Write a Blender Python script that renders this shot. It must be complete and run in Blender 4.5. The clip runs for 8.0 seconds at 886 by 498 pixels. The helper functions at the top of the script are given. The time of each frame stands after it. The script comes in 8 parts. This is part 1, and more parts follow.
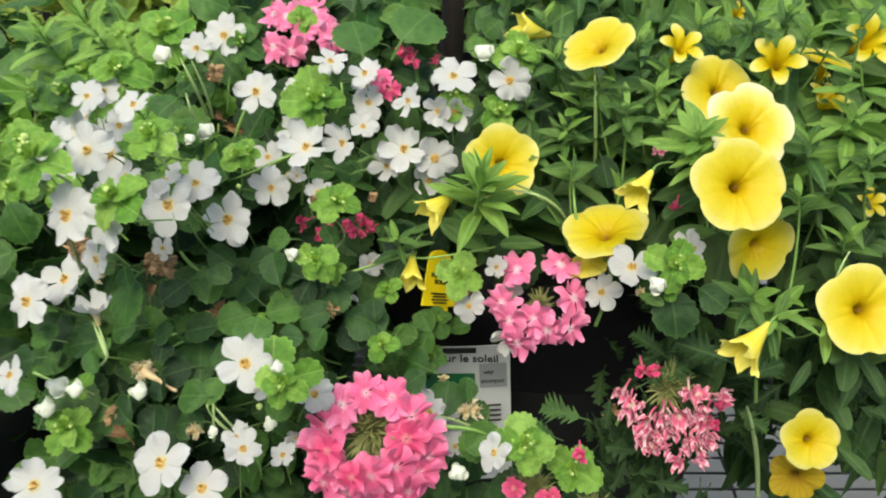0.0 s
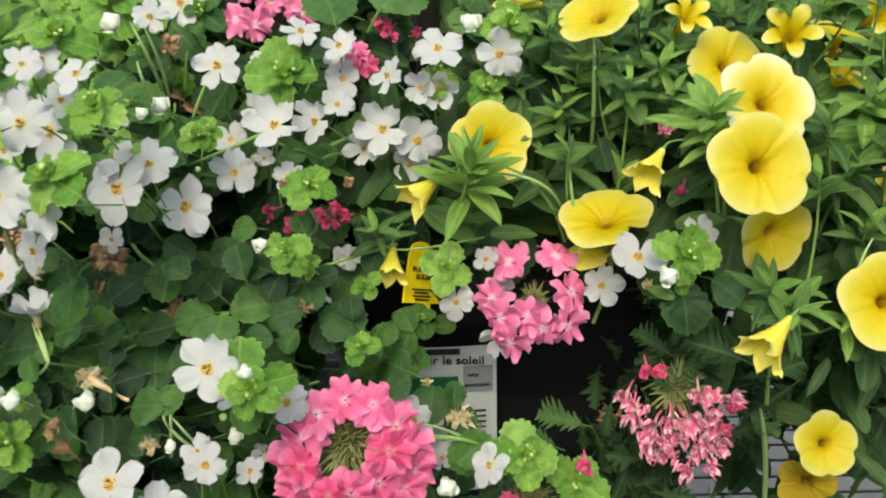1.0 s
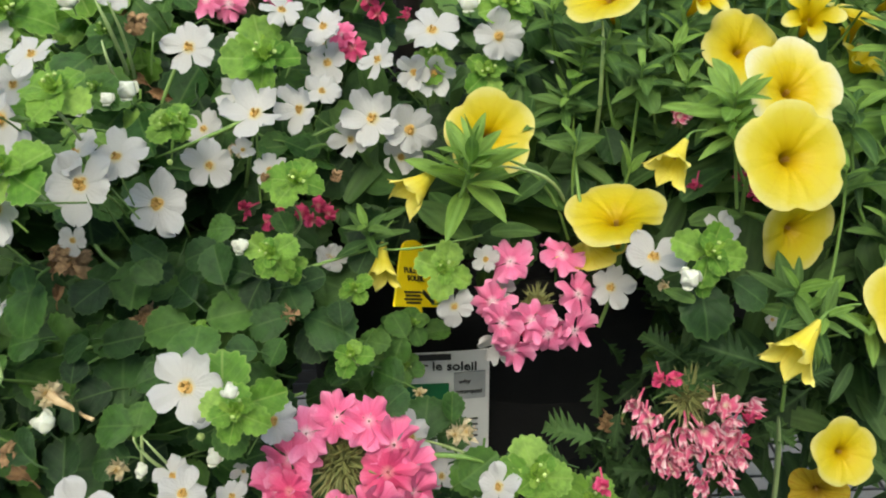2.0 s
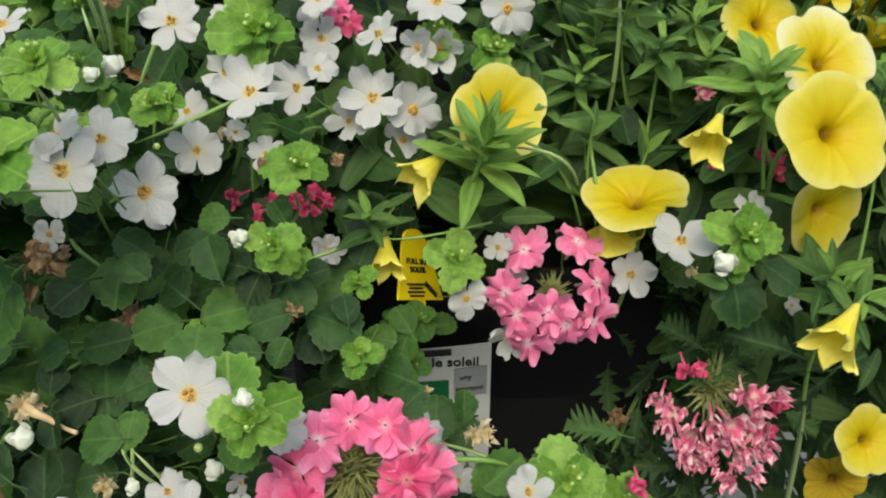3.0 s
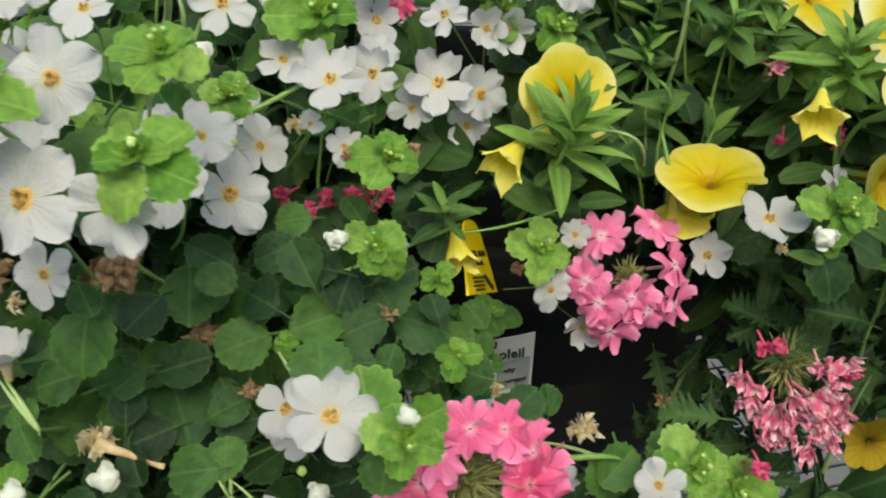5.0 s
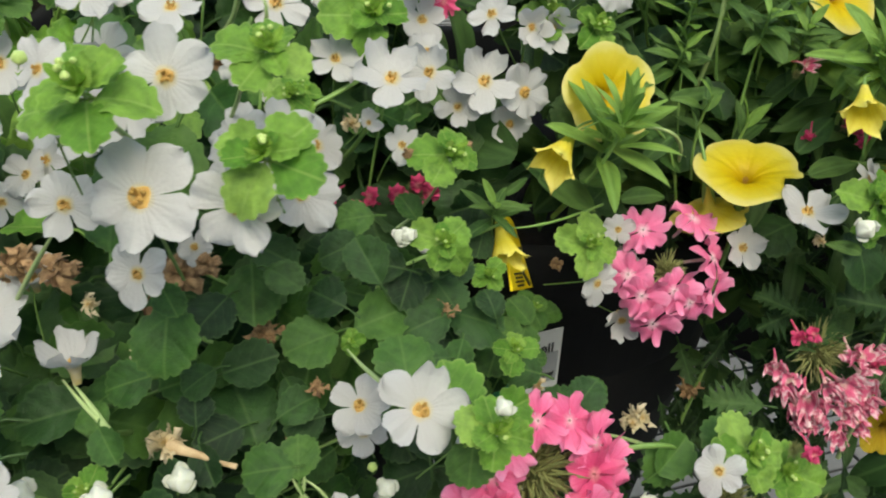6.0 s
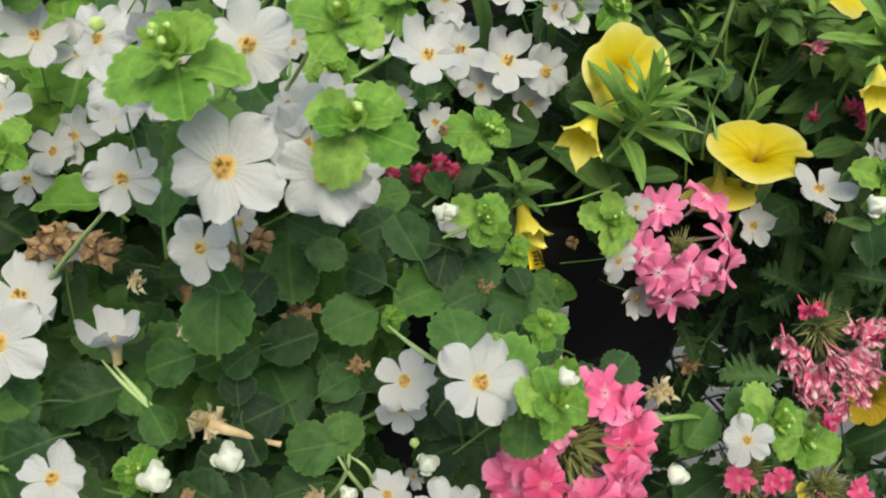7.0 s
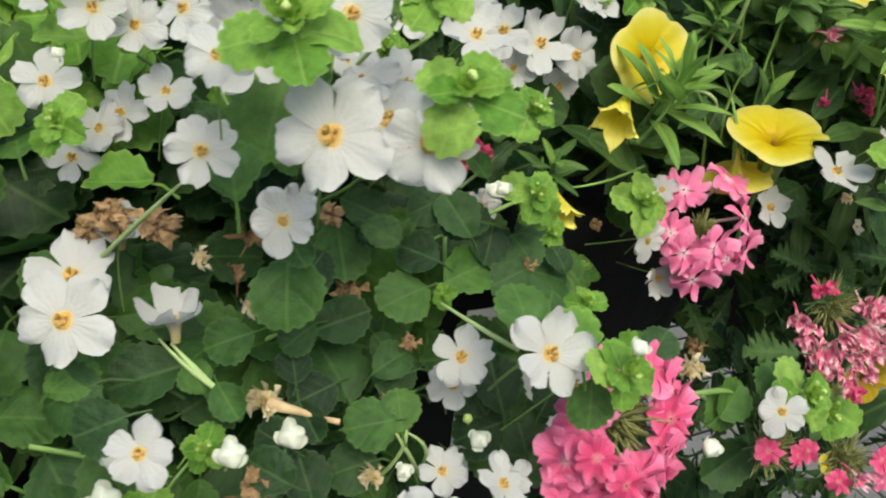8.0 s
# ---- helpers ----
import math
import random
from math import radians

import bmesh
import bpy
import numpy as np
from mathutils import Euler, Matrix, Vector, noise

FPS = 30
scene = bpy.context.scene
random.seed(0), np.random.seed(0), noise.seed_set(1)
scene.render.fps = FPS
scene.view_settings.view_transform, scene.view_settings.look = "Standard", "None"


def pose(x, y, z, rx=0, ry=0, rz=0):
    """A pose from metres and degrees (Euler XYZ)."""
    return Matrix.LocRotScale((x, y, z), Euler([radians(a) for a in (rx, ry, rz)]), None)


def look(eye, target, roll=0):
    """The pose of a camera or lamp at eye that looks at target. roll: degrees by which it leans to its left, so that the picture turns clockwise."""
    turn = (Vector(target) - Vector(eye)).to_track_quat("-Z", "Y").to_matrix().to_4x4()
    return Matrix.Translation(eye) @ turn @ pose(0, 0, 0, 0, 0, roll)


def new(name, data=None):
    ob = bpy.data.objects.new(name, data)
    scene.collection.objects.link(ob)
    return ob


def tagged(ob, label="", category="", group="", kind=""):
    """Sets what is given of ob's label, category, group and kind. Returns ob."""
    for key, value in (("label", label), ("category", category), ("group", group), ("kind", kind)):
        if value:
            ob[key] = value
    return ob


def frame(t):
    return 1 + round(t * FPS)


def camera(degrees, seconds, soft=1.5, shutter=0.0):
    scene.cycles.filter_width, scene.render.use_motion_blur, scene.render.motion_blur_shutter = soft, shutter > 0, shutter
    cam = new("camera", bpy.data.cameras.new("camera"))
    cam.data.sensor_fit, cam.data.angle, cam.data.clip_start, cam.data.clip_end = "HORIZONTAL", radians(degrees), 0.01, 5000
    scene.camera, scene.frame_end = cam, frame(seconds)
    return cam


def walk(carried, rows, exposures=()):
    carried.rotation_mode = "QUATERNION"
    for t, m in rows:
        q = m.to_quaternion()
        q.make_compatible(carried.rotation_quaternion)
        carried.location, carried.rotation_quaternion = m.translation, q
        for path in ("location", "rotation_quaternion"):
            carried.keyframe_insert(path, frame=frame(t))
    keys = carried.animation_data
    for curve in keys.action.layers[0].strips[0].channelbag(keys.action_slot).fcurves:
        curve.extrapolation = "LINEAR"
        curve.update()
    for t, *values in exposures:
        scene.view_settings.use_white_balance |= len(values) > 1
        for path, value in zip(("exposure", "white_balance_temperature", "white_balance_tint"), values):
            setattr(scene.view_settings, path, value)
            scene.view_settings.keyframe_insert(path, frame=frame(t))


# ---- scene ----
cam = camera(54.0, 8.0, soft=2.0, shutter=0.75)
PATH = [
    (0, (0.0000, 0.0000, 1.1500), (0.0000, 0.2544, 0.9911), -0.00),
    (0.5, (-0.0033, 0.0119, 1.1390), (0.0033, 0.2669, 0.9811), 0.60),
    (1, (-0.0078, 0.0237, 1.1304), (0.0058, 0.2784, 0.9724), 1.28),
    (1.5, (-0.0135, 0.0351, 1.1246), (0.0077, 0.2886, 0.9655), 2.05),
    (2, (-0.0190, 0.0454, 1.1199), (0.0097, 0.2976, 0.9599), 2.80),
    (2.5, (-0.0257, 0.0543, 1.1146), (0.0114, 0.3051, 0.9541), 3.43),
    (3, (-0.0350, 0.0619, 1.1082), (0.0118, 0.3107, 0.9472), 3.96),
    (3.5, (-0.0462, 0.0694, 1.1024), (0.0116, 0.3152, 0.9404), 4.58),
    (4, (-0.0588, 0.0765, 1.0990), (0.0103, 0.3186, 0.9359), 5.24),
    (4.5, (-0.0723, 0.0818, 1.0987), (0.0068, 0.3208, 0.9355), 5.73),
    (5, (-0.0863, 0.0858, 1.0990), (0.0017, 0.3223, 0.9367), 6.13),
    (5.5, (-0.1001, 0.0889, 1.0982), (-0.0040, 0.3232, 0.9373), 6.59),
    (6, (-0.1120, 0.0914, 1.0967), (-0.0085, 0.3230, 0.9365), 7.25),
    (6.5, (-0.1228, 0.0940, 1.0946), (-0.0110, 0.3216, 0.9343), 8.18),
    (7, (-0.1338, 0.0972, 1.0916), (-0.0121, 0.3196, 0.9313), 9.32),
    (7.5, (-0.1455, 0.1007, 1.0883), (-0.0145, 0.3183, 0.9287), 10.42),
    (8, (-0.1577, 0.1043, 1.0848), (-0.0186, 0.3179, 0.9266), 11.41),
]
walk(cam, [(t, look(eye, target, roll)) for t, eye, target, roll in PATH],
     [(0.0, 0.50, 6500, -3), (1.5, 0.33, 6500, -3), (3.5, 0.18, 6500, -3), (6.5, 0.19, 6500, -3), (8.0, 0.36, 6500, -3)])

# ---- light: bright overcast sky, softened sun from high behind the viewer's left ----
SUN_EL, SUN_AZ = radians(56), radians(196)
world = bpy.data.worlds.new("overcast_sky")
scene.world = world
world.use_nodes = True
wn = world.node_tree.nodes
wl = world.node_tree.links
sky = wn.new("ShaderNodeTexSky")
sky.sky_type = "NISHITA"
sky.sun_disc = False
sky.sun_elevation = SUN_EL
sky.sun_rotation = SUN_AZ
sky.air_density = 1.0
sky.dust_density = 6.0
wl.new(sky.outputs[0], wn["Background"].inputs[0])
wn["Background"].inputs[1].default_value = 0.29
sun_data = bpy.data.lights.new("sun", "SUN")
sun_data.energy = 0.65
sun_data.angle = radians(50)
sun_data.color = (1.0, 0.98, 0.95)
sun = new("sun", sun_data)
sun.matrix_world = look((math.sin(SUN_AZ) * math.cos(SUN_EL), math.cos(SUN_AZ) * math.cos(SUN_EL), math.sin(SUN_EL)), (0, 0, 0))


# ---- materials ----
def node_tree(name):
    m = bpy.data.materials.new(name)
    m.use_nodes = True
    t = m.node_tree
    return m, t.nodes, t.links, t.nodes["Principled BSDF"]


def ramp(n, l, src, stops):
    r = n.new("ShaderNodeValToRGB")
    e = r.color_ramp.elements
    while len(e) < len(stops):
        e.new(0.5)
    for k, (p, c) in zip(e, stops):
        k.position, k.color = p, (*c, 1)
    l.new(src, r.inputs[0])
    return r.outputs[0]


def math_node(n, l, op, a, b=None):
    k = n.new("ShaderNodeMath")
    k.operation = op
    for i, v in enumerate((a, b)):
        if v is None:
            continue
        if isinstance(v, (int, float)):
            k.inputs[i].default_value = v
        else:
            l.new(v, k.inputs[i])
    return k.outputs[0]


def mix_col(n, l, kind, fac, a, b):
    k = n.new("ShaderNodeMix")
    k.data_type, k.blend_type = "RGBA", kind
    for sock, v in ((k.inputs[0], fac), (k.inputs[6], a), (k.inputs[7], b)):
        if isinstance(v, (int, float)):
            sock.default_value = v
        elif isinstance(v, tuple):
            sock.default_value = (*v, 1)
        else:
            l.new(v, sock)
    return k.outputs[2]


def noise_node(n, l, vec, scale, detail=3.0):
    k = n.new("ShaderNodeTexNoise")
    k.inputs["Scale"].default_value, k.inputs["Detail"].default_value = scale, detail
    if vec is not None:
        l.new(vec, k.inputs["Vector"])
    return k.outputs["Fac"]


def see_through(n, l, bsdf, col, amount):
    """Thin living tissue: part of the light passes through."""
    tr = n.new("ShaderNodeBsdfTranslucent")
    mixer = n.new("ShaderNodeMixShader")
    mixer.inputs[0].default_value = amount
    l.new(col, tr.inputs[0])
    l.new(bsdf.outputs[0], mixer.inputs[1])
    l.new(tr.outputs[0], mixer.inputs[2])
    l.new(mixer.outputs[0], n["Material Output"].inputs[0])


def bump(n, l, bsdf, height, strength, distance=0.001):
    b = n.new("ShaderNodeBump")
    b.inputs["Strength"].default_value, b.inputs["Distance"].default_value = strength, distance
    l.new(height, b.inputs["Height"])
    l.new(b.outputs[0], bsdf.inputs["Normal"])


def local_parts(n, l):
    tc = n.new("ShaderNodeTexCoord")
    sp = n.new("ShaderNodeSeparateXYZ")
    l.new(tc.outputs["Object"], sp.inputs[0])
    return tc.outputs["Object"], sp.outputs[0], sp.outputs[1], sp.outputs[2]


def radius_of(n, l, x, y):
    return math_node(n, l, "SQRT", math_node(n, l, "ADD", math_node(n, l, "MULTIPLY", x, x), math_node(n, l, "MULTIPLY", y, y)))


def leaf_material(name, dark, light, vein, gloss=0.42, freq=4.5, through_amount=0.42, quilt=0.5):
    """Leaf tissue: midrib, side veins that slant forward and sink between quilted fields, mottling, a thin rim painted
    pale as if catching light.
    The leaf's own coordinates (across, along, nearness to the margin) lie in the attribute "tissue"."""
    m, n, l, b = node_tree(name)
    at = n.new("ShaderNodeAttribute")
    at.attribute_name = "tissue"
    sp = n.new("ShaderNodeSeparateXYZ")
    l.new(at.outputs["Vector"], sp.inputs[0])
    vec, x, y, rim = at.outputs["Vector"], sp.outputs[0], sp.outputs[1], sp.outputs[2]
    oi = n.new("ShaderNodeObjectInfo")
    gi = n.new("ShaderNodeNewGeometry")
    rnd = math_node(n, l, "FRACT", math_node(n, l, "ADD", oi.outputs["Random"], gi.outputs["Random Per Island"]))
    shift = n.new("ShaderNodeVectorMath")
    shift.operation = "ADD"
    l.new(vec, shift.inputs[0])
    l.new(math_node(n, l, "MULTIPLY", rnd, 37.0), shift.inputs[1])
    own = shift.outputs[0]
    base = ramp(n, l, rnd, [(0.0, dark), (0.75, light), (1.0, tuple(0.5 * (p + q) for p, q in zip(light, vein)))])
    mott = noise_node(n, l, own, 2.6, 5.0)
    base = mix_col(n, l, "OVERLAY", 0.75, base, ramp(n, l, mott, [(0.3, (0.30, 0.32, 0.30)), (0.7, (0.70, 0.68, 0.58))]))
    ax = math_node(n, l, "ABSOLUTE", x)
    wob = math_node(n, l, "MULTIPLY", noise_node(n, l, own, 5.0, 2.0), 0.10)
    run = math_node(n, l, "SUBTRACT", math_node(n, l, "ADD", y, wob), math_node(n, l, "MULTIPLY", math_node(n, l, "POWER", ax, 1.25), 1.2))
    side = math_node(n, l, "SINE", math_node(n, l, "MULTIPLY", run, freq * 6.28))
    side_line = ramp(n, l, side, [(0.86, (0, 0, 0)), (1.0, (1, 1, 1))])
    rib = ramp(n, l, ax, [(0.010, (1, 1, 1)), (0.035, (0, 0, 0))])
    # Lightened rim: paints on the light that thin leaf edges catch.
    edge = ramp(n, l, rim, [(0.90, (0, 0, 0)), (1.0, (1, 1, 1))])
    lines = math_node(n, l, "MAXIMUM", math_node(n, l, "MULTIPLY", rib, 0.45), math_node(n, l, "MULTIPLY", side_line, 0.12))
    lines = math_node(n, l, "MAXIMUM", lines, math_node(n, l, "MULTIPLY", edge, 0.40))
    col = mix_col(n, l, "MIX", lines, base, vein)
    spots = ramp(n, l, noise_node(n, l, own, 11.0, 3.0), [(0.70, (0, 0, 0)), (0.78, (1, 1, 1))])
    col = mix_col(n, l, "MIX", math_node(n, l, "MULTIPLY", spots, 0.22), col, (0.20, 0.15, 0.05))
    fine = noise_node(n, l, own, 22.0, 3.0)
    l.new(col, b.inputs["Base Color"])
    l.new(math_node(n, l, "ADD", math_node(n, l, "MULTIPLY", fine, 0.24), gloss - 0.08), b.inputs["Roughness"])
    b.inputs["Specular IOR Level"].default_value = 0.34
    h = math_node(n, l, "ADD", math_node(n, l, "MULTIPLY", side, -0.13), math_node(n, l, "ADD", math_node(n, l, "MULTIPLY", fine, 0.8), math_node(n, l, "MULTIPLY", mott, 1.1)))
    bump(n, l, b, h, quilt, 0.0007)
    see_through(n, l, b, col, through_amount)
    return m


def petal_material(name, stops, tint, through_amount=0.3, veins=0.25, spokes=5.0, rough=0.55):
    """Petal tissue coloured by distance from the flower's centre (local z axis), with fine radial veins."""
    m, n, l, b = node_tree(name)
    vec, x, y, z = local_parts(n, l)
    r = radius_of(n, l, x, y)
    wob = math_node(n, l, "ADD", r, math_node(n, l, "MULTIPLY", math_node(n, l, "SUBTRACT", noise_node(n, l, vec, 5.0), 0.5), 0.16))
    col = ramp(n, l, wob, stops)
    ang = math_node(n, l, "ARCTAN2", y, x)
    wave = math_node(n, l, "SINE", math_node(n, l, "ADD", math_node(n, l, "MULTIPLY", ang, spokes * 9.0), math_node(n, l, "MULTIPLY", noise_node(n, l, vec, 3.0), 5.0)))
    vein = math_node(n, l, "MULTIPLY", math_node(n, l, "GREATER_THAN", wave, 0.88), veins)
    col = mix_col(n, l, "MULTIPLY", vein, col, tint)
    oi = n.new("ShaderNodeObjectInfo")
    col = mix_col(n, l, "MULTIPLY", 0.5, col, ramp(n, l, oi.outputs["Random"], [(0.0, (0.86, 0.86, 0.86)), (1.0, (1, 1, 1))]))
    l.new(col, b.inputs["Base Color"])
    b.inputs["Roughness"].default_value = rough
    b.inputs["Specular IOR Level"].default_value = 0.25
    h = math_node(n, l, "ADD", math_node(n, l, "MULTIPLY", wave, 0.12), noise_node(n, l, vec, 9.0, 2.0))
    bump(n, l, b, h, 0.45, 0.0006)
    see_through(n, l, b, col, through_amount)
    return m


def plain_material(name, c1, c2, scale, rough=0.6, bumpy=0.2, distance=0.001, metal=0.0, coords="Object"):
    m, n, l, b = node_tree(name)
    tc = n.new("ShaderNodeTexCoord")
    big = noise_node(n, l, tc.outputs[coords], scale, 5.0)
    small = noise_node(n, l, tc.outputs[coords], scale * 12, 3.0)
    both = math_node(n, l, "ADD", math_node(n, l, "MULTIPLY", big, 0.7), math_node(n, l, "MULTIPLY", small, 0.3))
    col = ramp(n, l, both, [(0.3, c1), (0.7, c2)])
    l.new(col, b.inputs["Base Color"])
    b.inputs["Roughness"].default_value, b.inputs["Metallic"].default_value = rough, metal
    bump(n, l, b, both, bumpy, distance)
    return m


WHITE_PETAL = petal_material("white_petal", [(0.0, (0.64, 0.46, 0.10)), (0.12, (0.64, 0.54, 0.24)), (0.28, (0.56, 0.555, 0.54)), (1.0, (0.56, 0.56, 0.56))], (0.86, 0.86, 0.87), 0.40, 0.12, 3.0)
FADED_PETAL = petal_material("faded_petal", [(0.0, (0.42, 0.27, 0.08)), (0.3, (0.58, 0.48, 0.28)), (1.0, (0.60, 0.52, 0.36))], (0.6, 0.5, 0.35), 0.25, 0.4, 4.0)
YELLOW_STOPS = [(0.0, (0.40, 0.23, 0.003)), (0.10, (0.50, 0.32, 0.003)), (0.26, (0.58, 0.41, 0.002)), (0.5, (0.59, 0.465, 0.008)), (0.8, (0.60, 0.51, 0.045))]
YELLOW_PETAL = petal_material("yellow_petal", YELLOW_STOPS + [(1.0, (0.62, 0.57, 0.18))], (0.90, 0.78, 0.40), 0.30, 0.14, 1.4, 0.5)
CREAM_YELLOW = petal_material("cream_edged_yellow_petal", YELLOW_STOPS[:4] + [(0.72, (0.66, 0.58, 0.12)), (1.0, (0.68, 0.66, 0.42))], (0.90, 0.78, 0.40), 0.30, 0.14, 1.4, 0.5)
YELLOW_OUTER = petal_material("yellow_petal_outside", [(0.0, (0.80, 0.70, 0.14)), (0.5, (0.82, 0.70, 0.06)), (1.0, (0.84, 0.76, 0.20))], (0.88, 0.72, 0.30), 0.3, 0.25, 1.4, 0.5)
OLD_YELLOW = petal_material("old_yellow_petal", [(0.0, (0.26, 0.14, 0.01)), (0.4, (0.48, 0.32, 0.01)), (1.0, (0.52, 0.38, 0.03))], (0.7, 0.4, 0.1), 0.3, 0.4, 2.2)
PINK_PETAL = petal_material("pink_petal", [(0.0, (0.35, 0.26, 0.12)), (0.05, (0.80, 0.55, 0.58)), (0.12, (0.76, 0.28, 0.40)), (0.30, (0.70, 0.105, 0.25)), (0.7, (0.72, 0.15, 0.31)), (1.0, (0.76, 0.25, 0.42))], (0.85, 0.45, 0.55), 0.25, 0.35, 2.4)
PALE_PINK = petal_material("pale_pink_petal", [(0.0, (0.40, 0.26, 0.16)), (0.05, (0.78, 0.60, 0.64)), (0.16, (0.76, 0.38, 0.50)), (0.32, (0.71, 0.14, 0.30)), (0.7, (0.73, 0.20, 0.37)), (1.0, (0.77, 0.31, 0.48))], (0.9, 0.6, 0.7), 0.25, 0.35, 2.4)
DEEP_PINK = petal_material("deep_pink_petal", [(0.0, (0.70, 0.30, 0.30)), (0.3, (0.60, 0.05, 0.16)), (0.7, (0.62, 0.08, 0.20)), (1.0, (0.66, 0.16, 0.28))], (0.8, 0.3, 0.4), 0.22, 0.35, 2.4)
WILTED_PINK = petal_material("wilted_pink_petal", [(0.0, (0.66, 0.60, 0.42)), (0.18, (0.72, 0.46, 0.46)), (0.32, (0.62, 0.10, 0.22)), (0.46, (0.66, 0.16, 0.28)), (0.54, (0.80, 0.60, 0.62)), (0.62, (0.63, 0.10, 0.21)), (0.84, (0.84, 0.66, 0.68))], (0.9, 0.5, 0.55), 0.2, 0.5, 5.0)
# Older leaves, their green darkened further to paint in shade inside the mound.
LEAF_DARK = leaf_material("old_shaded_bacopa_leaf", (0.011, 0.035, 0.012), (0.041, 0.099, 0.027), (0.105, 0.190, 0.055))
LEAF_MID = leaf_material("bacopa_leaf", (0.033, 0.094, 0.020), (0.077, 0.168, 0.035), (0.14, 0.25, 0.06))
LEAF_YOUNG = leaf_material("young_bacopa_leaf", (0.105, 0.245, 0.030), (0.198, 0.360, 0.058), (0.33, 0.48, 0.12), 0.50)
LEAF_TIP = leaf_material("bacopa_shoot_tip", (0.22, 0.40, 0.045), (0.32, 0.50, 0.085), (0.42, 0.57, 0.15), 0.50)
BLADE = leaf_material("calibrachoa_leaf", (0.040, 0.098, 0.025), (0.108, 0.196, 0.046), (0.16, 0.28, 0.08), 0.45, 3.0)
# Old low leaves, also darkened to stand in for shade under the flowers.
BLADE_OLD_SHADED = leaf_material("old_shaded_calibrachoa_leaf", (0.024, 0.062, 0.019), (0.062, 0.122, 0.034), (0.11, 0.20, 0.06), 0.45, 3.0)
BLADE_YOUNG = leaf_material("young_calibrachoa_leaf", (0.135, 0.260, 0.045), (0.215, 0.355, 0.073), (0.28, 0.46, 0.12), 0.5, 3.0)
FAR_LEAF = leaf_material("far_foliage", (0.16, 0.24, 0.03), (0.34, 0.42, 0.07), (0.3, 0.4, 0.1), 0.6)
# Verbena leaves that stand in front, lighter than the inner ones.
FERN_FRONT = leaf_material("front_verbena_leaf", (0.020, 0.055, 0.015), (0.058, 0.118, 0.031), (0.10, 0.18, 0.055), 0.5, 5.0)
# Inner and hanging verbena leaves, their green darkened to paint in shade.
FERN_SHADED = leaf_material("shaded_verbena_leaf", (0.012, 0.032, 0.010), (0.036, 0.076, 0.022), (0.08, 0.15, 0.045), 0.55, 5.0)
STEM = plain_material("green_stem", (0.10, 0.20, 0.035), (0.20, 0.32, 0.08), 60.0, 0.5)
STEM_PALE = plain_material("pale_stem", (0.25, 0.36, 0.12), (0.36, 0.46, 0.20), 60.0, 0.5)
SEPAL = plain_material("sepal", (0.13, 0.135, 0.04), (0.26, 0.28, 0.10), 50.0, 0.55)
BUD_GREEN = plain_material("green_bud", (0.32, 0.46, 0.10), (0.50, 0.60, 0.22), 30.0, 0.5)
BUD_WHITE = plain_material("white_bud", (0.50, 0.53, 0.38), (0.56, 0.57, 0.54), 3.0, 0.5)
ORANGE = plain_material("orange_throat", (0.34, 0.165, 0.026), (0.60, 0.40, 0.11), 7.0, 0.6)
BROWN = plain_material("dry_petal", (0.12, 0.062, 0.025), (0.40, 0.26, 0.13), 3.5, 0.85, 0.6)
DRY_TUBE = plain_material("dry_flower_tube", (0.34, 0.22, 0.10), (0.56, 0.44, 0.26), 2.0, 0.7, 0.3)
DEAD_LEAF = plain_material("dead_leaf", (0.07, 0.035, 0.015), (0.27, 0.155, 0.065), 3.0, 0.85, 0.6)
POT = plain_material("black_plastic", (0.008, 0.008, 0.008), (0.014, 0.014, 0.014), 40.0, 0.7, 0.15)
POT.node_tree.nodes["Principled BSDF"].inputs["Specular IOR Level"].default_value = 0.15
SOIL = plain_material("potting_soil", (0.010, 0.007, 0.005), (0.045, 0.030, 0.020), 90.0, 0.95, 1.0, 0.004)
WIRE = plain_material("grey_wire", (0.045, 0.045, 0.046), (0.085, 0.085, 0.085), 30.0, 0.5, 0.1, 0.001, 0.3)
CONCRETE = plain_material("concrete", (0.095, 0.095, 0.094), (0.145, 0.144, 0.140), 2.0, 0.9, 0.3, 0.002)
# White for the added walls, light enough to bounce daylight back.
WALL = plain_material("bounce_wall", (0.58, 0.59, 0.56), (0.68, 0.68, 0.66), 1.5, 0.9, 0.2)
CARD = plain_material("white_card", (0.52, 0.54, 0.54), (0.58, 0.59, 0.59), 20.0, 0.35, 0.02)
CARD_GREEN = plain_material("green_print", (0.008, 0.10, 0.03), (0.012, 0.13, 0.045), 30.0, 0.35, 0.02)
CARD_GREY = plain_material("grey_print", (0.24, 0.26, 0.27), (0.30, 0.31, 0.32), 30.0, 0.35, 0.02)
INK = plain_material("black_print", (0.012, 0.012, 0.012), (0.02, 0.02, 0.02), 30.0, 0.4, 0.02)
TAG_YELLOW = plain_material("yellow_plastic", (0.76, 0.58, 0.008), (0.82, 0.64, 0.015), 20.0, 0.35, 0.05)
BARK = plain_material("dark_post", (0.010, 0.008, 0.008), (0.03, 0.022, 0.022), 30.0, 0.7, 0.3)


# ---- building helpers ----
def mesh_of(name, verts, faces, material, smooth=True, tissue=None):
    """tissue: for leaves, each vertex's place on its leaf (across, along, nearness to the margin)."""
    me = bpy.data.meshes.new(name)
    me.from_pydata([tuple(v) for v in verts], [], faces)
    me.materials.append(material)
    if smooth:
        me.polygons.foreach_set("use_smooth", [True] * len(me.polygons))
    if tissue is not None:
        me.attributes.new("tissue", "FLOAT_VECTOR", "POINT").data.foreach_set("vector", [c for v in tissue for c in v])
    me.update()
    return me


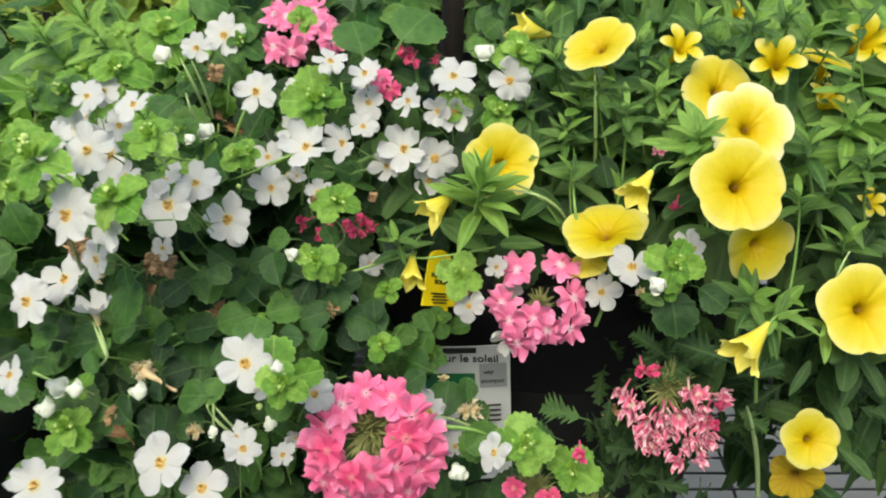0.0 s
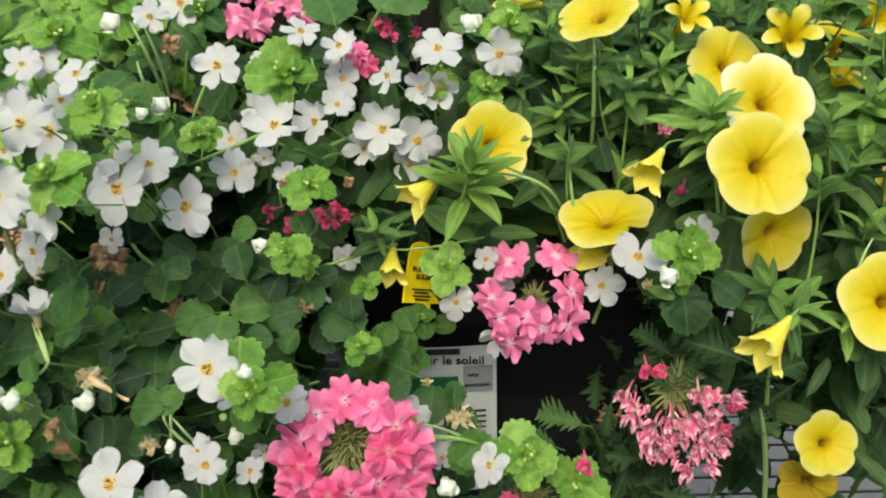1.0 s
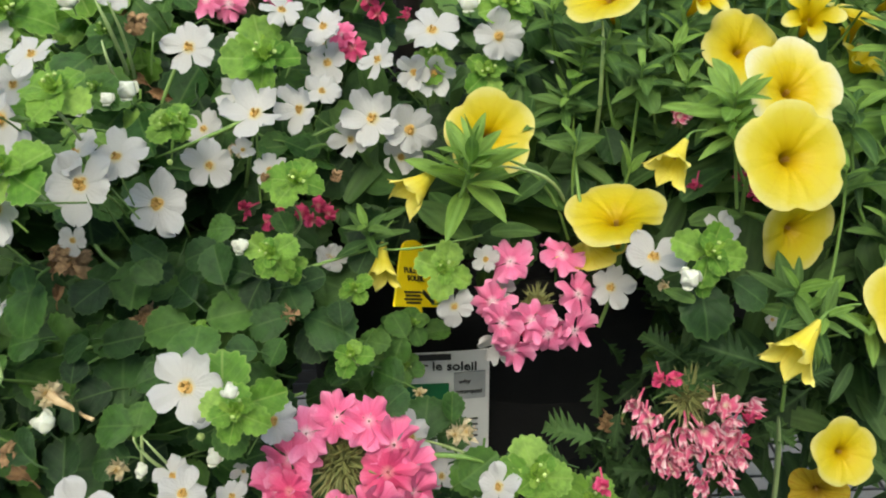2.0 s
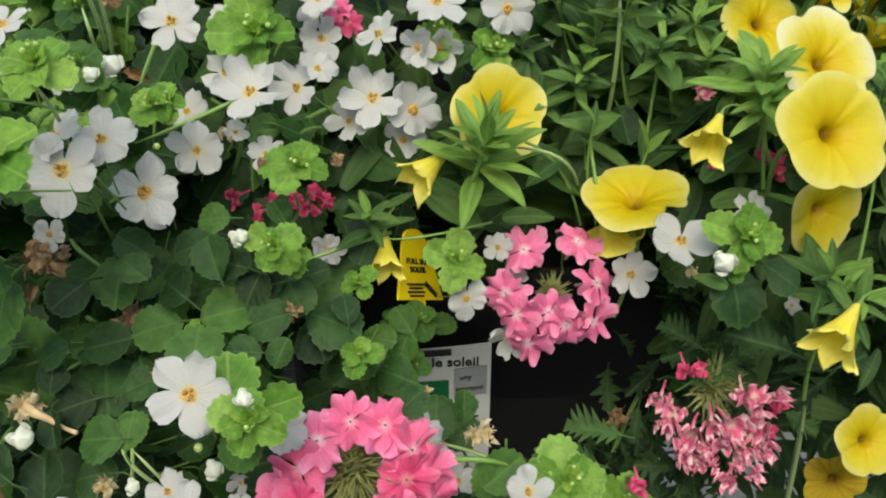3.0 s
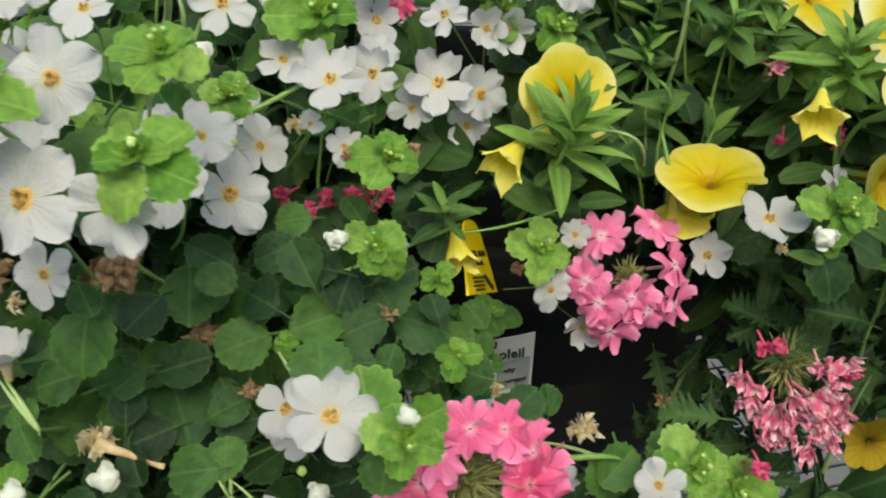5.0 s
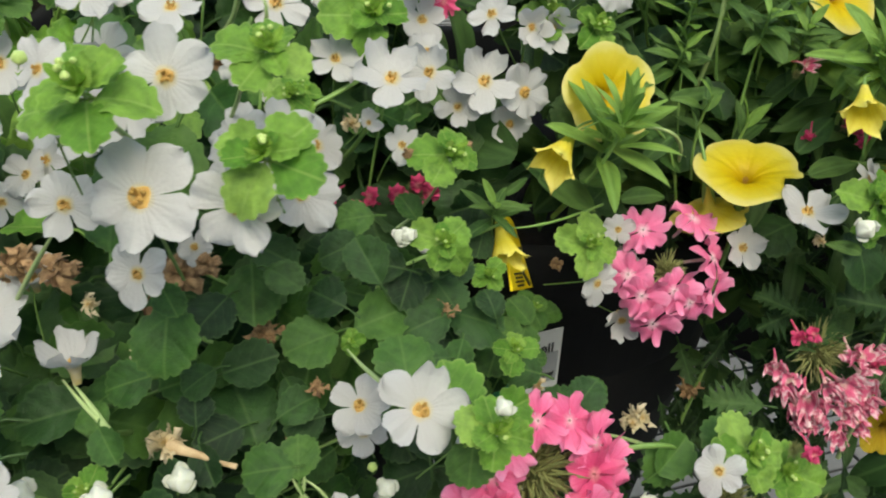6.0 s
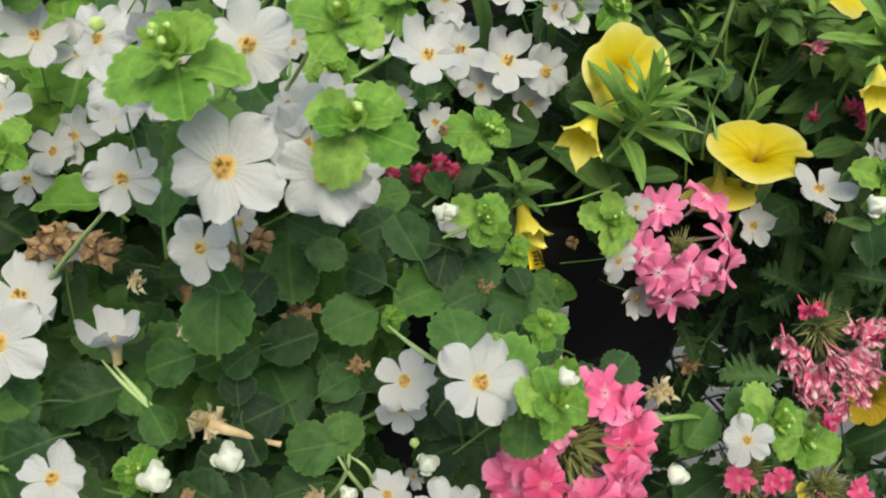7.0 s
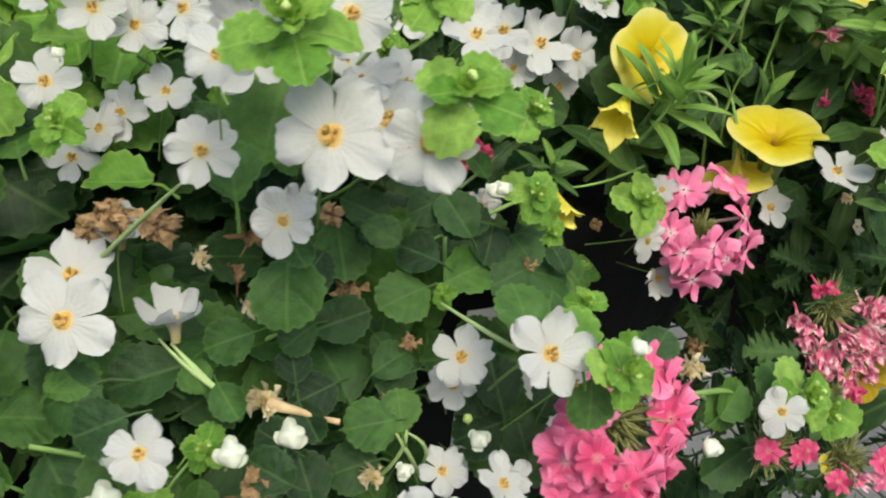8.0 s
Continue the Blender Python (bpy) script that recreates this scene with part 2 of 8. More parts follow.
def joined(pieces):
    verts, faces = [], []
    for v, f in pieces:
        k = len(verts)
        verts += list(v)
        faces += [tuple(i + k for i in q) for q in f]
    return verts, faces


def grid(rows):
    """Quads over rows of equally many points."""
    n = len(rows[0])
    verts = [p for r in rows for p in r]
    faces = [(i * n + j, i * n + j + 1, (i + 1) * n + j + 1, (i + 1) * n + j) for i in range(len(rows) - 1) for j in range(n - 1)]
    return verts, faces


def tube(points, radii, sides=6):
    pts = [Vector(p) for p in points]
    rows = []
    side = Vector((1, 0, 0))
    for i, p in enumerate(pts):
        way = (pts[min(i + 1, len(pts) - 1)] - pts[max(i - 1, 0)]).normalized()
        side = side - way * side.dot(way)
        if side.length < 1e-4:
            side = way.orthogonal()
        side.normalize()
        up = way.cross(side)
        rows.append([p + radii[i] * (math.cos(a) * side + math.sin(a) * up) for a in [math.tau * k / sides for k in range(sides + 1)]])
    return grid(rows)


def bend(a, b, c, n=7):
    a, b, c = Vector(a), Vector(b), Vector(c)
    return [(1 - t) ** 2 * a + 2 * t * (1 - t) * b + t * t * c for t in [k / (n - 1) for k in range(n)]]


def aim(at, face, turn=0.0, size=1.0, tip=None):
    """Pose whose local z points along face and, if tip is given, whose local y points along tip as far as it can."""
    z = Vector(face).normalized()
    if tip is None:
        y = Vector((0, 0, 1)) - z * z.z
        if y.length < 1e-3:
            y = Vector((0, 1, 0))
    else:
        y = Vector(tip) - z * z.dot(Vector(tip))
    y.normalize()
    x = y.cross(z)
    m = Matrix((x, y, z)).transposed().to_4x4()
    return Matrix.Translation(at) @ m @ Matrix.Rotation(radians(turn), 4, "Z") @ Matrix.Scale(size, 4)


def part(name, mesh, parent, m, label=""):
    """One mesh object under a thing or a part; m: its pose in the world for a thing, in the part for a part."""
    ob = new(name, mesh)
    ob.parent = parent
    ob.matrix_basis = (Matrix.Translation(-parent.location) @ m) if parent.type == "EMPTY" else m
    return tagged(ob, label=label)


def thing(name, at, label, category, group=""):
    ob = new(name)
    ob.location = at
    ob.empty_display_size = 0.02
    return tagged(ob, label=label, category=category, group=group)


# ---- flower and leaf meshes, all in units of their own radius or length ----
def petal(rng, length, wide, cup, notch=0.0, start=0.1, ruffle=0.05, nr=7, nv=7, curl=0.0, neck=0.3, blunt=False, crease=0.0, corner=0.20, fray=0.03, full=0.62):
    """One petal along +y: narrow at its foot, widest past the middle; rounded at the end, or blunt with a notch."""
    ph, tw, ph2, ph3 = rng.uniform(0, 6.3), rng.uniform(-0.14, 0.14), rng.uniform(0, 6.3), rng.uniform(0, 6.3)
    rows = []
    for i in range(nr + 1):
        t = math.sin(0.5 * math.pi * i / nr) ** 0.9
        k = min(1.0, t / full)
        w = wide * (neck + (1 - neck) * k * k * (3 - 2 * k))
        if t > 0.62 and not blunt:
            w *= math.sqrt(max(0.012, 1 - ((t - 0.62) / 0.38) ** 2.2))
        row = []
        for j in range(nv):
            v = -1 + 2 * j / (nv - 1)
            y = start + (length - start) * t
            if blunt:
                y -= length * t ** 3 * (corner * abs(v) ** 4 + notch * math.exp(-(v / 0.33) ** 2))
            y += fray * t ** 4 * (math.sin(6.5 * v + ph3) + 0.6 * math.sin(13 * v + ph))
            z = cup * t * t - 0.16 * (v * v) * t * wide + ruffle * math.sin(v * 3.1 + ph) * t * t + 0.3 * ruffle * math.sin(7.5 * v + ph3) * t ** 3 + tw * v * t + crease * abs(v) * t + curl * t ** 3 + 0.02 * math.sin(7 * t + ph2)
            row.append((v * w * (1 + 0.04 * math.sin(9 * t + ph)), y, z))
        rows.append(row)
    return grid(rows)


def turned(piece, a, scale=1.0):
    c, s = math.cos(a) * scale, math.sin(a) * scale
    return [(c * x - s * y, s * x + c * y, z * scale) for x, y, z in piece[0]], piece[1]


def bacopa_corolla(seed, cup, tube_long=0.0):
    """Five broad unequal petals with wavy ends; tube_long: length of the pale tube behind them."""
    rng = random.Random(seed)
    out = []
    for k in range(5):
        square = rng.random() < 0.55
        pt = petal(rng, rng.uniform(0.86, 1.08), rng.uniform(0.34, 0.40) if square else rng.uniform(0.38, 0.45), cup + rng.uniform(-0.14, 0.18), rng.uniform(-0.02, 0.09) if square else 0, 0.08, rng.uniform(0.05, 0.15), 9, 11, curl=rng.uniform(-0.16, 0.10), crease=rng.uniform(-0.06, 0.14), neck=0.36, blunt=square, corner=0.26)
        v, fc = turned(pt, math.tau * k / 5 + rng.uniform(-0.15, 0.15))
        out.append(([(x, y, z + 0.004 * k) for x, y, z in v], fc))
    if tube_long:
        out.append(tube([(0, 0, 0.06), (0, 0, -0.12), (0, 0, -0.5 * tube_long), (0.03, 0, -tube_long)], [0.34, 0.21, 0.16, 0.12], 12))
    return mesh_of("bacopa_corolla", *joined(out), WHITE_PETAL)


def throat_mesh():
    rng = random.Random(5)
    rows = [[(r * (1 + 0.14 * math.sin(3 * a + z * 30)) * math.cos(a), r * (1 + 0.14 * math.sin(3 * a + z * 30)) * math.sin(a), z) for a in [math.tau * k / 14 for k in range(15)]] for r, z in ((0.0, 0.0), (0.06, 0.002), (0.11, 0.012), (0.145, 0.016), (0.165, 0.008))]
    out = [grid(rows)]
    for k in range(5):
        a = math.tau * k / 5 + rng.uniform(-0.4, 0.4)
        d = rng.uniform(0.06, 0.13)
        p, q = (0.04 * math.cos(a), 0.04 * math.sin(a)), (d * math.cos(a), d * math.sin(a))
        h = rng.uniform(0.04, 0.09)
        out.append(tube([(*p, -0.02), (*q, h), (q[0] * 0.9, q[1] * 0.9, h + 0.05), (q[0] * 0.9, q[1] * 0.9, h + 0.07)], [0.02, 0.024, 0.042, 0.01], 5))
    return mesh_of("throat", *joined(out), ORANGE)


def stalk_mesh(seed, reach, material=STEM, radius=0.05, collar=0.13):
    rng = random.Random(seed)
    b = (rng.uniform(-0.4, 0.4), rng.uniform(-0.5, 0.1), -0.8)
    c = (b[0] + rng.uniform(-0.6, 0.6), b[1] - rng.uniform(0.4, 1.4), -reach)
    pts = [(0, 0, -0.05), (0, 0, -0.22)] + bend((0, 0, -0.42), b, c, 6)
    rad = [collar * 0.7, collar, 0.08] + [radius] * 5
    out = [tube(pts, rad[:len(pts)], 6)]
    for k in range(5):
        a = math.tau * k / 5
        ca, sa = math.cos(a), math.sin(a)
        out.append(([(0.06 * ca - 0.04 * sa, 0.06 * sa + 0.04 * ca, -0.40), (0.06 * ca + 0.04 * sa, 0.06 * sa - 0.04 * ca, -0.40), (0.22 * ca + 0.03 * sa, 0.22 * sa - 0.03 * ca, -0.12), (0.26 * ca, 0.26 * sa, 0.0), (0.22 * ca - 0.03 * sa, 0.22 * sa + 0.03 * ca, -0.12)], [(0, 1, 2, 3, 4)]))
    return mesh_of("stalk", *joined(out), material)


def round_leaf(seed, material, teeth=13, wide=0.52, fold=0.10, droop=0.16, deep=0.085, wave=0.014):
    """Ovate leaf with rounded teeth and a wedge-shaped foot, base at the origin, tip at y = 1, with a short stalk."""
    rng = random.Random(seed)
    ph, ph2, lop = rng.uniform(0, 6.3), rng.uniform(0, 6.3), rng.uniform(-0.05, 0.05)
    wedge = rng.uniform(0.12, 0.34)
    roll = rng.uniform(-0.02, 0.09)
    n = teeth * 4
    edge = []
    for k in range(n):
        a = -math.pi / 2 + math.tau * (k + 0.5) / n
        q = abs(a + math.pi / 2 - math.pi) / math.pi
        saw = (0.0, 0.62, 1.0, 0.80)[k % 4]
        tooth = 1 - deep * (1 - saw) * (1 if q < 0.72 else max(0.0, (1 - q) / 0.28)) + 0.02 * math.sin(2.3 * k + ph2)
        foot = 1 - wedge * max(0.0, -math.sin(a)) ** 2
        x = wide * tooth * foot * (1.0 + 0.06 * math.sin(a)) * math.cos(a) * (1 + 0.04 * math.sin(3 * a + ph)) + lop * math.sin(a)
        y = 0.5 + 0.5 * tooth * math.sin(a)
        edge.append((x, y))

    def lift(x, y, s):
        return fold * abs(x) * 1.6 - droop * y * y + 0.04 * math.sin(5 * x + ph) * y + 0.03 * math.sin(9 * y + ph) * abs(x) * 2 + wave * s * s * math.sin(11 * math.atan2(y - 0.4, x) / 2 + ph2) - roll * s ** 4

    verts, faces, tissue = [], [], []
    for s in (1.0, 0.74, 0.40):
        verts += [(x * s, 0.40 + (y - 0.40) * s, lift(x * s, 0.40 + (y - 0.40) * s, s)) for x, y in edge]
        tissue += [(x * s, 0.40 + (y - 0.40) * s, s) for x, y in edge]
    verts.append((0, 0.40, lift(0, 0.40, 0)))
    tissue.append((0, 0.40, 0))
    for k in range(n):
        j = (k + 1) % n
        faces += [(k, j, n + j, n + k), (n + k, n + j, 2 * n + j, 2 * n + k), (2 * n + k, 2 * n + j, 3 * n)]
    st = tube([(0, 0.06, -0.01), (0, -0.10, -0.04), (rng.uniform(-0.08, 0.08), -0.30, -0.26)], [0.022, 0.026, 0.028], 5)
    return mesh_of("leaf", *joined([(verts, faces), st]), material, tissue=tissue + [(0.0, 0.1, 0.5)] * len(st[0]))


def blade_leaf(seed, material, wide=0.13, droop=0.25, fold=0.5):
    """Narrow pointed leaf along +y, folded on its midrib."""
    rng = random.Random(seed)
    bow = rng.uniform(-0.10, 0.10)
    rows, tissue = [], []
    for i in range(10):
        t = i / 9
        w = wide * (math.sin(math.pi * min(1, t * 0.93 + 0.05) ** 0.85) ** 0.8 + 0.04) if i < 9 else 0.006
        row = []
        for v in (-1, -0.5, 0, 0.5, 1):
            row.append((v * w + bow * t * t, t, fold * w * abs(v) * (1 - 0.35 * abs(v)) - droop * t * t + 0.012 * math.sin(8 * t + v * 2 + seed)))
            tissue.append((v * w, t, abs(v) * 0.97))
        rows.append(row)
    return mesh_of("leaf", *grid(rows), material, tissue=tissue)


def fern_leaf(seed, material, lobes=5, wide=0.34):
    """Deeply cut verbena leaf along +y: forward-pointing lobes, each with a smaller tooth, longer towards the middle."""
    rng = random.Random(seed)
    n = lobes * 8
    rows, tissue = [], []
    reach = [rng.uniform(0.45, 1.25) for _ in range(2 * lobes + 2)]
    for i in range(n + 1):
        t = i / n
        base = wide * math.sin(math.pi * min(1, 0.05 + 0.93 * t)) ** 0.75
        saw, cell = (t * lobes) % 1.0, min(lobes - 1, int(t * lobes))
        tri = saw / 0.6 if saw < 0.6 else (1 - saw) / 0.4
        tri = max(tri, 0.62 if 0.25 < saw < 0.4 else 0.0)
        row = []
        for v in (-1, -0.5, 0, 0.5, 1):
            w = base * (0.34 + 0.66 * tri) * reach[2 * cell + (v > 0)] + 0.012
            row.append((v * w, t + 0.55 * w * abs(v), 0.30 * w * abs(v) - 0.24 * t * t + 0.02 * math.sin(9 * t + 3 * v + seed)))
            tissue.append((v * w, t, abs(v) * 0.96))
        rows.append(row)
    st = tube([(0, 0.05, 0), (0, -0.25, -0.05)], [0.018, 0.02], 4)
    return mesh_of("leaf", *joined([grid(rows), st]), material, tissue=tissue + [(0.0, 0.1, 0.5)] * len(st[0]))


def funnel(seed, profile, lobe=0.10, flop=0.10, material=None, segs=70, torn=None):
    """Trumpet of five joined lobes opening along +z; profile: (radius, height) from throat to rim; torn: angle of a slit in the rim."""
    rng = random.Random(seed)
    ph = [rng.uniform(-1, 1) for _ in range(5)]
    size = [rng.uniform(0.90, 1.06) for _ in range(5)]
    rows = []
    m = len(profile) - 1
    for i, (r, z) in enumerate(profile):
        t = i / m
        row = []
        for k in range(segs + 1):
            a = math.tau * k / segs
            c = math.cos(5 * a)
            seam = math.exp(-((c + 1) / 0.16) ** 2)
            big = size[round(a / (math.tau / 5)) % 5]
            rr = r * (1 + lobe * t ** 2 * (0.50 * c - 0.55 * seam) + (big - 1) * t ** 2 * 0.5 * max(0.0, c))
            lift = sum(ph[j] * max(0, math.cos(a - math.tau * j / 5)) ** 3 for j in range(5))
            zz = z + flop * t ** 2 * lift - 0.03 * t * (1 + c) * 0.5 - 0.045 * t * seam + 0.014 * math.sin(6 * a + 2 * seed) * t ** 3
            if torn is not None:
                gap = (a - torn + math.pi) % math.tau - math.pi
                rr *= 1 - 0.42 * t ** 3 * math.exp(-(gap / 0.11) ** 2)
                zz += 0.10 * t ** 3 * (1 if gap > 0 else -0.4) * math.exp(-(gap / 0.35) ** 2)
            row.append((rr * math.cos(a), rr * math.sin(a), zz))
        rows.append(row)
    return mesh_of("corolla", *grid(rows), material or YELLOW_PETAL)


def opening_trumpet(seed, spread=0.55, material=None):
    """Calibrachoa flower half open: a long tube that ends in five pointed, folded lobes."""
    rng = random.Random(seed)
    out = [tube([(0, 0, -1.95), (0, 0, -1.6), (0, 0, -1.25), (0, 0, -0.85), (0, 0, -0.50)], [0.16, 0.22, 0.30, 0.42, 0.56], 15)]
    for k in range(5):
        a = math.tau * k / 5 + rng.uniform(-0.12, 0.12)
        far, tall, ph, tw = spread * rng.uniform(0.7, 1.3), rng.uniform(0.62, 0.95), rng.uniform(0, 6.3), rng.uniform(-0.25, 0.25)
        ca, sa = math.cos(a), math.sin(a)
        rows = []
        for i in range(9):
            t = i / 8
            r = 0.56 + far * t ** 1.3
            w = 0.30 * (1 + 0.62 * math.sin(math.pi * t ** 0.85)) * (1 - t ** 2.8) + 0.012
            row = []
            for v in (-1, -0.66, -0.33, 0, 0.33, 0.66, 1):
                q = w * v
                out_r = r - 0.16 * v * v + 0.07 * math.sin(4 * v + ph) * t
                z = -0.54 + 1.25 * tall * t - 0.42 * far * t ** 3 + 0.08 * math.sin(5 * v + ph) * t + tw * v * t
                row.append((out_r * ca - q * sa, out_r * sa + q * ca, z))
            rows.append(row)
        out.append(grid(rows))
    return mesh_of("corolla", *joined(out), material or YELLOW_OUTER)


OPEN_PROFILE = [(0.07, -1.05), (0.09, -0.80), (0.11, -0.46), (0.16, -0.26), (0.31, -0.15), (0.52, -0.08), (0.74, -0.03), (0.92, 0.0), (1.0, -0.01)]
HALF_PROFILE = [(0.10, -1.55), (0.14, -1.15), (0.19, -0.80), (0.28, -0.50), (0.42, -0.25), (0.58, -0.08), (0.76, 0.05), (0.90, 0.10)]


def floret(seed, material):
    rng = random.Random(seed)
    out = []
    for k in range(5):
        p = petal(rng, rng.uniform(0.88, 1.06), rng.uniform(0.45, 0.54), rng.uniform(-0.28, 0.16), rng.uniform(0.16, 0.30), 0.04, 0.22, 9, 17, neck=0.12, blunt=True, crease=rng.uniform(-0.06, 0.20), corner=0.24, fray=0.035, full=0.72)
        v, fc = turned(p, math.tau * k / 5 + rng.uniform(-0.10, 0.10), rng.uniform(0.92, 1.04))
        out.append(([(x, y, z + 0.012 * (k % 3)) for x, y, z in v], fc))
    out.append(tube([(0, 0, 0.0), (0, 0, -0.4), (0.03, 0, -1.3)], [0.07, 0.07, 0.06], 6))
    return mesh_of("floret", *joined(out), material)


def scattered(piece, rng, spread, squash=0.7):
    """The piece turned at random and moved a little off the centre."""
    m = Matrix.Translation((rng.gauss(0, spread), rng.gauss(0, spread), rng.gauss(0, spread * squash))) @ Euler((rng.uniform(-1.2, 1.2), rng.uniform(-1.2, 1.2), rng.uniform(0, 6.3))).to_matrix().to_4x4()
    return [m @ Vector(v) for v in piece[0]], piece[1]


def wilted_floret(seed, material, shut=0.0):
    """A spent floret: long bent tube with shrivelled lobes at its end; shut: how far they fold together into a limp bell."""
    rng = random.Random(seed)
    s1, s2 = rng.uniform(-0.4, 0.4), rng.uniform(-0.4, 0.4)
    out = [tube(bend((s1, s2, -1.3), (s1, s2, -0.6), (0, 0, 0), 6), [0.07, 0.07, 0.08, 0.09, 0.12, 0.18], 7)]
    for k in range(7 if shut else 9):
        p = petal(rng, rng.uniform(0.55, 0.90) if shut else rng.uniform(0.45, 0.78), rng.uniform(0.30, 0.42), shut * rng.uniform(0.6, 1.3) + rng.uniform(0.1, 0.4), 0.12, 0.02, 0.32 if shut else 0.20, 8, 9, curl=-rng.uniform(0.2, 0.6), blunt=True, crease=rng.uniform(-0.4, 0.4), fray=0.07)
        out.append(scattered(p, rng, 0.10) if k % 2 and not shut else turned(p, math.tau * k / 7 + rng.uniform(-0.3, 0.3), rng.uniform(0.7, 1.0)))
    return mesh_of("floret", *joined(out), material)


def bud_mesh(seed, material, length=1.5):
    rows = []
    for i in range(8):
        t = i / 7
        r = (math.sin(math.pi * (0.10 + 0.84 * t)) ** 0.8) * (1 - 0.35 * t)
        rows.append([(r * (1 + 0.07 * math.cos(5 * a + 2.2 * t + seed)) * math.cos(a), r * (1 + 0.07 * math.cos(5 * a + 2.2 * t + seed)) * math.sin(a), length * (t - 0.4)) for a in [math.tau * k / 15 for k in range(16)]])
    rows.append([(0.0, 0.0, length * 0.6)] * 16)
    return mesh_of("bud", *grid(rows), material)


def opening_bud(seed, material):
    """Bud about to open: folded petals wound round one another, two of them loose."""
    rng = random.Random(seed)
    rows = []
    for i in range(10):
        t = i / 9
        r = 0.92 * math.sin(math.pi * (0.14 + 0.80 * t)) ** 0.7 * (1 - 0.15 * t)
        rows.append([(r * (1 + 0.26 * t * math.cos(4 * a + 2.6 * t + seed)) * math.cos(a), r * (1 + 0.26 * t * math.cos(4 * a + 2.6 * t + seed)) * math.sin(a), 1.25 * t - 0.5 + 0.06 * math.sin(3 * a + seed) * t) for a in [math.tau * k / 18 for k in range(19)]])
    rows.append([(0.0, 0.0, 0.72)] * 19)
    out = [grid(rows)]
    for k in range(3):
        p = petal(rng, 1.0, rng.uniform(0.42, 0.56), rng.uniform(1.0, 1.3), 0, 0.1, 0.12, 7, 7, curl=rng.uniform(-0.4, 0.0), neck=0.6)
        out.append(turned(([(x, y * 0.95 + 0.2, z * 0.8 - 0.45) for x, y, z in p[0]], p[1]), k * 2.1 + rng.uniform(-0.4, 0.4)))
    return mesh_of("bud", *joined(out), material)


def crumple(seed, material, shreds=20):
    """A dried flower, shrunk to a crumpled lump of curled shreds."""
    rng = random.Random(seed)
    out = [tube(bend((0, 0, -1.3), (0.2, 0.1, -0.7), (0, 0, -0.1), 4), [0.08, 0.10, 0.16, 0.24], 6)]
    for k in range(shreds):
        p = petal(rng, rng.uniform(0.40, 0.72), rng.uniform(0.26, 0.42), rng.uniform(0.0, 0.35), 0.06, 0.02, rng.uniform(0.15, 0.32), 7, 7, curl=rng.uniform(-0.75, -0.1), crease=rng.uniform(-0.7, 0.7), fray=0.05, blunt=True)
        out.append(scattered(p, rng, 0.20, 0.45))
    return mesh_of("dry_flower", *joined(out), material)


def spent_trumpet(material):
    """Withered corolla tube, long and tapering along +y."""
    out = [tube([(0, -0.2, 0), (0.05, 0.4, 0.05), (0.02, 1.1, 0.02), (0.06, 1.9, 0.10), (0.0, 2.5, 0.06)], [0.30, 0.20, 0.13, 0.09, 0.11], 7)]
    return mesh_of("dry_tube", *joined(out), material)


BACOPA = [bacopa_corolla(s, c) for s, c in ((1, 0.06), (2, 0.14), (3, 0.02), (4, 0.22), (5, 0.10), (6, 0.30), (7, 0.18), (8, 0.0), (9, 0.36), (10, 0.12))]
BACOPA_BACK = [bacopa_corolla(s, c, 0.7) for s, c in ((11, 0.5), (12, 0.7))]
THROAT = throat_mesh()
STALKS = [stalk_mesh(s, 3.4, STEM, 0.034) for s in (1, 2, 3)]
SHORT_STALK = stalk_mesh(4, 1.3, STEM, 0.10, 0.6)
LEAVES = {"dead": [round_leaf(s, DEAD_LEAF, 9, w, f, d, 0.12, 0.12) for s, w, f, d in ((31, 0.30, 0.9, 0.5), (32, 0.36, 0.6, -0.5), (33, 0.26, 1.1, 0.3))],
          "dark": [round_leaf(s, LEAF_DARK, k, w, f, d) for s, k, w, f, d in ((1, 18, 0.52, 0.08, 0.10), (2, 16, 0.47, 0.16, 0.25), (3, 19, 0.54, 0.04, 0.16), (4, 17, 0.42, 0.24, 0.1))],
          "mid": [round_leaf(s, LEAF_MID, k, w, f, d) for s, k, w, f, d in ((5, 17, 0.52, 0.08, 0.12), (6, 15, 0.46, 0.18, 0.25), (7, 18, 0.54, 0.02, 0.20), (8, 16, 0.42, 0.26, 0.1))],
          "young": [round_leaf(s, LEAF_YOUNG, k, w, f, d, 0.13, 0.035) for s, k, w, f, d in ((9, 11, 0.54, 0.12, 0.10), (10, 11, 0.50, 0.24, 0.2), (11, 13, 0.55, 0.06, -0.10), (12, 11, 0.48, 0.30, 0.05))]}


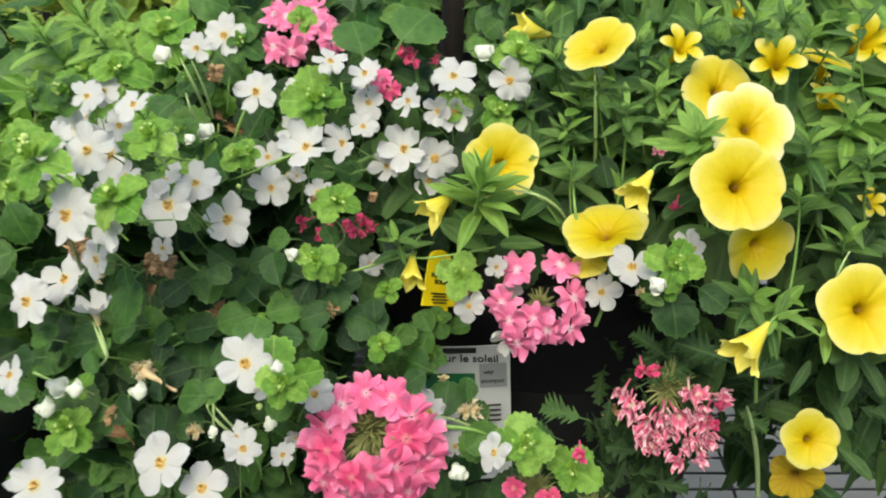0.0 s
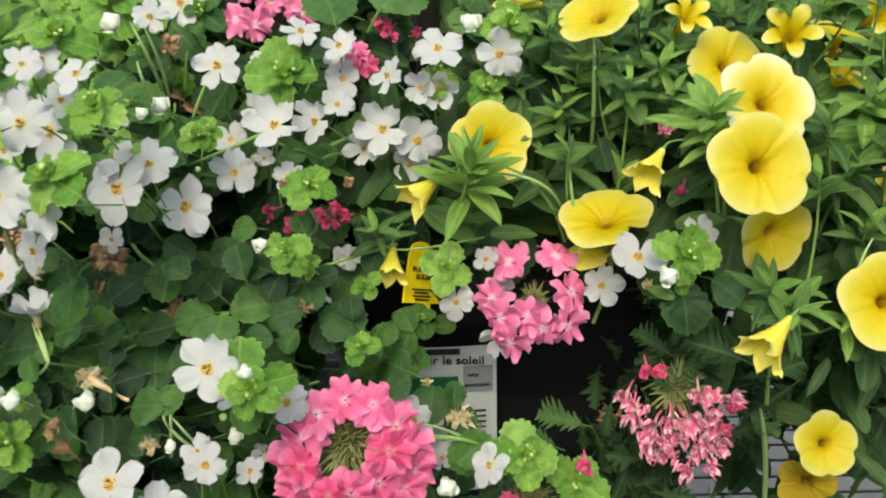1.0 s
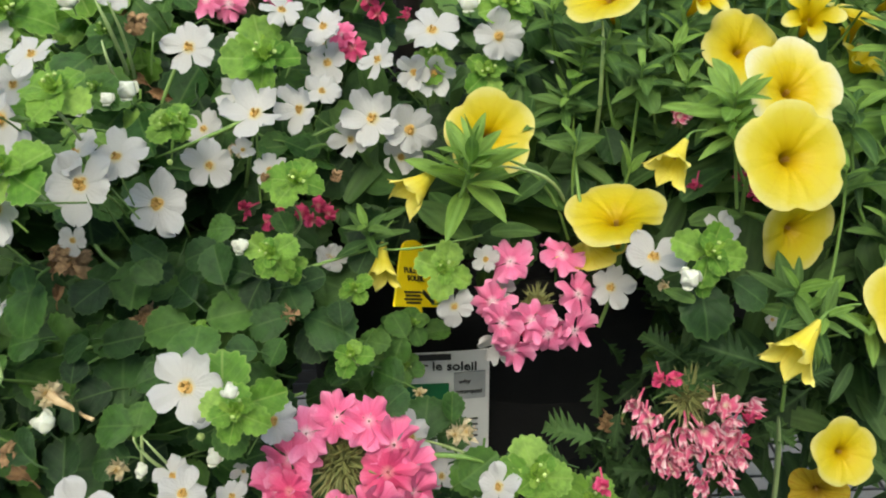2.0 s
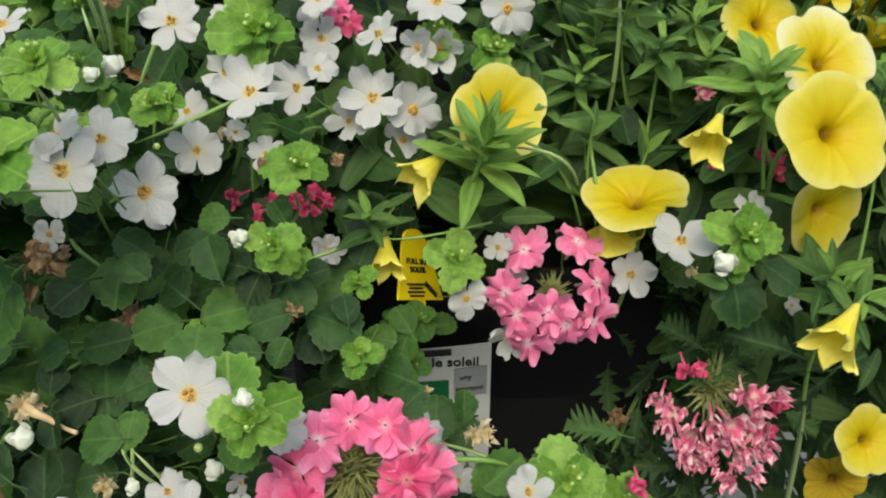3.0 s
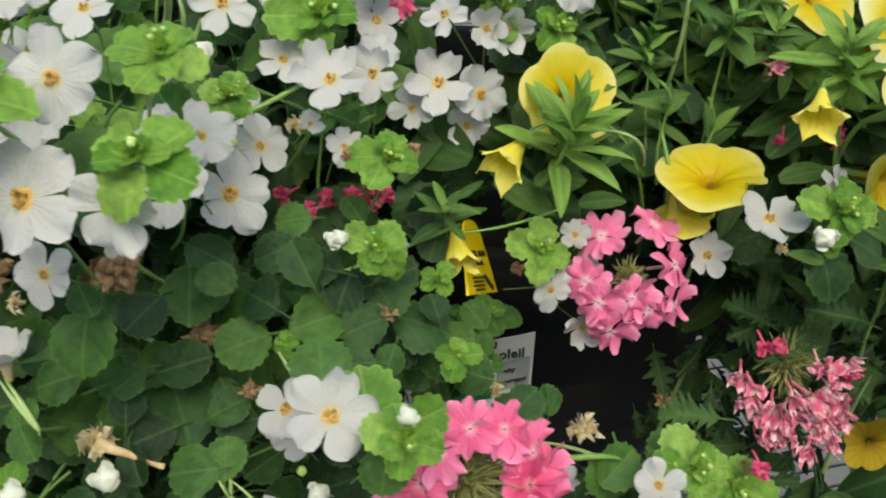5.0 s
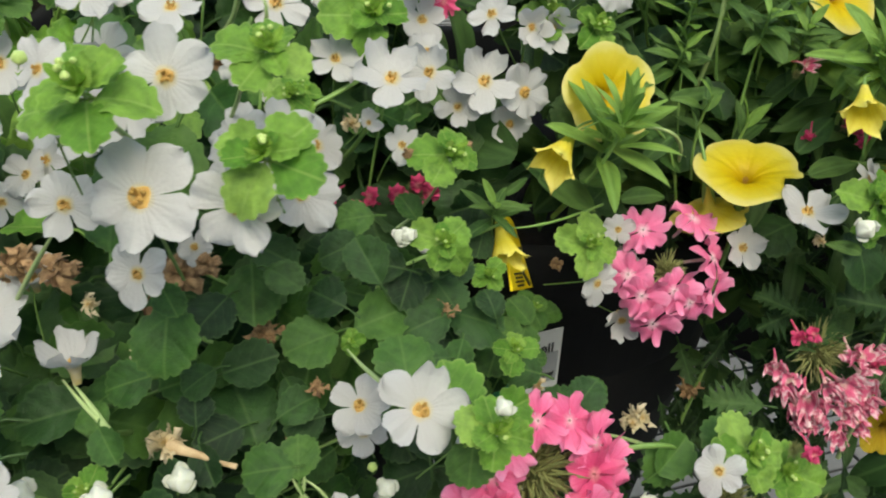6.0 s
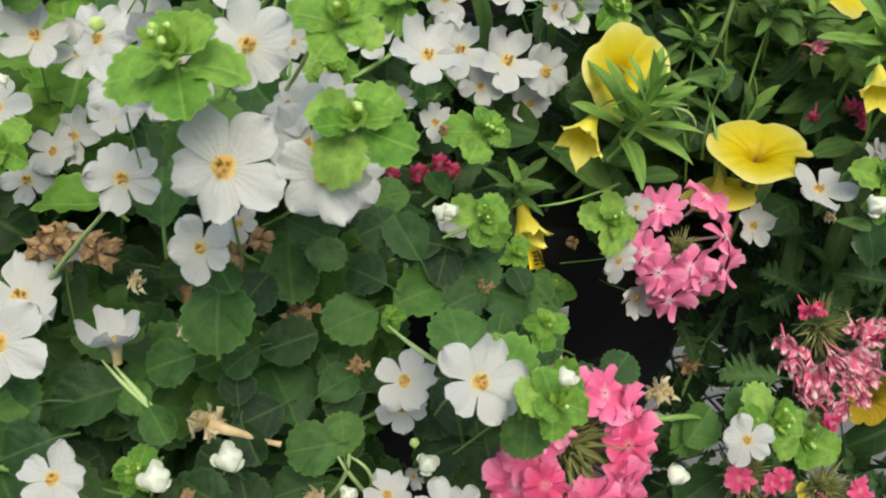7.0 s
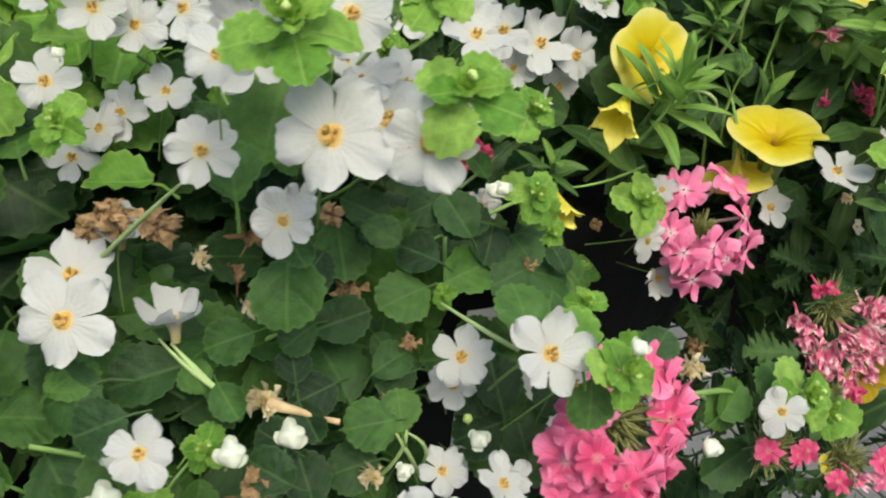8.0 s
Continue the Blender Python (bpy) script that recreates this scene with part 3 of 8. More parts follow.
def leaf_cluster(seed, material):
    """Small leaves that unfold at the end of a shoot."""
    rng = random.Random(seed)
    out, tissue = [], []
    for k in range(11):
        a, e = k * 2.4, 0.30 + 1.0 * (k / 11) ** 0.8
        n = 9
        tip = Vector((math.sin(e) * math.cos(a), math.sin(e) * math.sin(a), math.cos(e)))
        side = Vector((-math.sin(a), math.cos(a), 0))
        up = tip.cross(side)
        size, wide = rng.uniform(0.18, 0.42) * (0.7 + 0.5 * k / 11), rng.uniform(0.08, 0.15)
        rows = []
        for i in range(n):
            t = i / (n - 1)
            w = wide * math.sin(math.pi * min(1, 0.08 + 0.9 * t)) ** 0.6 * (1.0 if i % 2 else 0.78)
            rows.append([tip * size * t + side * v * w - up * (0.4 * w * abs(v) - 0.25 * size * t * t) for v in (-1, 0, 1)])
            tissue += [(v * w / wide * 0.4, t, abs(v) * 0.97) for v in (-1, 0, 1)]
        out.append(grid(rows))
    return mesh_of("shoot_tip", *joined(out), material, tissue=tissue)


CLUSTERS = {"young": [leaf_cluster(s, LEAF_TIP) for s in (1, 2)], "mid": [leaf_cluster(s, LEAF_YOUNG) for s in (3, 4)]}
BLADES = {"mid": [blade_leaf(s, BLADE, w, d) for s, w, d in ((1, 0.13, 0.2), (2, 0.17, 0.3), (3, 0.12, 0.1), (4, 0.22, 0.35))],
          "dusky": [blade_leaf(s, BLADE_OLD_SHADED, w, d) for s, w, d in ((8, 0.15, 0.2), (9, 0.20, 0.3), (10, 0.13, 0.1), (11, 0.24, 0.35))],
          "young": [blade_leaf(s, BLADE_YOUNG, w, d) for s, w, d in ((5, 0.15, 0.2), (6, 0.18, 0.05), (7, 0.12, 0.3))]}
FAR_LEAVES = [blade_leaf(s, FAR_LEAF, w, d) for s, w, d in ((11, 0.20, 0.2), (12, 0.26, 0.3), (13, 0.16, 0.1))]
FERNS_SHADED = [fern_leaf(s, FERN_SHADED, k) for s, k in ((1, 4), (2, 5), (3, 4))]
FERNS_FRONT = [fern_leaf(s, FERN_FRONT, k, 0.40) for s, k in ((4, 7), (5, 8), (6, 7))]
YELLOW_OPEN = [funnel(s, OPEN_PROFILE, 0.10, fl) for s, fl in ((1, 0.10), (2, 0.15), (3, 0.19))]
YELLOW_HALF = [funnel(s, HALF_PROFILE, 0.55, 0.14) for s in (4, 5)]
YELLOW_SIDE = [opening_trumpet(s, sp) for s, sp in ((6, 0.50), (7, 0.66))]
YELLOW_TORN = [funnel(9, OPEN_PROFILE, 0.07, 0.07, torn=0.05)]
YELLOW_CREAM = [funnel(12, OPEN_PROFILE, 0.13, 0.12, CREAM_YELLOW)]
YELLOW_BACK = [funnel(14, OPEN_PROFILE, 0.12, 0.10, YELLOW_OUTER)]
YELLOW_OLD = [funnel(8, OPEN_PROFILE, 0.14, 0.2, OLD_YELLOW)]
FLORETS = [floret(s, PINK_PETAL) for s in (1, 2, 3, 4)]
FLORETS_PALE = [floret(s, PALE_PINK) for s in (11, 12, 13)]
FLORETS_DEEP = [floret(s, DEEP_PINK) for s in (5, 6)]
WILTED = [wilted_floret(s, WILTED_PINK, shut) for s, shut in ((1, 0.9), (2, 0.6), (3, 0.0), (6, 1.1))]
WILTED_DEEP = [wilted_floret(s, DEEP_PINK) for s in (4, 5)]
BUDS_GREEN = [bud_mesh(1, BUD_GREEN), bud_mesh(2, BUD_GREEN, 1.8)]
BUDS_WHITE = [opening_bud(s, BUD_WHITE) for s in (3, 4)]
DRY = [crumple(s, BROWN) for s in (1, 2, 3)]
SPENT_TUBE = spent_trumpet(DRY_TUBE)
DRY_PALE = [crumple(s, FADED_PETAL) for s in (4, 5)]
RNG = random.Random(42)


# ---- parts of plants ----
OPEN_SPOTS = []


def keep_open(at, face, radius):
    """An open flower keeps the air in front of it clear of leaves."""
    OPEN_SPOTS.append((Vector(at), Vector(face).normalized(), radius))


def covered(p, margin=0.005):
    for at, face, radius in OPEN_SPOTS:
        d = p - at
        along = d.dot(face)
        if -0.5 * radius < along < 0.10 and (d - face * along).length < radius * 0.95 + margin:
            return True
    return False


def flower(plant, at, face, size, turn=0.0, kind=0, stalk=True):
    """White five-petalled bacopa flower; size: its diameter."""
    me = BACOPA[(kind + int(abs(at[0]) * 2e4)) % 10] if kind < 10 else BACOPA_BACK[kind % 2]
    keep_open(at, face, size / 2)
    ob = part("flower", me, plant, aim(at, face, turn, size / 2))
    part("throat", THROAT, ob, Matrix.Scale(RNG.uniform(0.95, 1.20), 4), "orange throat with stamens")
    if stalk:
        part("stalk", STALKS[RNG.randrange(3)], ob, Matrix.Rotation(-radians(turn), 4, "Z"))
    return ob


def leaf(plant, at, face, tip, size, age="dark", kind=0, always=False):
    """Leaf whose blade's middle lies at the place given; size: its length."""
    if not always and covered(Vector(at)):
        return None
    me = LEAVES[age][kind % 4]
    m = aim(at, face, 0, size, tip) @ Matrix.Translation((0, -0.5, 0.03))
    return part("leaf", me, plant, m)


def dead_leaf(plant, at, face, tip, size, kind=0):
    return part("dead_leaf", LEAVES["dead"][kind % 3], plant, aim(at, face, 0, size, tip) @ Matrix.Translation((0, -0.5, 0.03)), "brown curled dead leaf")


def bud(plant, at, face, size, white=True, kind=0):
    me = (BUDS_WHITE if white else BUDS_GREEN)[kind % 2]
    ob = part("bud", me, plant, aim(at, face, 40 * kind, size / 2))
    part("stalk", SHORT_STALK, ob, Matrix.Scale(0.9, 4))
    return ob


def shoot(plant, at, face, size, leaves=8, buds=2, turn=0.0, age="young"):
    """Leafy bacopa shoot tip seen from its end: opposite pairs of leaves, the smallest in the middle, with buds."""
    base = aim(at, face, turn, size / 2)
    st = tube([(0, 0, 0.05), (0.02, 0, -0.6), (0.05, -0.15, -1.3)], [0.035, 0.045, 0.045], 6)
    ob = part("shoot", mesh_of("shoot_stem", *st, STEM_PALE), plant, base)
    keep_open(at, face, size * 0.35)
    for k in range(leaves):
        if k < 4:
            scale, a, steep, up = RNG.uniform(0.72, 1.02), k * 1.57, RNG.uniform(-0.35, 0.18), -0.24
        elif k < 6:
            scale, a, steep, up = RNG.uniform(0.44, 0.66), 0.8 + k * 3.14, RNG.uniform(0.0, 0.45), -0.06
        else:
            scale, a, steep, up = RNG.uniform(0.24, 0.38), k * 2.4, RNG.uniform(0.15, 0.6), 0.05
        m = Matrix.Rotation(a + RNG.uniform(-0.30, 0.30), 4, "Z") @ Matrix.Translation((0, 0.08, up)) @ Matrix.Rotation(steep, 4, "X") @ Matrix.Rotation(RNG.uniform(-0.25, 0.25), 4, "Y") @ Matrix.Scale(scale, 4)
        part("leaf", LEAVES[age][RNG.randrange(4)], ob, m)
    part("shoot_tip", CLUSTERS[age][RNG.randrange(2)], ob, Matrix.Rotation(RNG.uniform(0, 6.3), 4, "Z") @ Matrix.Translation((0, 0, 0.02)) @ Matrix.Scale(1.05, 4))
    for k in range(buds + 1):
        a, q = RNG.uniform(0, 6.3), RNG.uniform(0.06, 0.30)
        m = Matrix.Translation((q * math.cos(a), q * math.sin(a), 0.34 - 0.4 * q)) @ Matrix.Rotation(0.4, 4, (math.sin(a), -math.cos(a), 0)) @ Matrix.Scale(RNG.uniform(0.045, 0.075), 4)
        part("bud", BUDS_GREEN[k % 2], ob, m)
    return ob


def trumpet(plant, at, face, size, turn=0.0, form="open", kind=0):
    """Yellow calibrachoa flower; size: diameter of its mouth."""
    pool, reach = {"open": (YELLOW_OPEN, 1.0), "half": (YELLOW_HALF, 1.55), "side": (YELLOW_SIDE, 1.9), "dusky": (YELLOW_OLD, 1.0), "torn": (YELLOW_TORN, 1.0), "cream": (YELLOW_CREAM, 1.0), "nodding": (YELLOW_BACK, 1.0)}[form]
    ob = part("flower", pool[kind % len(pool)], plant, aim(at, face, turn, size / 2))
    keep_open(at, face, size / 2)
    part("calyx", CALYX, ob, Matrix.Translation((0, 0, -reach)) @ Matrix.Scale(0.8, 4))
    part("stamen", STAMEN, ob, Matrix.Translation((0, 0, -reach * 0.4)) @ Matrix.Scale(0.75, 4))
    return ob


def tuft(plant, at, face, size, leaves=9, turn=0.0, age="mid", spread=0.6, stem=2.0, side=0.0, over=False):
    """Calibrachoa shoot: narrow leaves in a loose whorl round a stem; size: length of the leaves."""
    base = aim(at, face, turn, size)
    st = tube(bend((0, 0, 0.1), (0, 0, -stem * 0.5), (side, -0.3 * stem, -stem), 6), [0.02, 0.026, 0.03, 0.032, 0.034, 0.036], 6)
    ob = part("shoot", mesh_of("shoot_stem", *st, STEM), plant, base)
    for k in range(leaves):
        t = k / max(1, leaves - 1)
        a = k * 2.4 + RNG.uniform(-0.3, 0.3)
        steep = 0.15 + spread * (0.2 + 1.3 * t ** 1.2) * 0.8 + RNG.uniform(-0.12, 0.12)
        scale = (1.0 - 0.5 * t) * RNG.uniform(0.8, 1.1)
        m = Matrix.Rotation(a, 4, "Z") @ Matrix.Translation((0, 0.02, -0.55 + 0.6 * t)) @ Matrix.Rotation(steep, 4, "X") @ Matrix.Scale(scale, 4)
        me = BLADES["young" if (age == "young" or t > 0.75) else "mid"][RNG.randrange(3)]
        if over or not covered(base @ m @ Vector((0, 0.7, 0)), 0.0):
            part("leaf", me, ob, m)
    return ob


def blade(plant, at, face, tip, size, age="mid", kind=0):
    if covered(Vector(at)):
        return None
    m = aim(at, face, 0, size, tip) @ Matrix.Translation((0, -0.5, 0.03))
    return part("leaf", BLADES[age][kind % len(BLADES[age])], plant, m)


def toothed(plant, at, face, tip, size, kind=0):
    if covered(Vector(at)):
        return None
    m = aim(at, face, 0, 1.15 * size, tip) @ Matrix.Translation((0, -0.5, 0.03))
    return part("leaf", FERNS_FRONT[kind % 3], plant, m)


HEAD_POSES = {}


def flower_head(plant, at, face, size, label=""):
    """The green middle of a verbena head, with its unopened buds; size: its diameter."""
    m = aim(at, face, 0, size / 2)
    ob = part("flower_head", HEAD, plant, m, label)
    HEAD_POSES[ob.name] = m
    return ob


def head_floret(head, at, face, size, turn=0.0, form="pink", kind=0):
    """A floret of a verbena head; size: its diameter."""
    pool = {"pink": FLORETS, "pale": FLORETS_PALE, "deep": FLORETS_DEEP, "wilted": WILTED, "wilted_deep": WILTED_DEEP}[form]
    keep_open(at, face, size / 2)
    return part("floret", pool[kind % len(pool)], head, HEAD_POSES[head.name].inverted() @ aim(at, face, turn, size / 2))


def dry_flower(plant, at, face, size, pale=False, kind=0):
    return part("dry_flower", (DRY_PALE if pale else DRY)[kind % 2], plant, aim(at, face, 50 * kind, size / 2))


def stem(plant, a, b, c, radius=0.0012, pale=False):
    pts = bend(a, b, c, 9)
    o = Vector(a)
    return part("stem", mesh_of("stem", *tube([p - o for p in pts], [radius * (0.45 + 0.55 * min(1.0, i / 3)) for i in range(9)], 7), STEM_PALE if pale else STEM), plant, Matrix.Translation(o))


def calyx_mesh():
    out = [tube([(0, 0, 0.10), (0, 0, -0.15), (0, 0, -0.7)], [0.14, 0.12, 0.06], 7), tube(bend((0, 0, -0.7), (0, -0.2, -1.4), (0.1, -0.9, -2.2), 5), [0.06] * 5, 6)]
    for k in range(5):
        a = math.tau * k / 5
        c, s = math.cos(a), math.sin(a)
        rows = [[(rr * c - w * s * v, rr * s + w * c * v, z) for v in (-1, 0, 1)] for rr, w, z in ((0.13, 0.05, -0.1), (0.19, 0.08, 0.15), (0.26, 0.06, 0.40), (0.34, 0.01, 0.62))]
        out.append(grid(rows))
    return mesh_of("calyx", *joined(out), STEM)


def head_mesh():
    """Crowded narrow calyces with hairy points, some longer than others."""
    rng = random.Random(9)
    out = []
    for k in range(150):
        a, e = k * 2.4, (k / 150) ** 0.6 * 1.5
        d = Vector((math.sin(e) * math.cos(a), math.sin(e) * math.sin(a), math.cos(e)))
        side = Vector((rng.gauss(0, 0.12), rng.gauss(0, 0.12), rng.gauss(0, 0.12)))
        p = d * rng.uniform(0.55, 0.98) + side
        out.append(tube([d * 0.10, d * 0.45, p * 0.82, p], [0.024, 0.026, 0.024, 0.004], 5))
    return mesh_of("flower_head", *joined(out), SEPAL)


CALYX = calyx_mesh()
STAMEN = mesh_of("stamen", *joined([tube([(0.03 * math.cos(a), 0.03 * math.sin(a), -0.2), (0.05 * math.cos(a), 0.05 * math.sin(a), 0.12), (0.05 * math.cos(a), 0.05 * math.sin(a), 0.17)], [0.010, 0.012, 0.026], 5) for a in (0, 1.3, 2.5, 3.8, 5.0)]), ORANGE)
HEAD = head_mesh()


# ---- the large structure: floor, wire bench, pots ----
def box(sx, sy, sz, bevel=0.0):
    bm = bmesh.new()
    bmesh.ops.create_cube(bm, size=1.0)
    bmesh.ops.scale(bm, vec=(sx, sy, sz), verts=bm.verts)
    if bevel:
        bmesh.ops.bevel(bm, geom=list(bm.edges), offset=bevel, segments=2, profile=0.5, affect="EDGES")
    return bm


def solid(name, bm, material):
    me = bpy.data.meshes.new(name)
    bm.to_mesh(me)
    bm.free()
    me.materials.append(material)
    return me


ground = new("ground", mesh_of("ground", *grid([[(x, y, 0) for x in (-400, -4, 0, 4, 400)] for y in (-400, -4, 0, 4, 400)]), CONCRETE, False))
tagged(ground, "grey concrete floor of a garden centre", "floor", kind="structure")



def added_wall(name, m, length):
    me = solid(name, box(length, 0.12, 3.2), WALL)
    ob = new(name, me)
    ob.matrix_basis = m
    tagged(ob, "unseen white wall added to block low sky and bounce light", "wall", kind="structure")


# Unseen walls, added to cut off low sky and throw soft light inward.
added_wall("wall_north", pose(0, 5.0, 1.6), 10.2)
added_wall("wall_south", pose(0, -2.2, 1.6), 10.2)
added_wall("wall_east", pose(5.04, 1.4, 1.6, 0, 0, 90), 7.08)
added_wall("wall_west", pose(-5.04, 1.4, 1.6, 0, 0, 90), 7.08)

BENCH_Z = 0.745


def wire_bench():
    bench = thing("wire_bench", (0.1, 0.55, 0.0), "grey welded wire display bench holding the flower pots", "bench")
    fw = tube([(-1.4, 0, 0), (1.4, 0, 0)], [0.0008, 0.0008], 6)
    run = mesh_of("wire", *fw, WIRE)
    cross = mesh_of("wire", *tube([(0, -0.45, 0), (0, 0.75, 0)], [0.0010, 0.0010], 6), WIRE)
    for k in range(92):
        part("wire", run, bench, Matrix.Translation((0.1, 0.125 + 0.0130 * k, BENCH_Z)))
    for k in range(51):
        part("wire", cross, bench, Matrix.Translation((-1.2 + 0.053 * k, 0.57, BENCH_Z - 0.003)))
    bar = solid("rail", box(2.8, 0.03, 0.03, 0.003), WIRE)
    for y in (0.11, 0.52, 1.32):
        part("rail", bar, bench, Matrix.Translation((0.1, y, BENCH_Z - 0.02)))
    leg = solid("leg", box(0.035, 0.035, BENCH_Z - 0.035, 0.003), WIRE)
    for x in (-1.25, 1.45):
        for y in (0.11, 1.32):
            part("leg", leg, bench, Matrix.Translation((x, y, (BENCH_Z - 0.035) / 2)))
    return bench


wire_bench()


def pot(at, top, height, label):
    """Round black nursery pot with a rolled rim, ribs under it and soil inside; at: the middle of its foot."""
    ob = thing("plant_pot", at, label, "pot", "nursery pots")
    foot = top * 0.86
    prof = [(foot * 0.97, 0.0), (foot, 0.004), (top * 0.965, height - 0.030), (top * 1.02, height - 0.028), (top * 1.03, height - 0.004), (top * 1.01, height), (top * 0.98, height - 0.002), (top * 0.955, height - 0.03), (top * 0.93, height * 0.5)]
    rows = [[(r * math.cos(a), r * math.sin(a), z) for a in [math.tau * k / 64 for k in range(65)]] for r, z in prof]
    part("body", mesh_of("pot_body", *grid(rows), POT), ob, Matrix.Translation(at))
    rng = random.Random(2)
    sr = [[(top * 0.95 * q * math.cos(a), top * 0.95 * q * math.sin(a), height - 0.025 + rng.uniform(-0.004, 0.004)) for a in [math.tau * k / 32 for k in range(33)]] for q in (0.0, 0.25, 0.5, 0.75, 1.0)]
    part("soil", mesh_of("pot_soil", *grid(sr), SOIL), ob, Matrix.Translation(at), "dark crumbly potting soil")
    return ob


pot((0.057, 0.408, BENCH_Z + 0.002), 0.110, 0.200, "round black plastic nursery pot on the wire bench")
pot((-0.25, 0.37, BENCH_Z + 0.002), 0.130, 0.178, "round black plastic nursery pot beside its neighbour")
for px, py, s in ((0.36, 0.50, 0.14), (-0.02, 0.80, 0.13), (0.34, 0.86, 0.13), (-0.25, 0.63, 0.12)):
    pot((px, py, BENCH_Z + 0.002), s, 0.19, "round black plastic nursery pot in the back row")


# ---- the plants ----
bacopa_left = thing("bacopa_plant", (-0.10, 0.38, 0.925), "white-flowered bacopa spilling over its pot, scalloped leaves", "plant", "flowering plants")
bacopa_right = thing("bacopa_plant", (-0.02, 0.36, 0.925), "white bacopa trailing between yellow and pink flowers", "plant", "flowering plants")
calibrachoa_left = thing("calibrachoa_plant", (0.04, 0.42, 0.925), "yellow trumpet-flowered calibrachoa with narrow green leaves", "plant", "flowering plants")
calibrachoa_right = thing("calibrachoa_plant", (0.09, 0.44, 0.925), "yellow calibrachoa in full bloom hanging over the pot's rim", "plant", "flowering plants")
verbena_front = thing("verbena_plant", (0.03, 0.37, 0.925), "pink verbena with round flower heads and toothed leaves", "plant", "flowering plants")
verbena_back = thing("verbena_plant", (-0.05, 0.45, 0.925), "pink verbena standing behind the white flowers", "plant", "flowering plants")

# white bacopa flowers
flower(bacopa_right, (-0.0144, 0.2961, 1.0093), (-0.17, -0.77, 0.62), 0.0189, 36, 0)
flower(bacopa_right, (-0.003, 0.2937, 1.0065), (0.13, -0.93, 0.35), 0.0169, 30, 4)
flower(bacopa_left, (-0.0478, 0.277, 1.019), (-0.14, -0.49, 0.86), 0.0188, 36, 2)
flower(bacopa_left, (-0.0555, 0.3005, 1.0152), (-0.34, -0.58, 0.74), 0.0148, 69, 1)
flower(bacopa_left, (-0.0357, 0.2837, 1.0175), (-0.55, -0.69, 0.47), 0.0153, 47, 4)
flower(bacopa_left, (-0.0697, 0.3065, 1.0278), (-0.17, -0.77, 0.62), 0.0181, 20, 2)
flower(bacopa_left, (-0.0836, 0.3248, 1.0433), (-0.01, -0.79, 0.61), 0.0182, 60, 5)
flower(bacopa_right, (0.0245, 0.304, 1.0332), (-0.01, -0.94, 0.35), 0.0167, 10, 4)
flower(bacopa_right, (0.0038, 0.3042, 1.0348), (-0.01, -0.42, 0.91), 0.0181, 8, 4)
flower(bacopa_right, (0.0042, 0.2979, 1.0233), (-0.01, -1, 0.03), 0.0133, 1, 11)
flower(bacopa_right, (-0.0127, 0.301, 1.0264), (-0.67, -0.43, 0.6), 0.0145, 60, 2)
flower(bacopa_right, (-0.0284, 0.312, 1.0213), (-0.26, -0.75, 0.61), 0.0141, 70, 1)
flower(bacopa_right, (-0.0293, 0.3117, 1.0331), (-0.21, -0.45, 0.87), 0.0135, 24, 5)
flower(bacopa_left, (-0.0413, 0.3072, 1.0394), (0.19, -0.34, 0.92), 0.0132, 60, 4)
flower(bacopa_left, (-0.087, 0.241, 1.0159), (-0.17, -0.77, 0.62), 0.0190, 36, 0)
flower(bacopa_left, (-0.0797, 0.2487, 1.0195), (-0.04, -0.55, 0.83), 0.0150, 10, 4)
flower(bacopa_left, (-0.0736, 0.2574, 1.0011), (-0.16, -0.74, 0.66), 0.0183, 0, 2)
flower(bacopa_left, (-0.0637, 0.2852, 0.9984), (0.03, -0.78, 0.62), 0.0161, 70, 3)
flower(bacopa_left, (-0.0987, 0.2595, 1.0422), (-0.21, -0.34, 0.92), 0.0138, 50, 5)
flower(bacopa_left, (-0.0884, 0.1956, 0.949), (-0.21, -0.67, 0.71), 0.0199, 19, 1)
flower(bacopa_left, (-0.0649, 0.2049, 0.9455), (0.29, -0.32, 0.9), 0.0135, 19, 4)
flower(bacopa_left, (-0.1136, 0.261, 1.0443), (-0.01, -0.57, 0.82), 0.0120, 49, 5)
flower(bacopa_left, (-0.1103, 0.2666, 1.044), (0.29, -0.61, 0.73), 0.0113, 1, 5)
flower(bacopa_left, (-0.1266, 0.1898, 0.9449), (-0.01, -0.65, 0.76), 0.0188, 8, 1)
flower(bacopa_left, (-0.0769, 0.1947, 0.9384), (-0.01, -0.57, 0.82), 0.0166, 5, 2)
flower(bacopa_left, (-0.0421, 0.2164, 0.9588), (0.39, -0.66, 0.64), 0.0142, 3, 2)
flower(bacopa_right, (-0.0049, 0.2298, 0.9384), (0.37, -0.59, 0.72), 0.0150, 60, 4)
flower(bacopa_right, (0.0043, 0.2251, 0.9266), (0.18, -0.45, 0.88), 0.0113, 49, 10)
flower(bacopa_right, (-0.0275, 0.2866, 0.9638), (-0.01, -0.79, 0.61), 0.0096, 54, 3)
flower(bacopa_left, (-0.0928, 0.3174, 1.0408), (0.29, -0.69, 0.66), 0.0131, 56, 1)
flower(bacopa_left, (-0.1215, 0.2355, 1.0316), (-0.41, -0.57, 0.71), 0.0122, 46, 0)
flower(bacopa_left, (-0.0446, 0.2748, 1.0022), (0.14, -0.71, 0.69), 0.0112, 4, 1)
flower(bacopa_left, (-0.0677, 0.3042, 1.0019), (-0.17, -0.77, 0.62), 0.0127, 63, 1)
flower(bacopa_left, (-0.0972, 0.2559, 0.9906), (0.03, -0.93, 0.36), 0.0086, 33, 5)
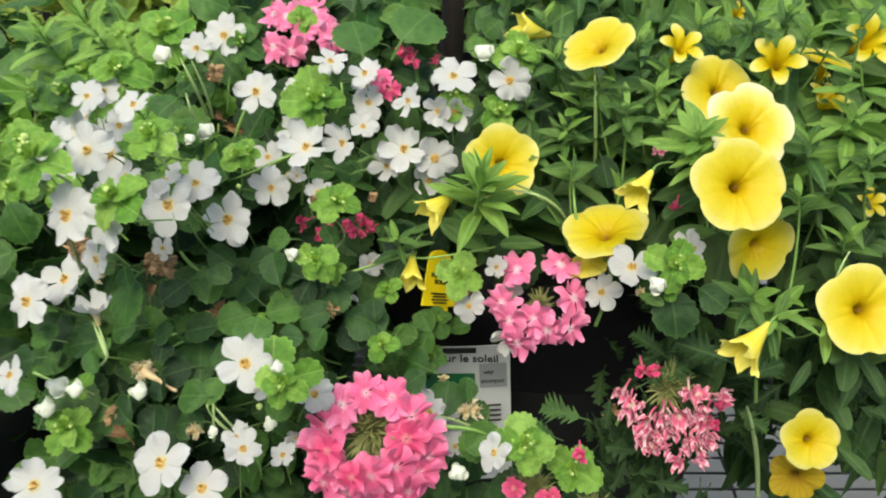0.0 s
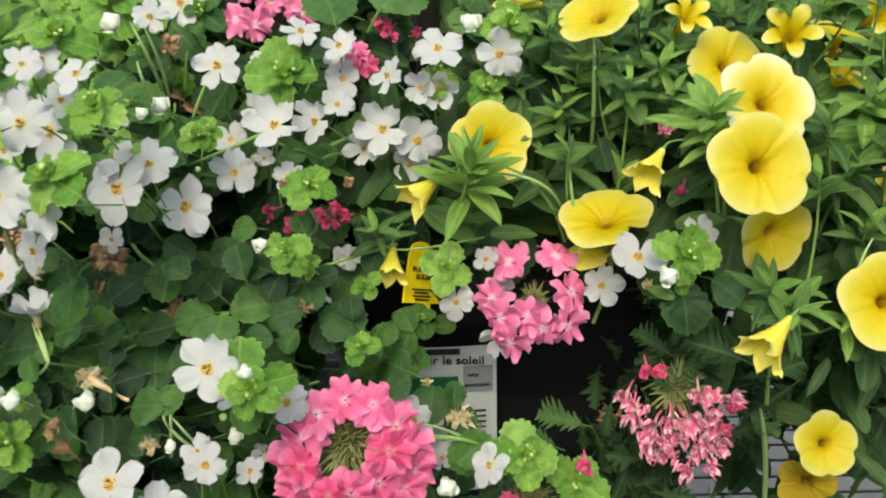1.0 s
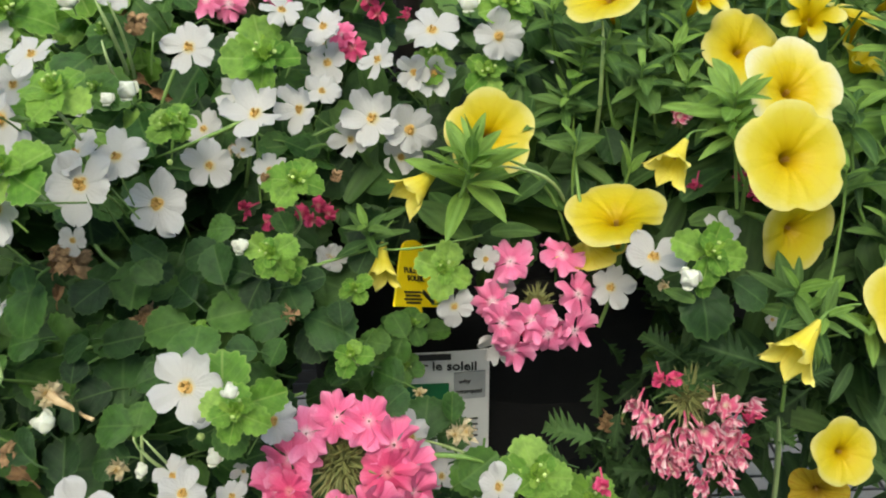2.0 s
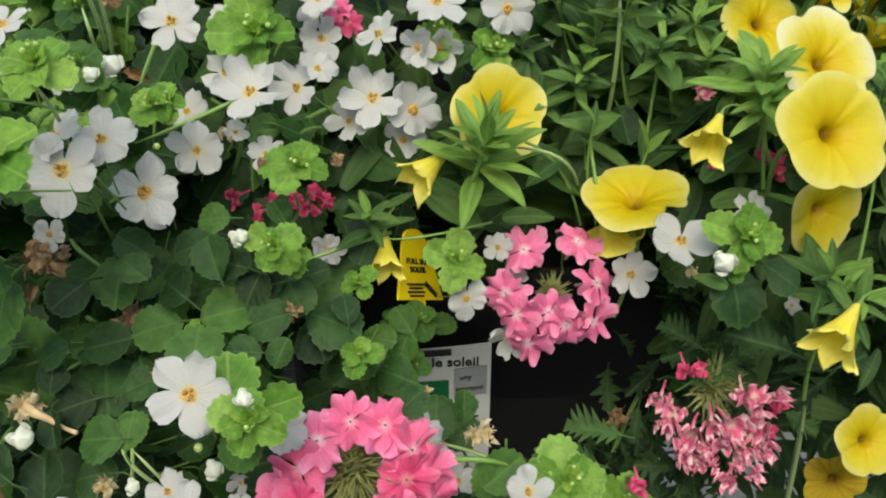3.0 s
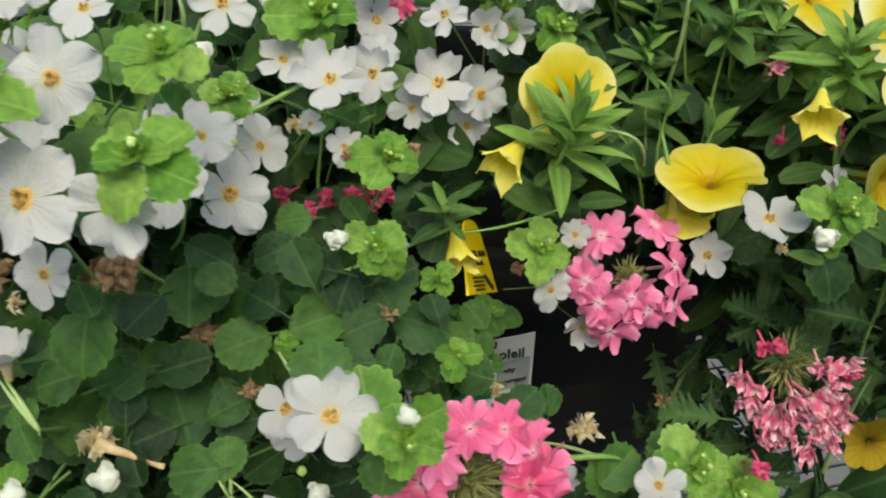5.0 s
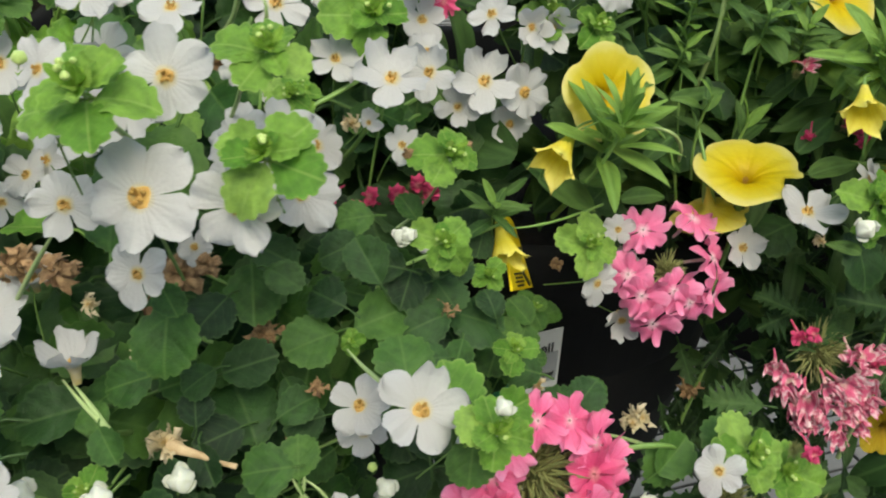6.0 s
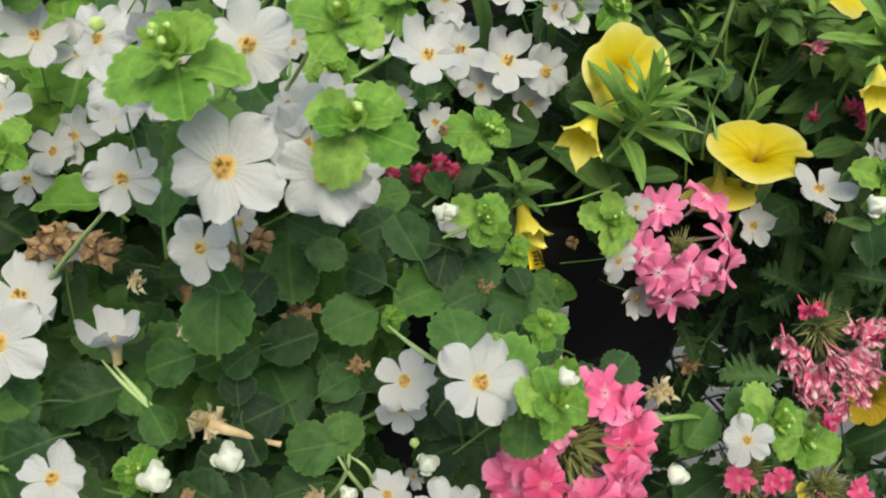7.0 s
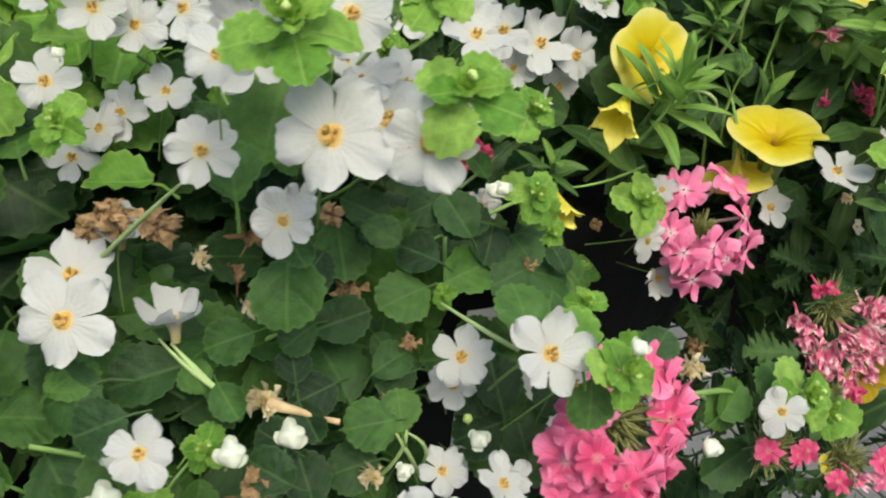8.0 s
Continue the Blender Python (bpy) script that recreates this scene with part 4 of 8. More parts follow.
flower(bacopa_right, (-0.0292, 0.2872, 0.9643), (-0.17, -0.77, 0.62), 0.0089, 55, 5)
flower(bacopa_right, (-0.0212, 0.2966, 1.0018), (-0.37, -0.87, 0.34), 0.0128, 38, 10)
flower(bacopa_right, (-0.0055, 0.2946, 0.9966), (-0.07, -0.96, 0.26), 0.0130, 53, 4)
flower(bacopa_right, (-0.03, 0.3014, 1.0161), (0.15, -0.63, 0.76), 0.0117, 49, 4)
flower(bacopa_left, (-0.0551, 0.3109, 1.0273), (0.04, -0.72, 0.7), 0.0116, 44, 4)
flower(bacopa_right, (-0.0019, 0.2978, 1.0237), (-0.17, -0.95, 0.26), 0.0116, 52, 11)
flower(bacopa_left, (-0.0879, 0.2533, 1.0318), (0.03, -0.89, 0.45), 0.0070, 29, 2)
flower(bacopa_right, (-0.0299, 0.3184, 1.026), (0.05, -0.64, 0.77), 0.0121, 3, 2)
flower(bacopa_left, (-0.0524, 0.2787, 1.0069), (0.25, -0.7, 0.67), 0.0070, 20, 10)
flower(bacopa_left, (-0.0549, 0.2372, 0.9189), (-0.17, -0.92, 0.36), 0.0074, 41, 10)
flower(bacopa_left, (-0.1085, 0.2175, 1.0255), (-0.42, -0.67, 0.61), 0.0194, 36, 0)
flower(bacopa_left, (-0.0944, 0.2113, 1.0263), (-0.45, -0.84, 0.31), 0.0159, 0, 3)
flower(bacopa_left, (-0.1266, 0.2958, 0.9934), (-0.67, -0.51, 0.54), 0.0153, 69, 4)
flower(bacopa_left, (-0.118, 0.2889, 1.0015), (-0.18, -0.56, 0.81), 0.0122, 13, 5)
flower(bacopa_left, (-0.1211, 0.2456, 1.0093), (-0.15, -0.87, 0.47), 0.0146, 20, 4)
flower(bacopa_left, (-0.1097, 0.2316, 1.0016), (-0.44, -0.8, 0.4), 0.0131, 30, 5)
flower(bacopa_left, (-0.1418, 0.2706, 0.9677), (-0.24, -0.44, 0.86), 0.0200, 27, 5)
flower(bacopa_left, (-0.146, 0.2487, 0.9729), (-0.37, -0.69, 0.62), 0.0198, 36, 0)
flower(bacopa_left, (-0.1377, 0.2943, 0.9836), (-0.21, -0.67, 0.71), 0.0130, 34, 2)
flower(bacopa_left, (-0.1244, 0.2522, 0.9661), (-0.10, 0.22, 0.97), 0.0150, 15, 11, False)
flower(bacopa_left, (-0.0659, 0.2288, 0.9619), (-0.33, -0.41, 0.85), 0.0149, 8, 3)
flower(bacopa_left, (-0.0626, 0.2345, 0.9476), (-0.38, -0.53, 0.76), 0.0131, 61, 0)
flower(bacopa_left, (-0.0605, 0.2072, 0.9793), (-0.06, -0.71, 0.7), 0.0186, 50, 1)
flower(bacopa_left, (-0.1242, 0.2898, 1.0165), (-0.57, -0.51, 0.65), 0.0141, 44, 0)
flower(bacopa_left, (-0.1092, 0.2596, 1.0249), (-0.53, -0.78, 0.34), 0.0214, 30, 4)
flower(bacopa_left, (-0.1027, 0.2279, 1.0412), (-0.1, -0.88, 0.47), 0.0153, 10, 3)
flower(bacopa_left, (-0.1228, 0.253, 1.033), (-0.67, -0.51, 0.54), 0.0123, 52, 1)
flower(bacopa_left, (-0.1398, 0.3171, 1.0131), (-0.57, -0.51, 0.65), 0.0102, 2, 2)
flower(bacopa_left, (-0.1313, 0.2714, 0.9763), (-0.04, -0.2, 0.98), 0.0123, 54, 11)
bud(bacopa_left, (-0.1382, 0.2381, 0.9431), (0.19, -0.55, 0.81), 0.0075, True, 1)
bud(bacopa_left, (-0.1421, 0.234, 0.9364), (-0.21, -0.55, 0.81), 0.0075, True, 0)
flower(bacopa_left, (-0.1385, 0.2144, 0.9686), (-0.38, -0.53, 0.76), 0.0127, 5, 4)
bud(bacopa_left, (-0.1211, 0.2184, 0.9589), (-0.26, -0.49, 0.83), 0.0060, True, 0)
flower(bacopa_left, (-0.0708, 0.2194, 0.9365), (-0.32, -0.36, 0.88), 0.0120, 48, 5)
flower(bacopa_left, (-0.0544, 0.2135, 0.9341), (-0.32, -0.36, 0.88), 0.0100, 42, 4)
flower(bacopa_right, (0.0164, 0.2011, 0.9478), (-0.62, -0.51, 0.6), 0.0131, 30, 1)
flower(bacopa_left, (-0.0894, 0.2487, 1.0204), (-0.56, -0.2, 0.8), 0.0149, 35, 3)
flower(bacopa_right, (0.0093, 0.2566, 0.9654), (0.13, -0.96, 0.25), 0.0129, 30, 4)
flower(bacopa_right, (0.0571, 0.2573, 0.971), (-0.07, -0.81, 0.58), 0.0145, 64, 1, False)
flower(bacopa_right, (0.025, 0.2617, 0.9463), (-0.24, -0.97, 0.06), 0.0131, 4, 10)
flower(bacopa_right, (0.0640, 0.2460, 0.9890), (-0.12, -0.38, 0.92), 0.0172, 36, 5, False)
flower(bacopa_right, (0.0815, 0.2455, 0.9983), (0.14, -0.71, 0.69), 0.0109, 39, 0)
flower(bacopa_right, (0.0196, 0.2671, 0.9753), (-0.45, -0.61, 0.65), 0.0093, 9, 0)
flower(bacopa_right, (0.0253, 0.2678, 0.9629), (0.04, -0.72, 0.7), 0.0105, 68, 0)
flower(bacopa_right, (0.115, 0.2624, 0.9534), (0.03, -0.78, 0.62), 0.0065, 25, 3)
flower(bacopa_right, (0.0829, 0.2439, 0.9979), (0.39, -0.58, 0.71), 0.0096, 37, 4)
bud(bacopa_right, (0.015, 0.3082, 1.0425), (-0.01, -0.65, 0.76), 0.0068, True, 1)
bud(bacopa_left, (-0.0483, 0.1968, 0.9865), (-0.03, -0.46, 0.89), 0.0039, True, 0)
bud(bacopa_left, (-0.105, 0.2287, 0.949), (-0.24, -0.52, 0.82), 0.0065, True, 0)
bud(bacopa_left, (-0.0597, 0.2231, 0.9396), (-0.26, -0.49, 0.83), 0.0051, True, 1)
bud(bacopa_left, (-0.0631, 0.2249, 0.9457), (-0.44, -0.41, 0.8), 0.0027, False, 1)
bud(bacopa_right, (0.0688, 0.2308, 0.9922), (-0.46, -0.79, 0.41), 0.0059, True, 1)
bud(bacopa_right, (0.0051, 0.2078, 0.9317), (0.11, -0.72, 0.69), 0.0061, True, 0)
bud(bacopa_left, (-0.0447, 0.255, 0.9882), (-0.55, -0.43, 0.72), 0.0039, True, 1)
bud(bacopa_left, (-0.0507, 0.2489, 0.9927), (-0.44, -0.54, 0.72), 0.0039, True, 1)
bud(bacopa_left, (-0.0802, 0.2517, 1.0339), (-0.15, -0.63, 0.77), 0.0037, True, 1)
bud(bacopa_left, (-0.1024, 0.3067, 1.0423), (-0.31, -0.61, 0.73), 0.0074, True, 1)
bud(bacopa_left, (-0.0701, 0.2788, 1.0168), (-0.15, -0.63, 0.77), 0.0024, False, 0)
bud(bacopa_left, (-0.0714, 0.2691, 1.0078), (-0.15, -0.63, 0.77), 0.0020, False, 1)
bud(bacopa_left, (-0.0516, 0.2505, 0.9914), (-0.01, -0.65, 0.76), 0.0045, True, 1)
bud(bacopa_left, (-0.124, 0.236, 1.0418), (-0.01, -0.65, 0.76), 0.0029, False, 0)
bud(bacopa_left, (-0.0784, 0.2633, 1.0315), (-0.01, -0.65, 0.76), 0.0058, True, 1)
bud(bacopa_left, (-0.0796, 0.2218, 0.9369), (-0.38, -0.53, 0.76), 0.0041, True, 1)
bud(bacopa_left, (-0.1397, 0.2898, 1.0105), (-0.38, -0.53, 0.76), 0.0028, True, 1)
flower(bacopa_left, (-0.1323, 0.2903, 1.02), (-0.23, -0.74, 0.63), 0.0147, 66, 2)
flower(bacopa_left, (-0.1419, 0.2961, 1.0015), (-0.31, -0.64, 0.7), 0.0143, 70, 2)
flower(bacopa_left, (-0.1314, 0.2953, 0.9901), (-0.46, -0.49, 0.74), 0.0130, 1, 3)
flower(bacopa_left, (-0.1115, 0.2765, 1.0274), (-0.11, -0.7, 0.71), 0.0131, 40, 0)
# leafy shoot tips of the bacopa
shoot(bacopa_left, (-0.0468, 0.2991, 1.0282), (-0.01, -0.69, 0.72), 0.0262, 8, 2, 96, "young")
shoot(bacopa_left, (-0.0365, 0.2627, 1.0058), (-0.01, -0.69, 0.72), 0.0201, 8, 2, 157, "young")
shoot(bacopa_left, (-0.043, 0.2453, 0.9926), (-0.16, -0.66, 0.73), 0.0169, 8, 2, 150, "young")
shoot(bacopa_right, (0.0048, 0.3002, 1.0278), (-0.01, -0.69, 0.72), 0.0180, 8, 2, 161, "young")
shoot(bacopa_right, (0.0209, 0.3005, 1.0234), (-0.01, -0.69, 0.72), 0.0182, 8, 2, 34, "young")
shoot(bacopa_right, (0.0276, 0.3085, 1.0428), (-0.01, -0.69, 0.72), 0.0202, 8, 2, 15, "young")
shoot(bacopa_right, (0.074, 0.2333, 0.9988), (-0.16, -0.66, 0.73), 0.0197, 8, 2, 162, "young")
shoot(bacopa_right, (0.006, 0.2591, 0.9775), (-0.16, -0.66, 0.73), 0.0186, 8, 2, 160, "young")
shoot(bacopa_left, (-0.048, 0.1978, 0.9798), (-0.04, -0.55, 0.83), 0.0185, 7, 1, 85, "young")
leaf(bacopa_left, (-0.0524, 0.2118, 0.978), (-0.25, -0.51, 0.82), (-0.13, 0.56, 0.82), 0.0136, "young", 2, True)
leaf(bacopa_left, (-0.0414, 0.2061, 0.9762), (0.09, -0.69, 0.72), (0.94, 0.03, 0.35), 0.0101, "young", 3, True)
leaf(bacopa_left, (-0.0504, 0.202, 0.9673), (-0.34, -0.6, 0.72), (-0.21, -0.5, -0.84), 0.0107, "mid", 0, True)
shoot(bacopa_right, (0.0263, 0.2018, 0.9505), (-0.04, -0.61, 0.79), 0.0224, 8, 2, 94, "young")
shoot(bacopa_left, (-0.0723, 0.2764, 1.0167), (-0.16, -0.66, 0.73), 0.0137, 8, 2, 64, "young")
shoot(bacopa_left, (-0.0858, 0.2328, 1.044), (-0.14, -0.54, 0.83), 0.0190, 8, 2, 160, "young")
shoot(bacopa_left, (-0.1155, 0.2204, 1.0432), (-0.33, -0.41, 0.85), 0.0228, 8, 3, 116, "young")
shoot(bacopa_left, (-0.0908, 0.2091, 1.0365), (-0.35, -0.45, 0.82), 0.0187, 8, 2, 76, "young")
shoot(bacopa_left, (-0.1418, 0.2808, 0.9994), (-0.39, -0.57, 0.72), 0.0145, 8, 2, 151, "young")
shoot(bacopa_left, (-0.1353, 0.2306, 0.9311), (-0.01, -0.47, 0.88), 0.0232, 8, 2, 153, "young")
shoot(bacopa_right, (0.0423, 0.2031, 0.9389), (-0.28, -0.57, 0.77), 0.0198, 8, 2, 81, "young")
shoot(bacopa_left, (-0.0381, 0.2503, 0.9843), (-0.39, -0.57, 0.72), 0.0118, 8, 2, 45, "young")
shoot(bacopa_right, (-0.0218, 0.2411, 0.9605), (-0.13, -0.44, 0.89), 0.0135, 6, 0, 93, "young")
shoot(bacopa_right, (-0.0207, 0.2639, 0.9679), (-0.14, -0.54, 0.83), 0.0119, 6, 0, 47, "young")
shoot(bacopa_right, (-0.0045, 0.262, 0.9378), (-0.13, -0.44, 0.89), 0.0127, 5, 0, 80, "mid")
shoot(bacopa_left, (-0.0696, 0.2785, 1.0164), (-0.01, -0.69, 0.72), 0.0126, 8, 2, 94, "young")
shoot(bacopa_left, (-0.0835, 0.2545, 1.0358), (-0.01, -0.69, 0.72), 0.0132, 8, 2, 152, "mid")
shoot(bacopa_left, (-0.077, 0.3226, 1.0423), (-0.01, -0.69, 0.72), 0.0182, 8, 2, 67, "mid")
shoot(bacopa_left, (-0.1069, 0.2708, 1.0499), (-0.01, -0.69, 0.72), 0.0213, 8, 2, 76, "young")
shoot(bacopa_left, (-0.1339, 0.2905, 1.0347), (-0.01, -0.69, 0.72), 0.0211, 8, 2, 96, "mid")
shoot(bacopa_left, (-0.1117, 0.3412, 1.0407), (-0.01, -0.69, 0.72), 0.0286, 8, 2, 26, "young")
shoot(bacopa_left, (-0.054, 0.3281, 1.0491), (-0.01, -0.69, 0.72), 0.0137, 8, 2, 6, "young")
shoot(bacopa_left, (-0.0978, 0.321, 1.0275), (-0.01, -0.69, 0.72), 0.0185, 8, 2, 145, "mid")
shoot(bacopa_right, (0.0741, 0.2334, 0.9893), (-0.16, -0.66, 0.73), 0.0093, 6, 1, 175, "young")
shoot(bacopa_left, (-0.0642, 0.2436, 0.9683), (-0.39, -0.57, 0.72), 0.0071, 6, 0, 33, "young")
shoot(bacopa_left, (-0.1243, 0.226, 0.9536), (-0.35, -0.45, 0.82), 0.0115, 8, 2, 79, "young")
# larger bacopa leaves
leaf(bacopa_left, (-0.0896, 0.2566, 0.9863), (-0.14, -0.54, 0.83), (-0.94, -0.03, -0.35), 0.0145, "dark", 2)
leaf(bacopa_left, (-0.0787, 0.2616, 0.9827), (-0.26, -0.64, 0.73), (0.83, -0.41, -0.37), 0.0123, "dark", 3)
leaf(bacopa_left, (-0.1001, 0.2431, 0.9554), (-0.1, -0.69, 0.72), (0.04, 0.54, 0.84), 0.0082, "dark", 2)
leaf(bacopa_left, (-0.0446, 0.2449, 0.97), (0.04, -0.55, 0.83), (-0.94, -0.03, -0.35), 0.0123, "dark", 1)
leaf(bacopa_left, (-0.0419, 0.2319, 0.9694), (-0.16, -0.48, 0.86), (-0.37, -0.45, -0.81), 0.0079, "mid", 1)
leaf(bacopa_left, (-0.0547, 0.255, 0.981), (-0.3, -0.48, 0.82), (-0.91, 0.34, 0.23), 0.0123, "dark", 1)
leaf(bacopa_left, (-0.0636, 0.2582, 0.9845), (0.01, -0.61, 0.79), (-0.94, -0.03, -0.35), 0.0109, "dark", 1)
leaf(bacopa_right, (-0.0069, 0.2671, 0.9509), (-0.04, -0.71, 0.71), (-0.46, 0.55, 0.7), 0.0096, "mid", 1)
leaf(bacopa_right, (0.0063, 0.2728, 0.9436), (-0.21, -0.48, 0.85), (0.94, 0.03, 0.35), 0.0089, "mid", 1)
leaf(bacopa_right, (0.0669, 0.247, 0.9751), (-0.01, -0.64, 0.77), (0.46, -0.55, -0.7), 0.0133, "dark", 0)
leaf(bacopa_right, (0.0767, 0.2336, 0.9798), (-0.03, -0.64, 0.77), (0.13, -0.56, -0.82), 0.0171, "dark", 1)
leaf(bacopa_right, (0.0012, 0.2471, 0.9297), (-0.18, -0.57, 0.8), (0.04, 0.54, 0.84), 0.0145, "dark", 2)
leaf(bacopa_right, (0.0168, 0.2142, 0.9428), (-0.16, -0.55, 0.82), (-0.96, 0.25, 0.09), 0.0113, "mid", 2)
leaf(bacopa_left, (-0.1014, 0.2267, 0.9366), (-0.18, -0.6, 0.78), (-0.13, 0.56, 0.82), 0.0136, "dark", 3)
leaf(bacopa_left, (-0.0839, 0.2571, 1.0243), (-0.29, -0.67, 0.68), (-0.13, 0.56, 0.82), 0.0112, "mid", 3)
leaf(bacopa_left, (-0.0486, 0.2517, 0.976), (-0.11, -0.45, 0.89), (-0.37, -0.45, -0.81), 0.0108, "dark", 1)
leaf(bacopa_left, (-0.038, 0.2514, 0.972), (-0.33, -0.55, 0.77), (0.46, -0.55, -0.7), 0.0109, "dark", 2)
leaf(bacopa_left, (-0.0767, 0.2615, 0.976), (-0.12, -0.48, 0.87), (0.46, -0.55, -0.7), 0.0082, "dark", 0)
leaf(bacopa_left, (-0.0946, 0.2521, 0.9747), (0.01, -0.47, 0.88), (-0.66, -0.31, -0.68), 0.0117, "dark", 0)
leaf(bacopa_left, (-0.0974, 0.2432, 0.9924), (-0.04, -0.7, 0.71), (-0.98, 0.16, -0.06), 0.0108, "dark", 1)
leaf(bacopa_left, (-0.0503, 0.228, 0.9732), (0.03, -0.49, 0.87), (-0.98, 0.16, -0.06), 0.0086, "dark", 0)
leaf(bacopa_left, (-0.0779, 0.2388, 0.9554), (-0.33, -0.47, 0.82), (0.87, 0.13, 0.47), 0.0105, "dark", 1)
leaf(bacopa_left, (-0.0688, 0.2224, 0.9622), (-0.15, -0.65, 0.75), (0.83, -0.41, -0.37), 0.0086, "dark", 0)
leaf(bacopa_left, (-0.0956, 0.241, 0.9474), (-0.14, -0.61, 0.78), (-0.94, -0.03, -0.35), 0.0120, "dark", 0)
leaf(bacopa_right, (-0.0333, 0.2571, 0.9751), (-0.22, -0.63, 0.74), (0.94, 0.03, 0.35), 0.0097, "dark", 3)
leaf(bacopa_right, (-0.0247, 0.2521, 0.9671), (-0.03, -0.7, 0.71), (-0.13, 0.56, 0.82), 0.0084, "dark", 1)
leaf(bacopa_left, (-0.0588, 0.2645, 0.9889), (-0.26, -0.55, 0.79), (-0.98, 0.16, -0.06), 0.0095, "mid", 0)
leaf(bacopa_right, (-0.0081, 0.3022, 1.0124), (-0.26, -0.48, 0.84), (0.83, -0.41, -0.37), 0.0106, "dark", 1)
leaf(bacopa_left, (-0.0416, 0.2741, 0.9845), (-0.03, -0.71, 0.7), (-0.46, 0.55, 0.7), 0.0086, "mid", 3)
leaf(bacopa_right, (0.0152, 0.271, 0.9788), (-0.33, -0.6, 0.73), (0.04, 0.54, 0.84), 0.0090, "dark", 2)
leaf(bacopa_right, (-0.018, 0.2768, 0.9689), (-0.1, -0.59, 0.8), (-0.37, -0.45, -0.81), 0.0091, "dark", 0)
leaf(bacopa_right, (0.0652, 0.2522, 0.9656), (-0.15, -0.51, 0.85), (-0.66, -0.31, -0.68), 0.0105, "dark", 0)
leaf(bacopa_right, (0.0895, 0.2356, 0.9835), (0, -0.52, 0.85), (0.73, -0.47, -0.49), 0.0111, "dark", 0)
leaf(bacopa_left, (-0.102, 0.2624, 1.0072), (-0.4, -0.65, 0.64), (-0.37, -0.45, -0.81), 0.0199, "mid", 0)
leaf(bacopa_right, (0.0089, 0.2458, 0.9352), (0.18, -0.84, 0.51), (0.04, 0.54, 0.84), 0.0093, "mid", 3)
leaf(bacopa_right, (0.0271, 0.2114, 0.9454), (-0.12, -0.61, 0.78), (0.01, 0.53, 0.85), 0.0139, "mid", 2)
leaf(bacopa_left, (-0.0495, 0.2115, 0.982), (-0.29, -0.58, 0.76), (0.52, 0.39, 0.76), 0.0146, "young", 2)
leaf(bacopa_left, (-0.0449, 0.2018, 0.9792), (-0.02, -0.71, 0.7), (0.91, -0.34, -0.23), 0.0120, "young", 2)
leaf(bacopa_left, (-0.1139, 0.2471, 0.9624), (-0.29, -0.55, 0.78), (-0.88, 0.21, -0.43), 0.0111, "mid", 0)
leaf(bacopa_left, (-0.0864, 0.2496, 0.9605), (-0.37, -0.61, 0.7), (0.88, -0.21, 0.43), 0.0140, "dark", 3)
leaf(bacopa_left, (-0.1305, 0.2515, 0.952), (-0.3, -0.44, 0.85), (-0.88, 0.21, -0.43), 0.0171, "dark", 3)
leaf(bacopa_left, (-0.0583, 0.2538, 0.9835), (-0.35, -0.62, 0.71), (-0.35, 0.68, 0.65), 0.0130, "dark", 3)
leaf(bacopa_right, (-0.0104, 0.2234, 0.9582), (-0.51, -0.37, 0.78), (0.55, 0.26, 0.8), 0.0098, "dark", 2)
leaf(bacopa_left, (-0.0903, 0.2501, 0.9914), (-0.37, -0.43, 0.82), (0.88, -0.21, 0.43), 0.0125, "dark", 3)
leaf(bacopa_left, (-0.1461, 0.2483, 0.9538), (-0.55, -0.46, 0.7), (-0.88, 0.21, -0.43), 0.0151, "dark", 2)
leaf(bacopa_left, (-0.1275, 0.2607, 0.9647), (-0.32, -0.62, 0.71), (-0.88, 0.21, -0.43), 0.0129, "dark", 3)
leaf(bacopa_left, (-0.1072, 0.233, 0.9445), (-0.49, -0.53, 0.7), (-0.72, 0.63, 0.29), 0.0094, "dark", 0)
leaf(bacopa_left, (-0.0762, 0.2385, 0.9501), (-0.21, -0.58, 0.78), (-0.88, 0.21, -0.43), 0.0105, "dark", 2)
leaf(bacopa_right, (0.0169, 0.2149, 0.9383), (-0.48, -0.37, 0.8), (-0.8, 0.58, 0.14), 0.0120, "dark", 3)
leaf(bacopa_right, (-0.0075, 0.2523, 0.9394), (-0.28, -0.46, 0.84), (0.55, 0.26, 0.8), 0.0158, "mid", 0)
leaf(bacopa_left, (-0.0774, 0.2439, 0.9546), (-0.23, -0.48, 0.84), (0.35, -0.68, -0.65), 0.0087, "dark", 3)
leaf(bacopa_left, (-0.0989, 0.2453, 0.9615), (-0.46, -0.35, 0.81), (-0.76, -0.03, -0.65), 0.0093, "dark", 0)
leaf(bacopa_left, (-0.117, 0.2521, 0.9692), (-0.35, -0.48, 0.8), (-0.35, 0.68, 0.65), 0.0101, "dark", 3)
leaf(bacopa_left, (-0.1428, 0.2309, 0.9604), (-0.51, -0.54, 0.67), (-0.88, 0.21, -0.43), 0.0119, "dark", 0)
leaf(bacopa_left, (-0.099, 0.2335, 0.9468), (-0.55, -0.49, 0.67), (0.35, -0.68, -0.65), 0.0104, "dark", 3)
leaf(bacopa_left, (-0.0897, 0.2276, 0.9355), (-0.2, -0.42, 0.88), (-0.88, 0.21, -0.43), 0.0120, "dark", 2)
leaf(bacopa_left, (-0.1112, 0.224, 0.9448), (-0.29, -0.64, 0.71), (-0.72, 0.63, 0.29), 0.0120, "dark", 1)
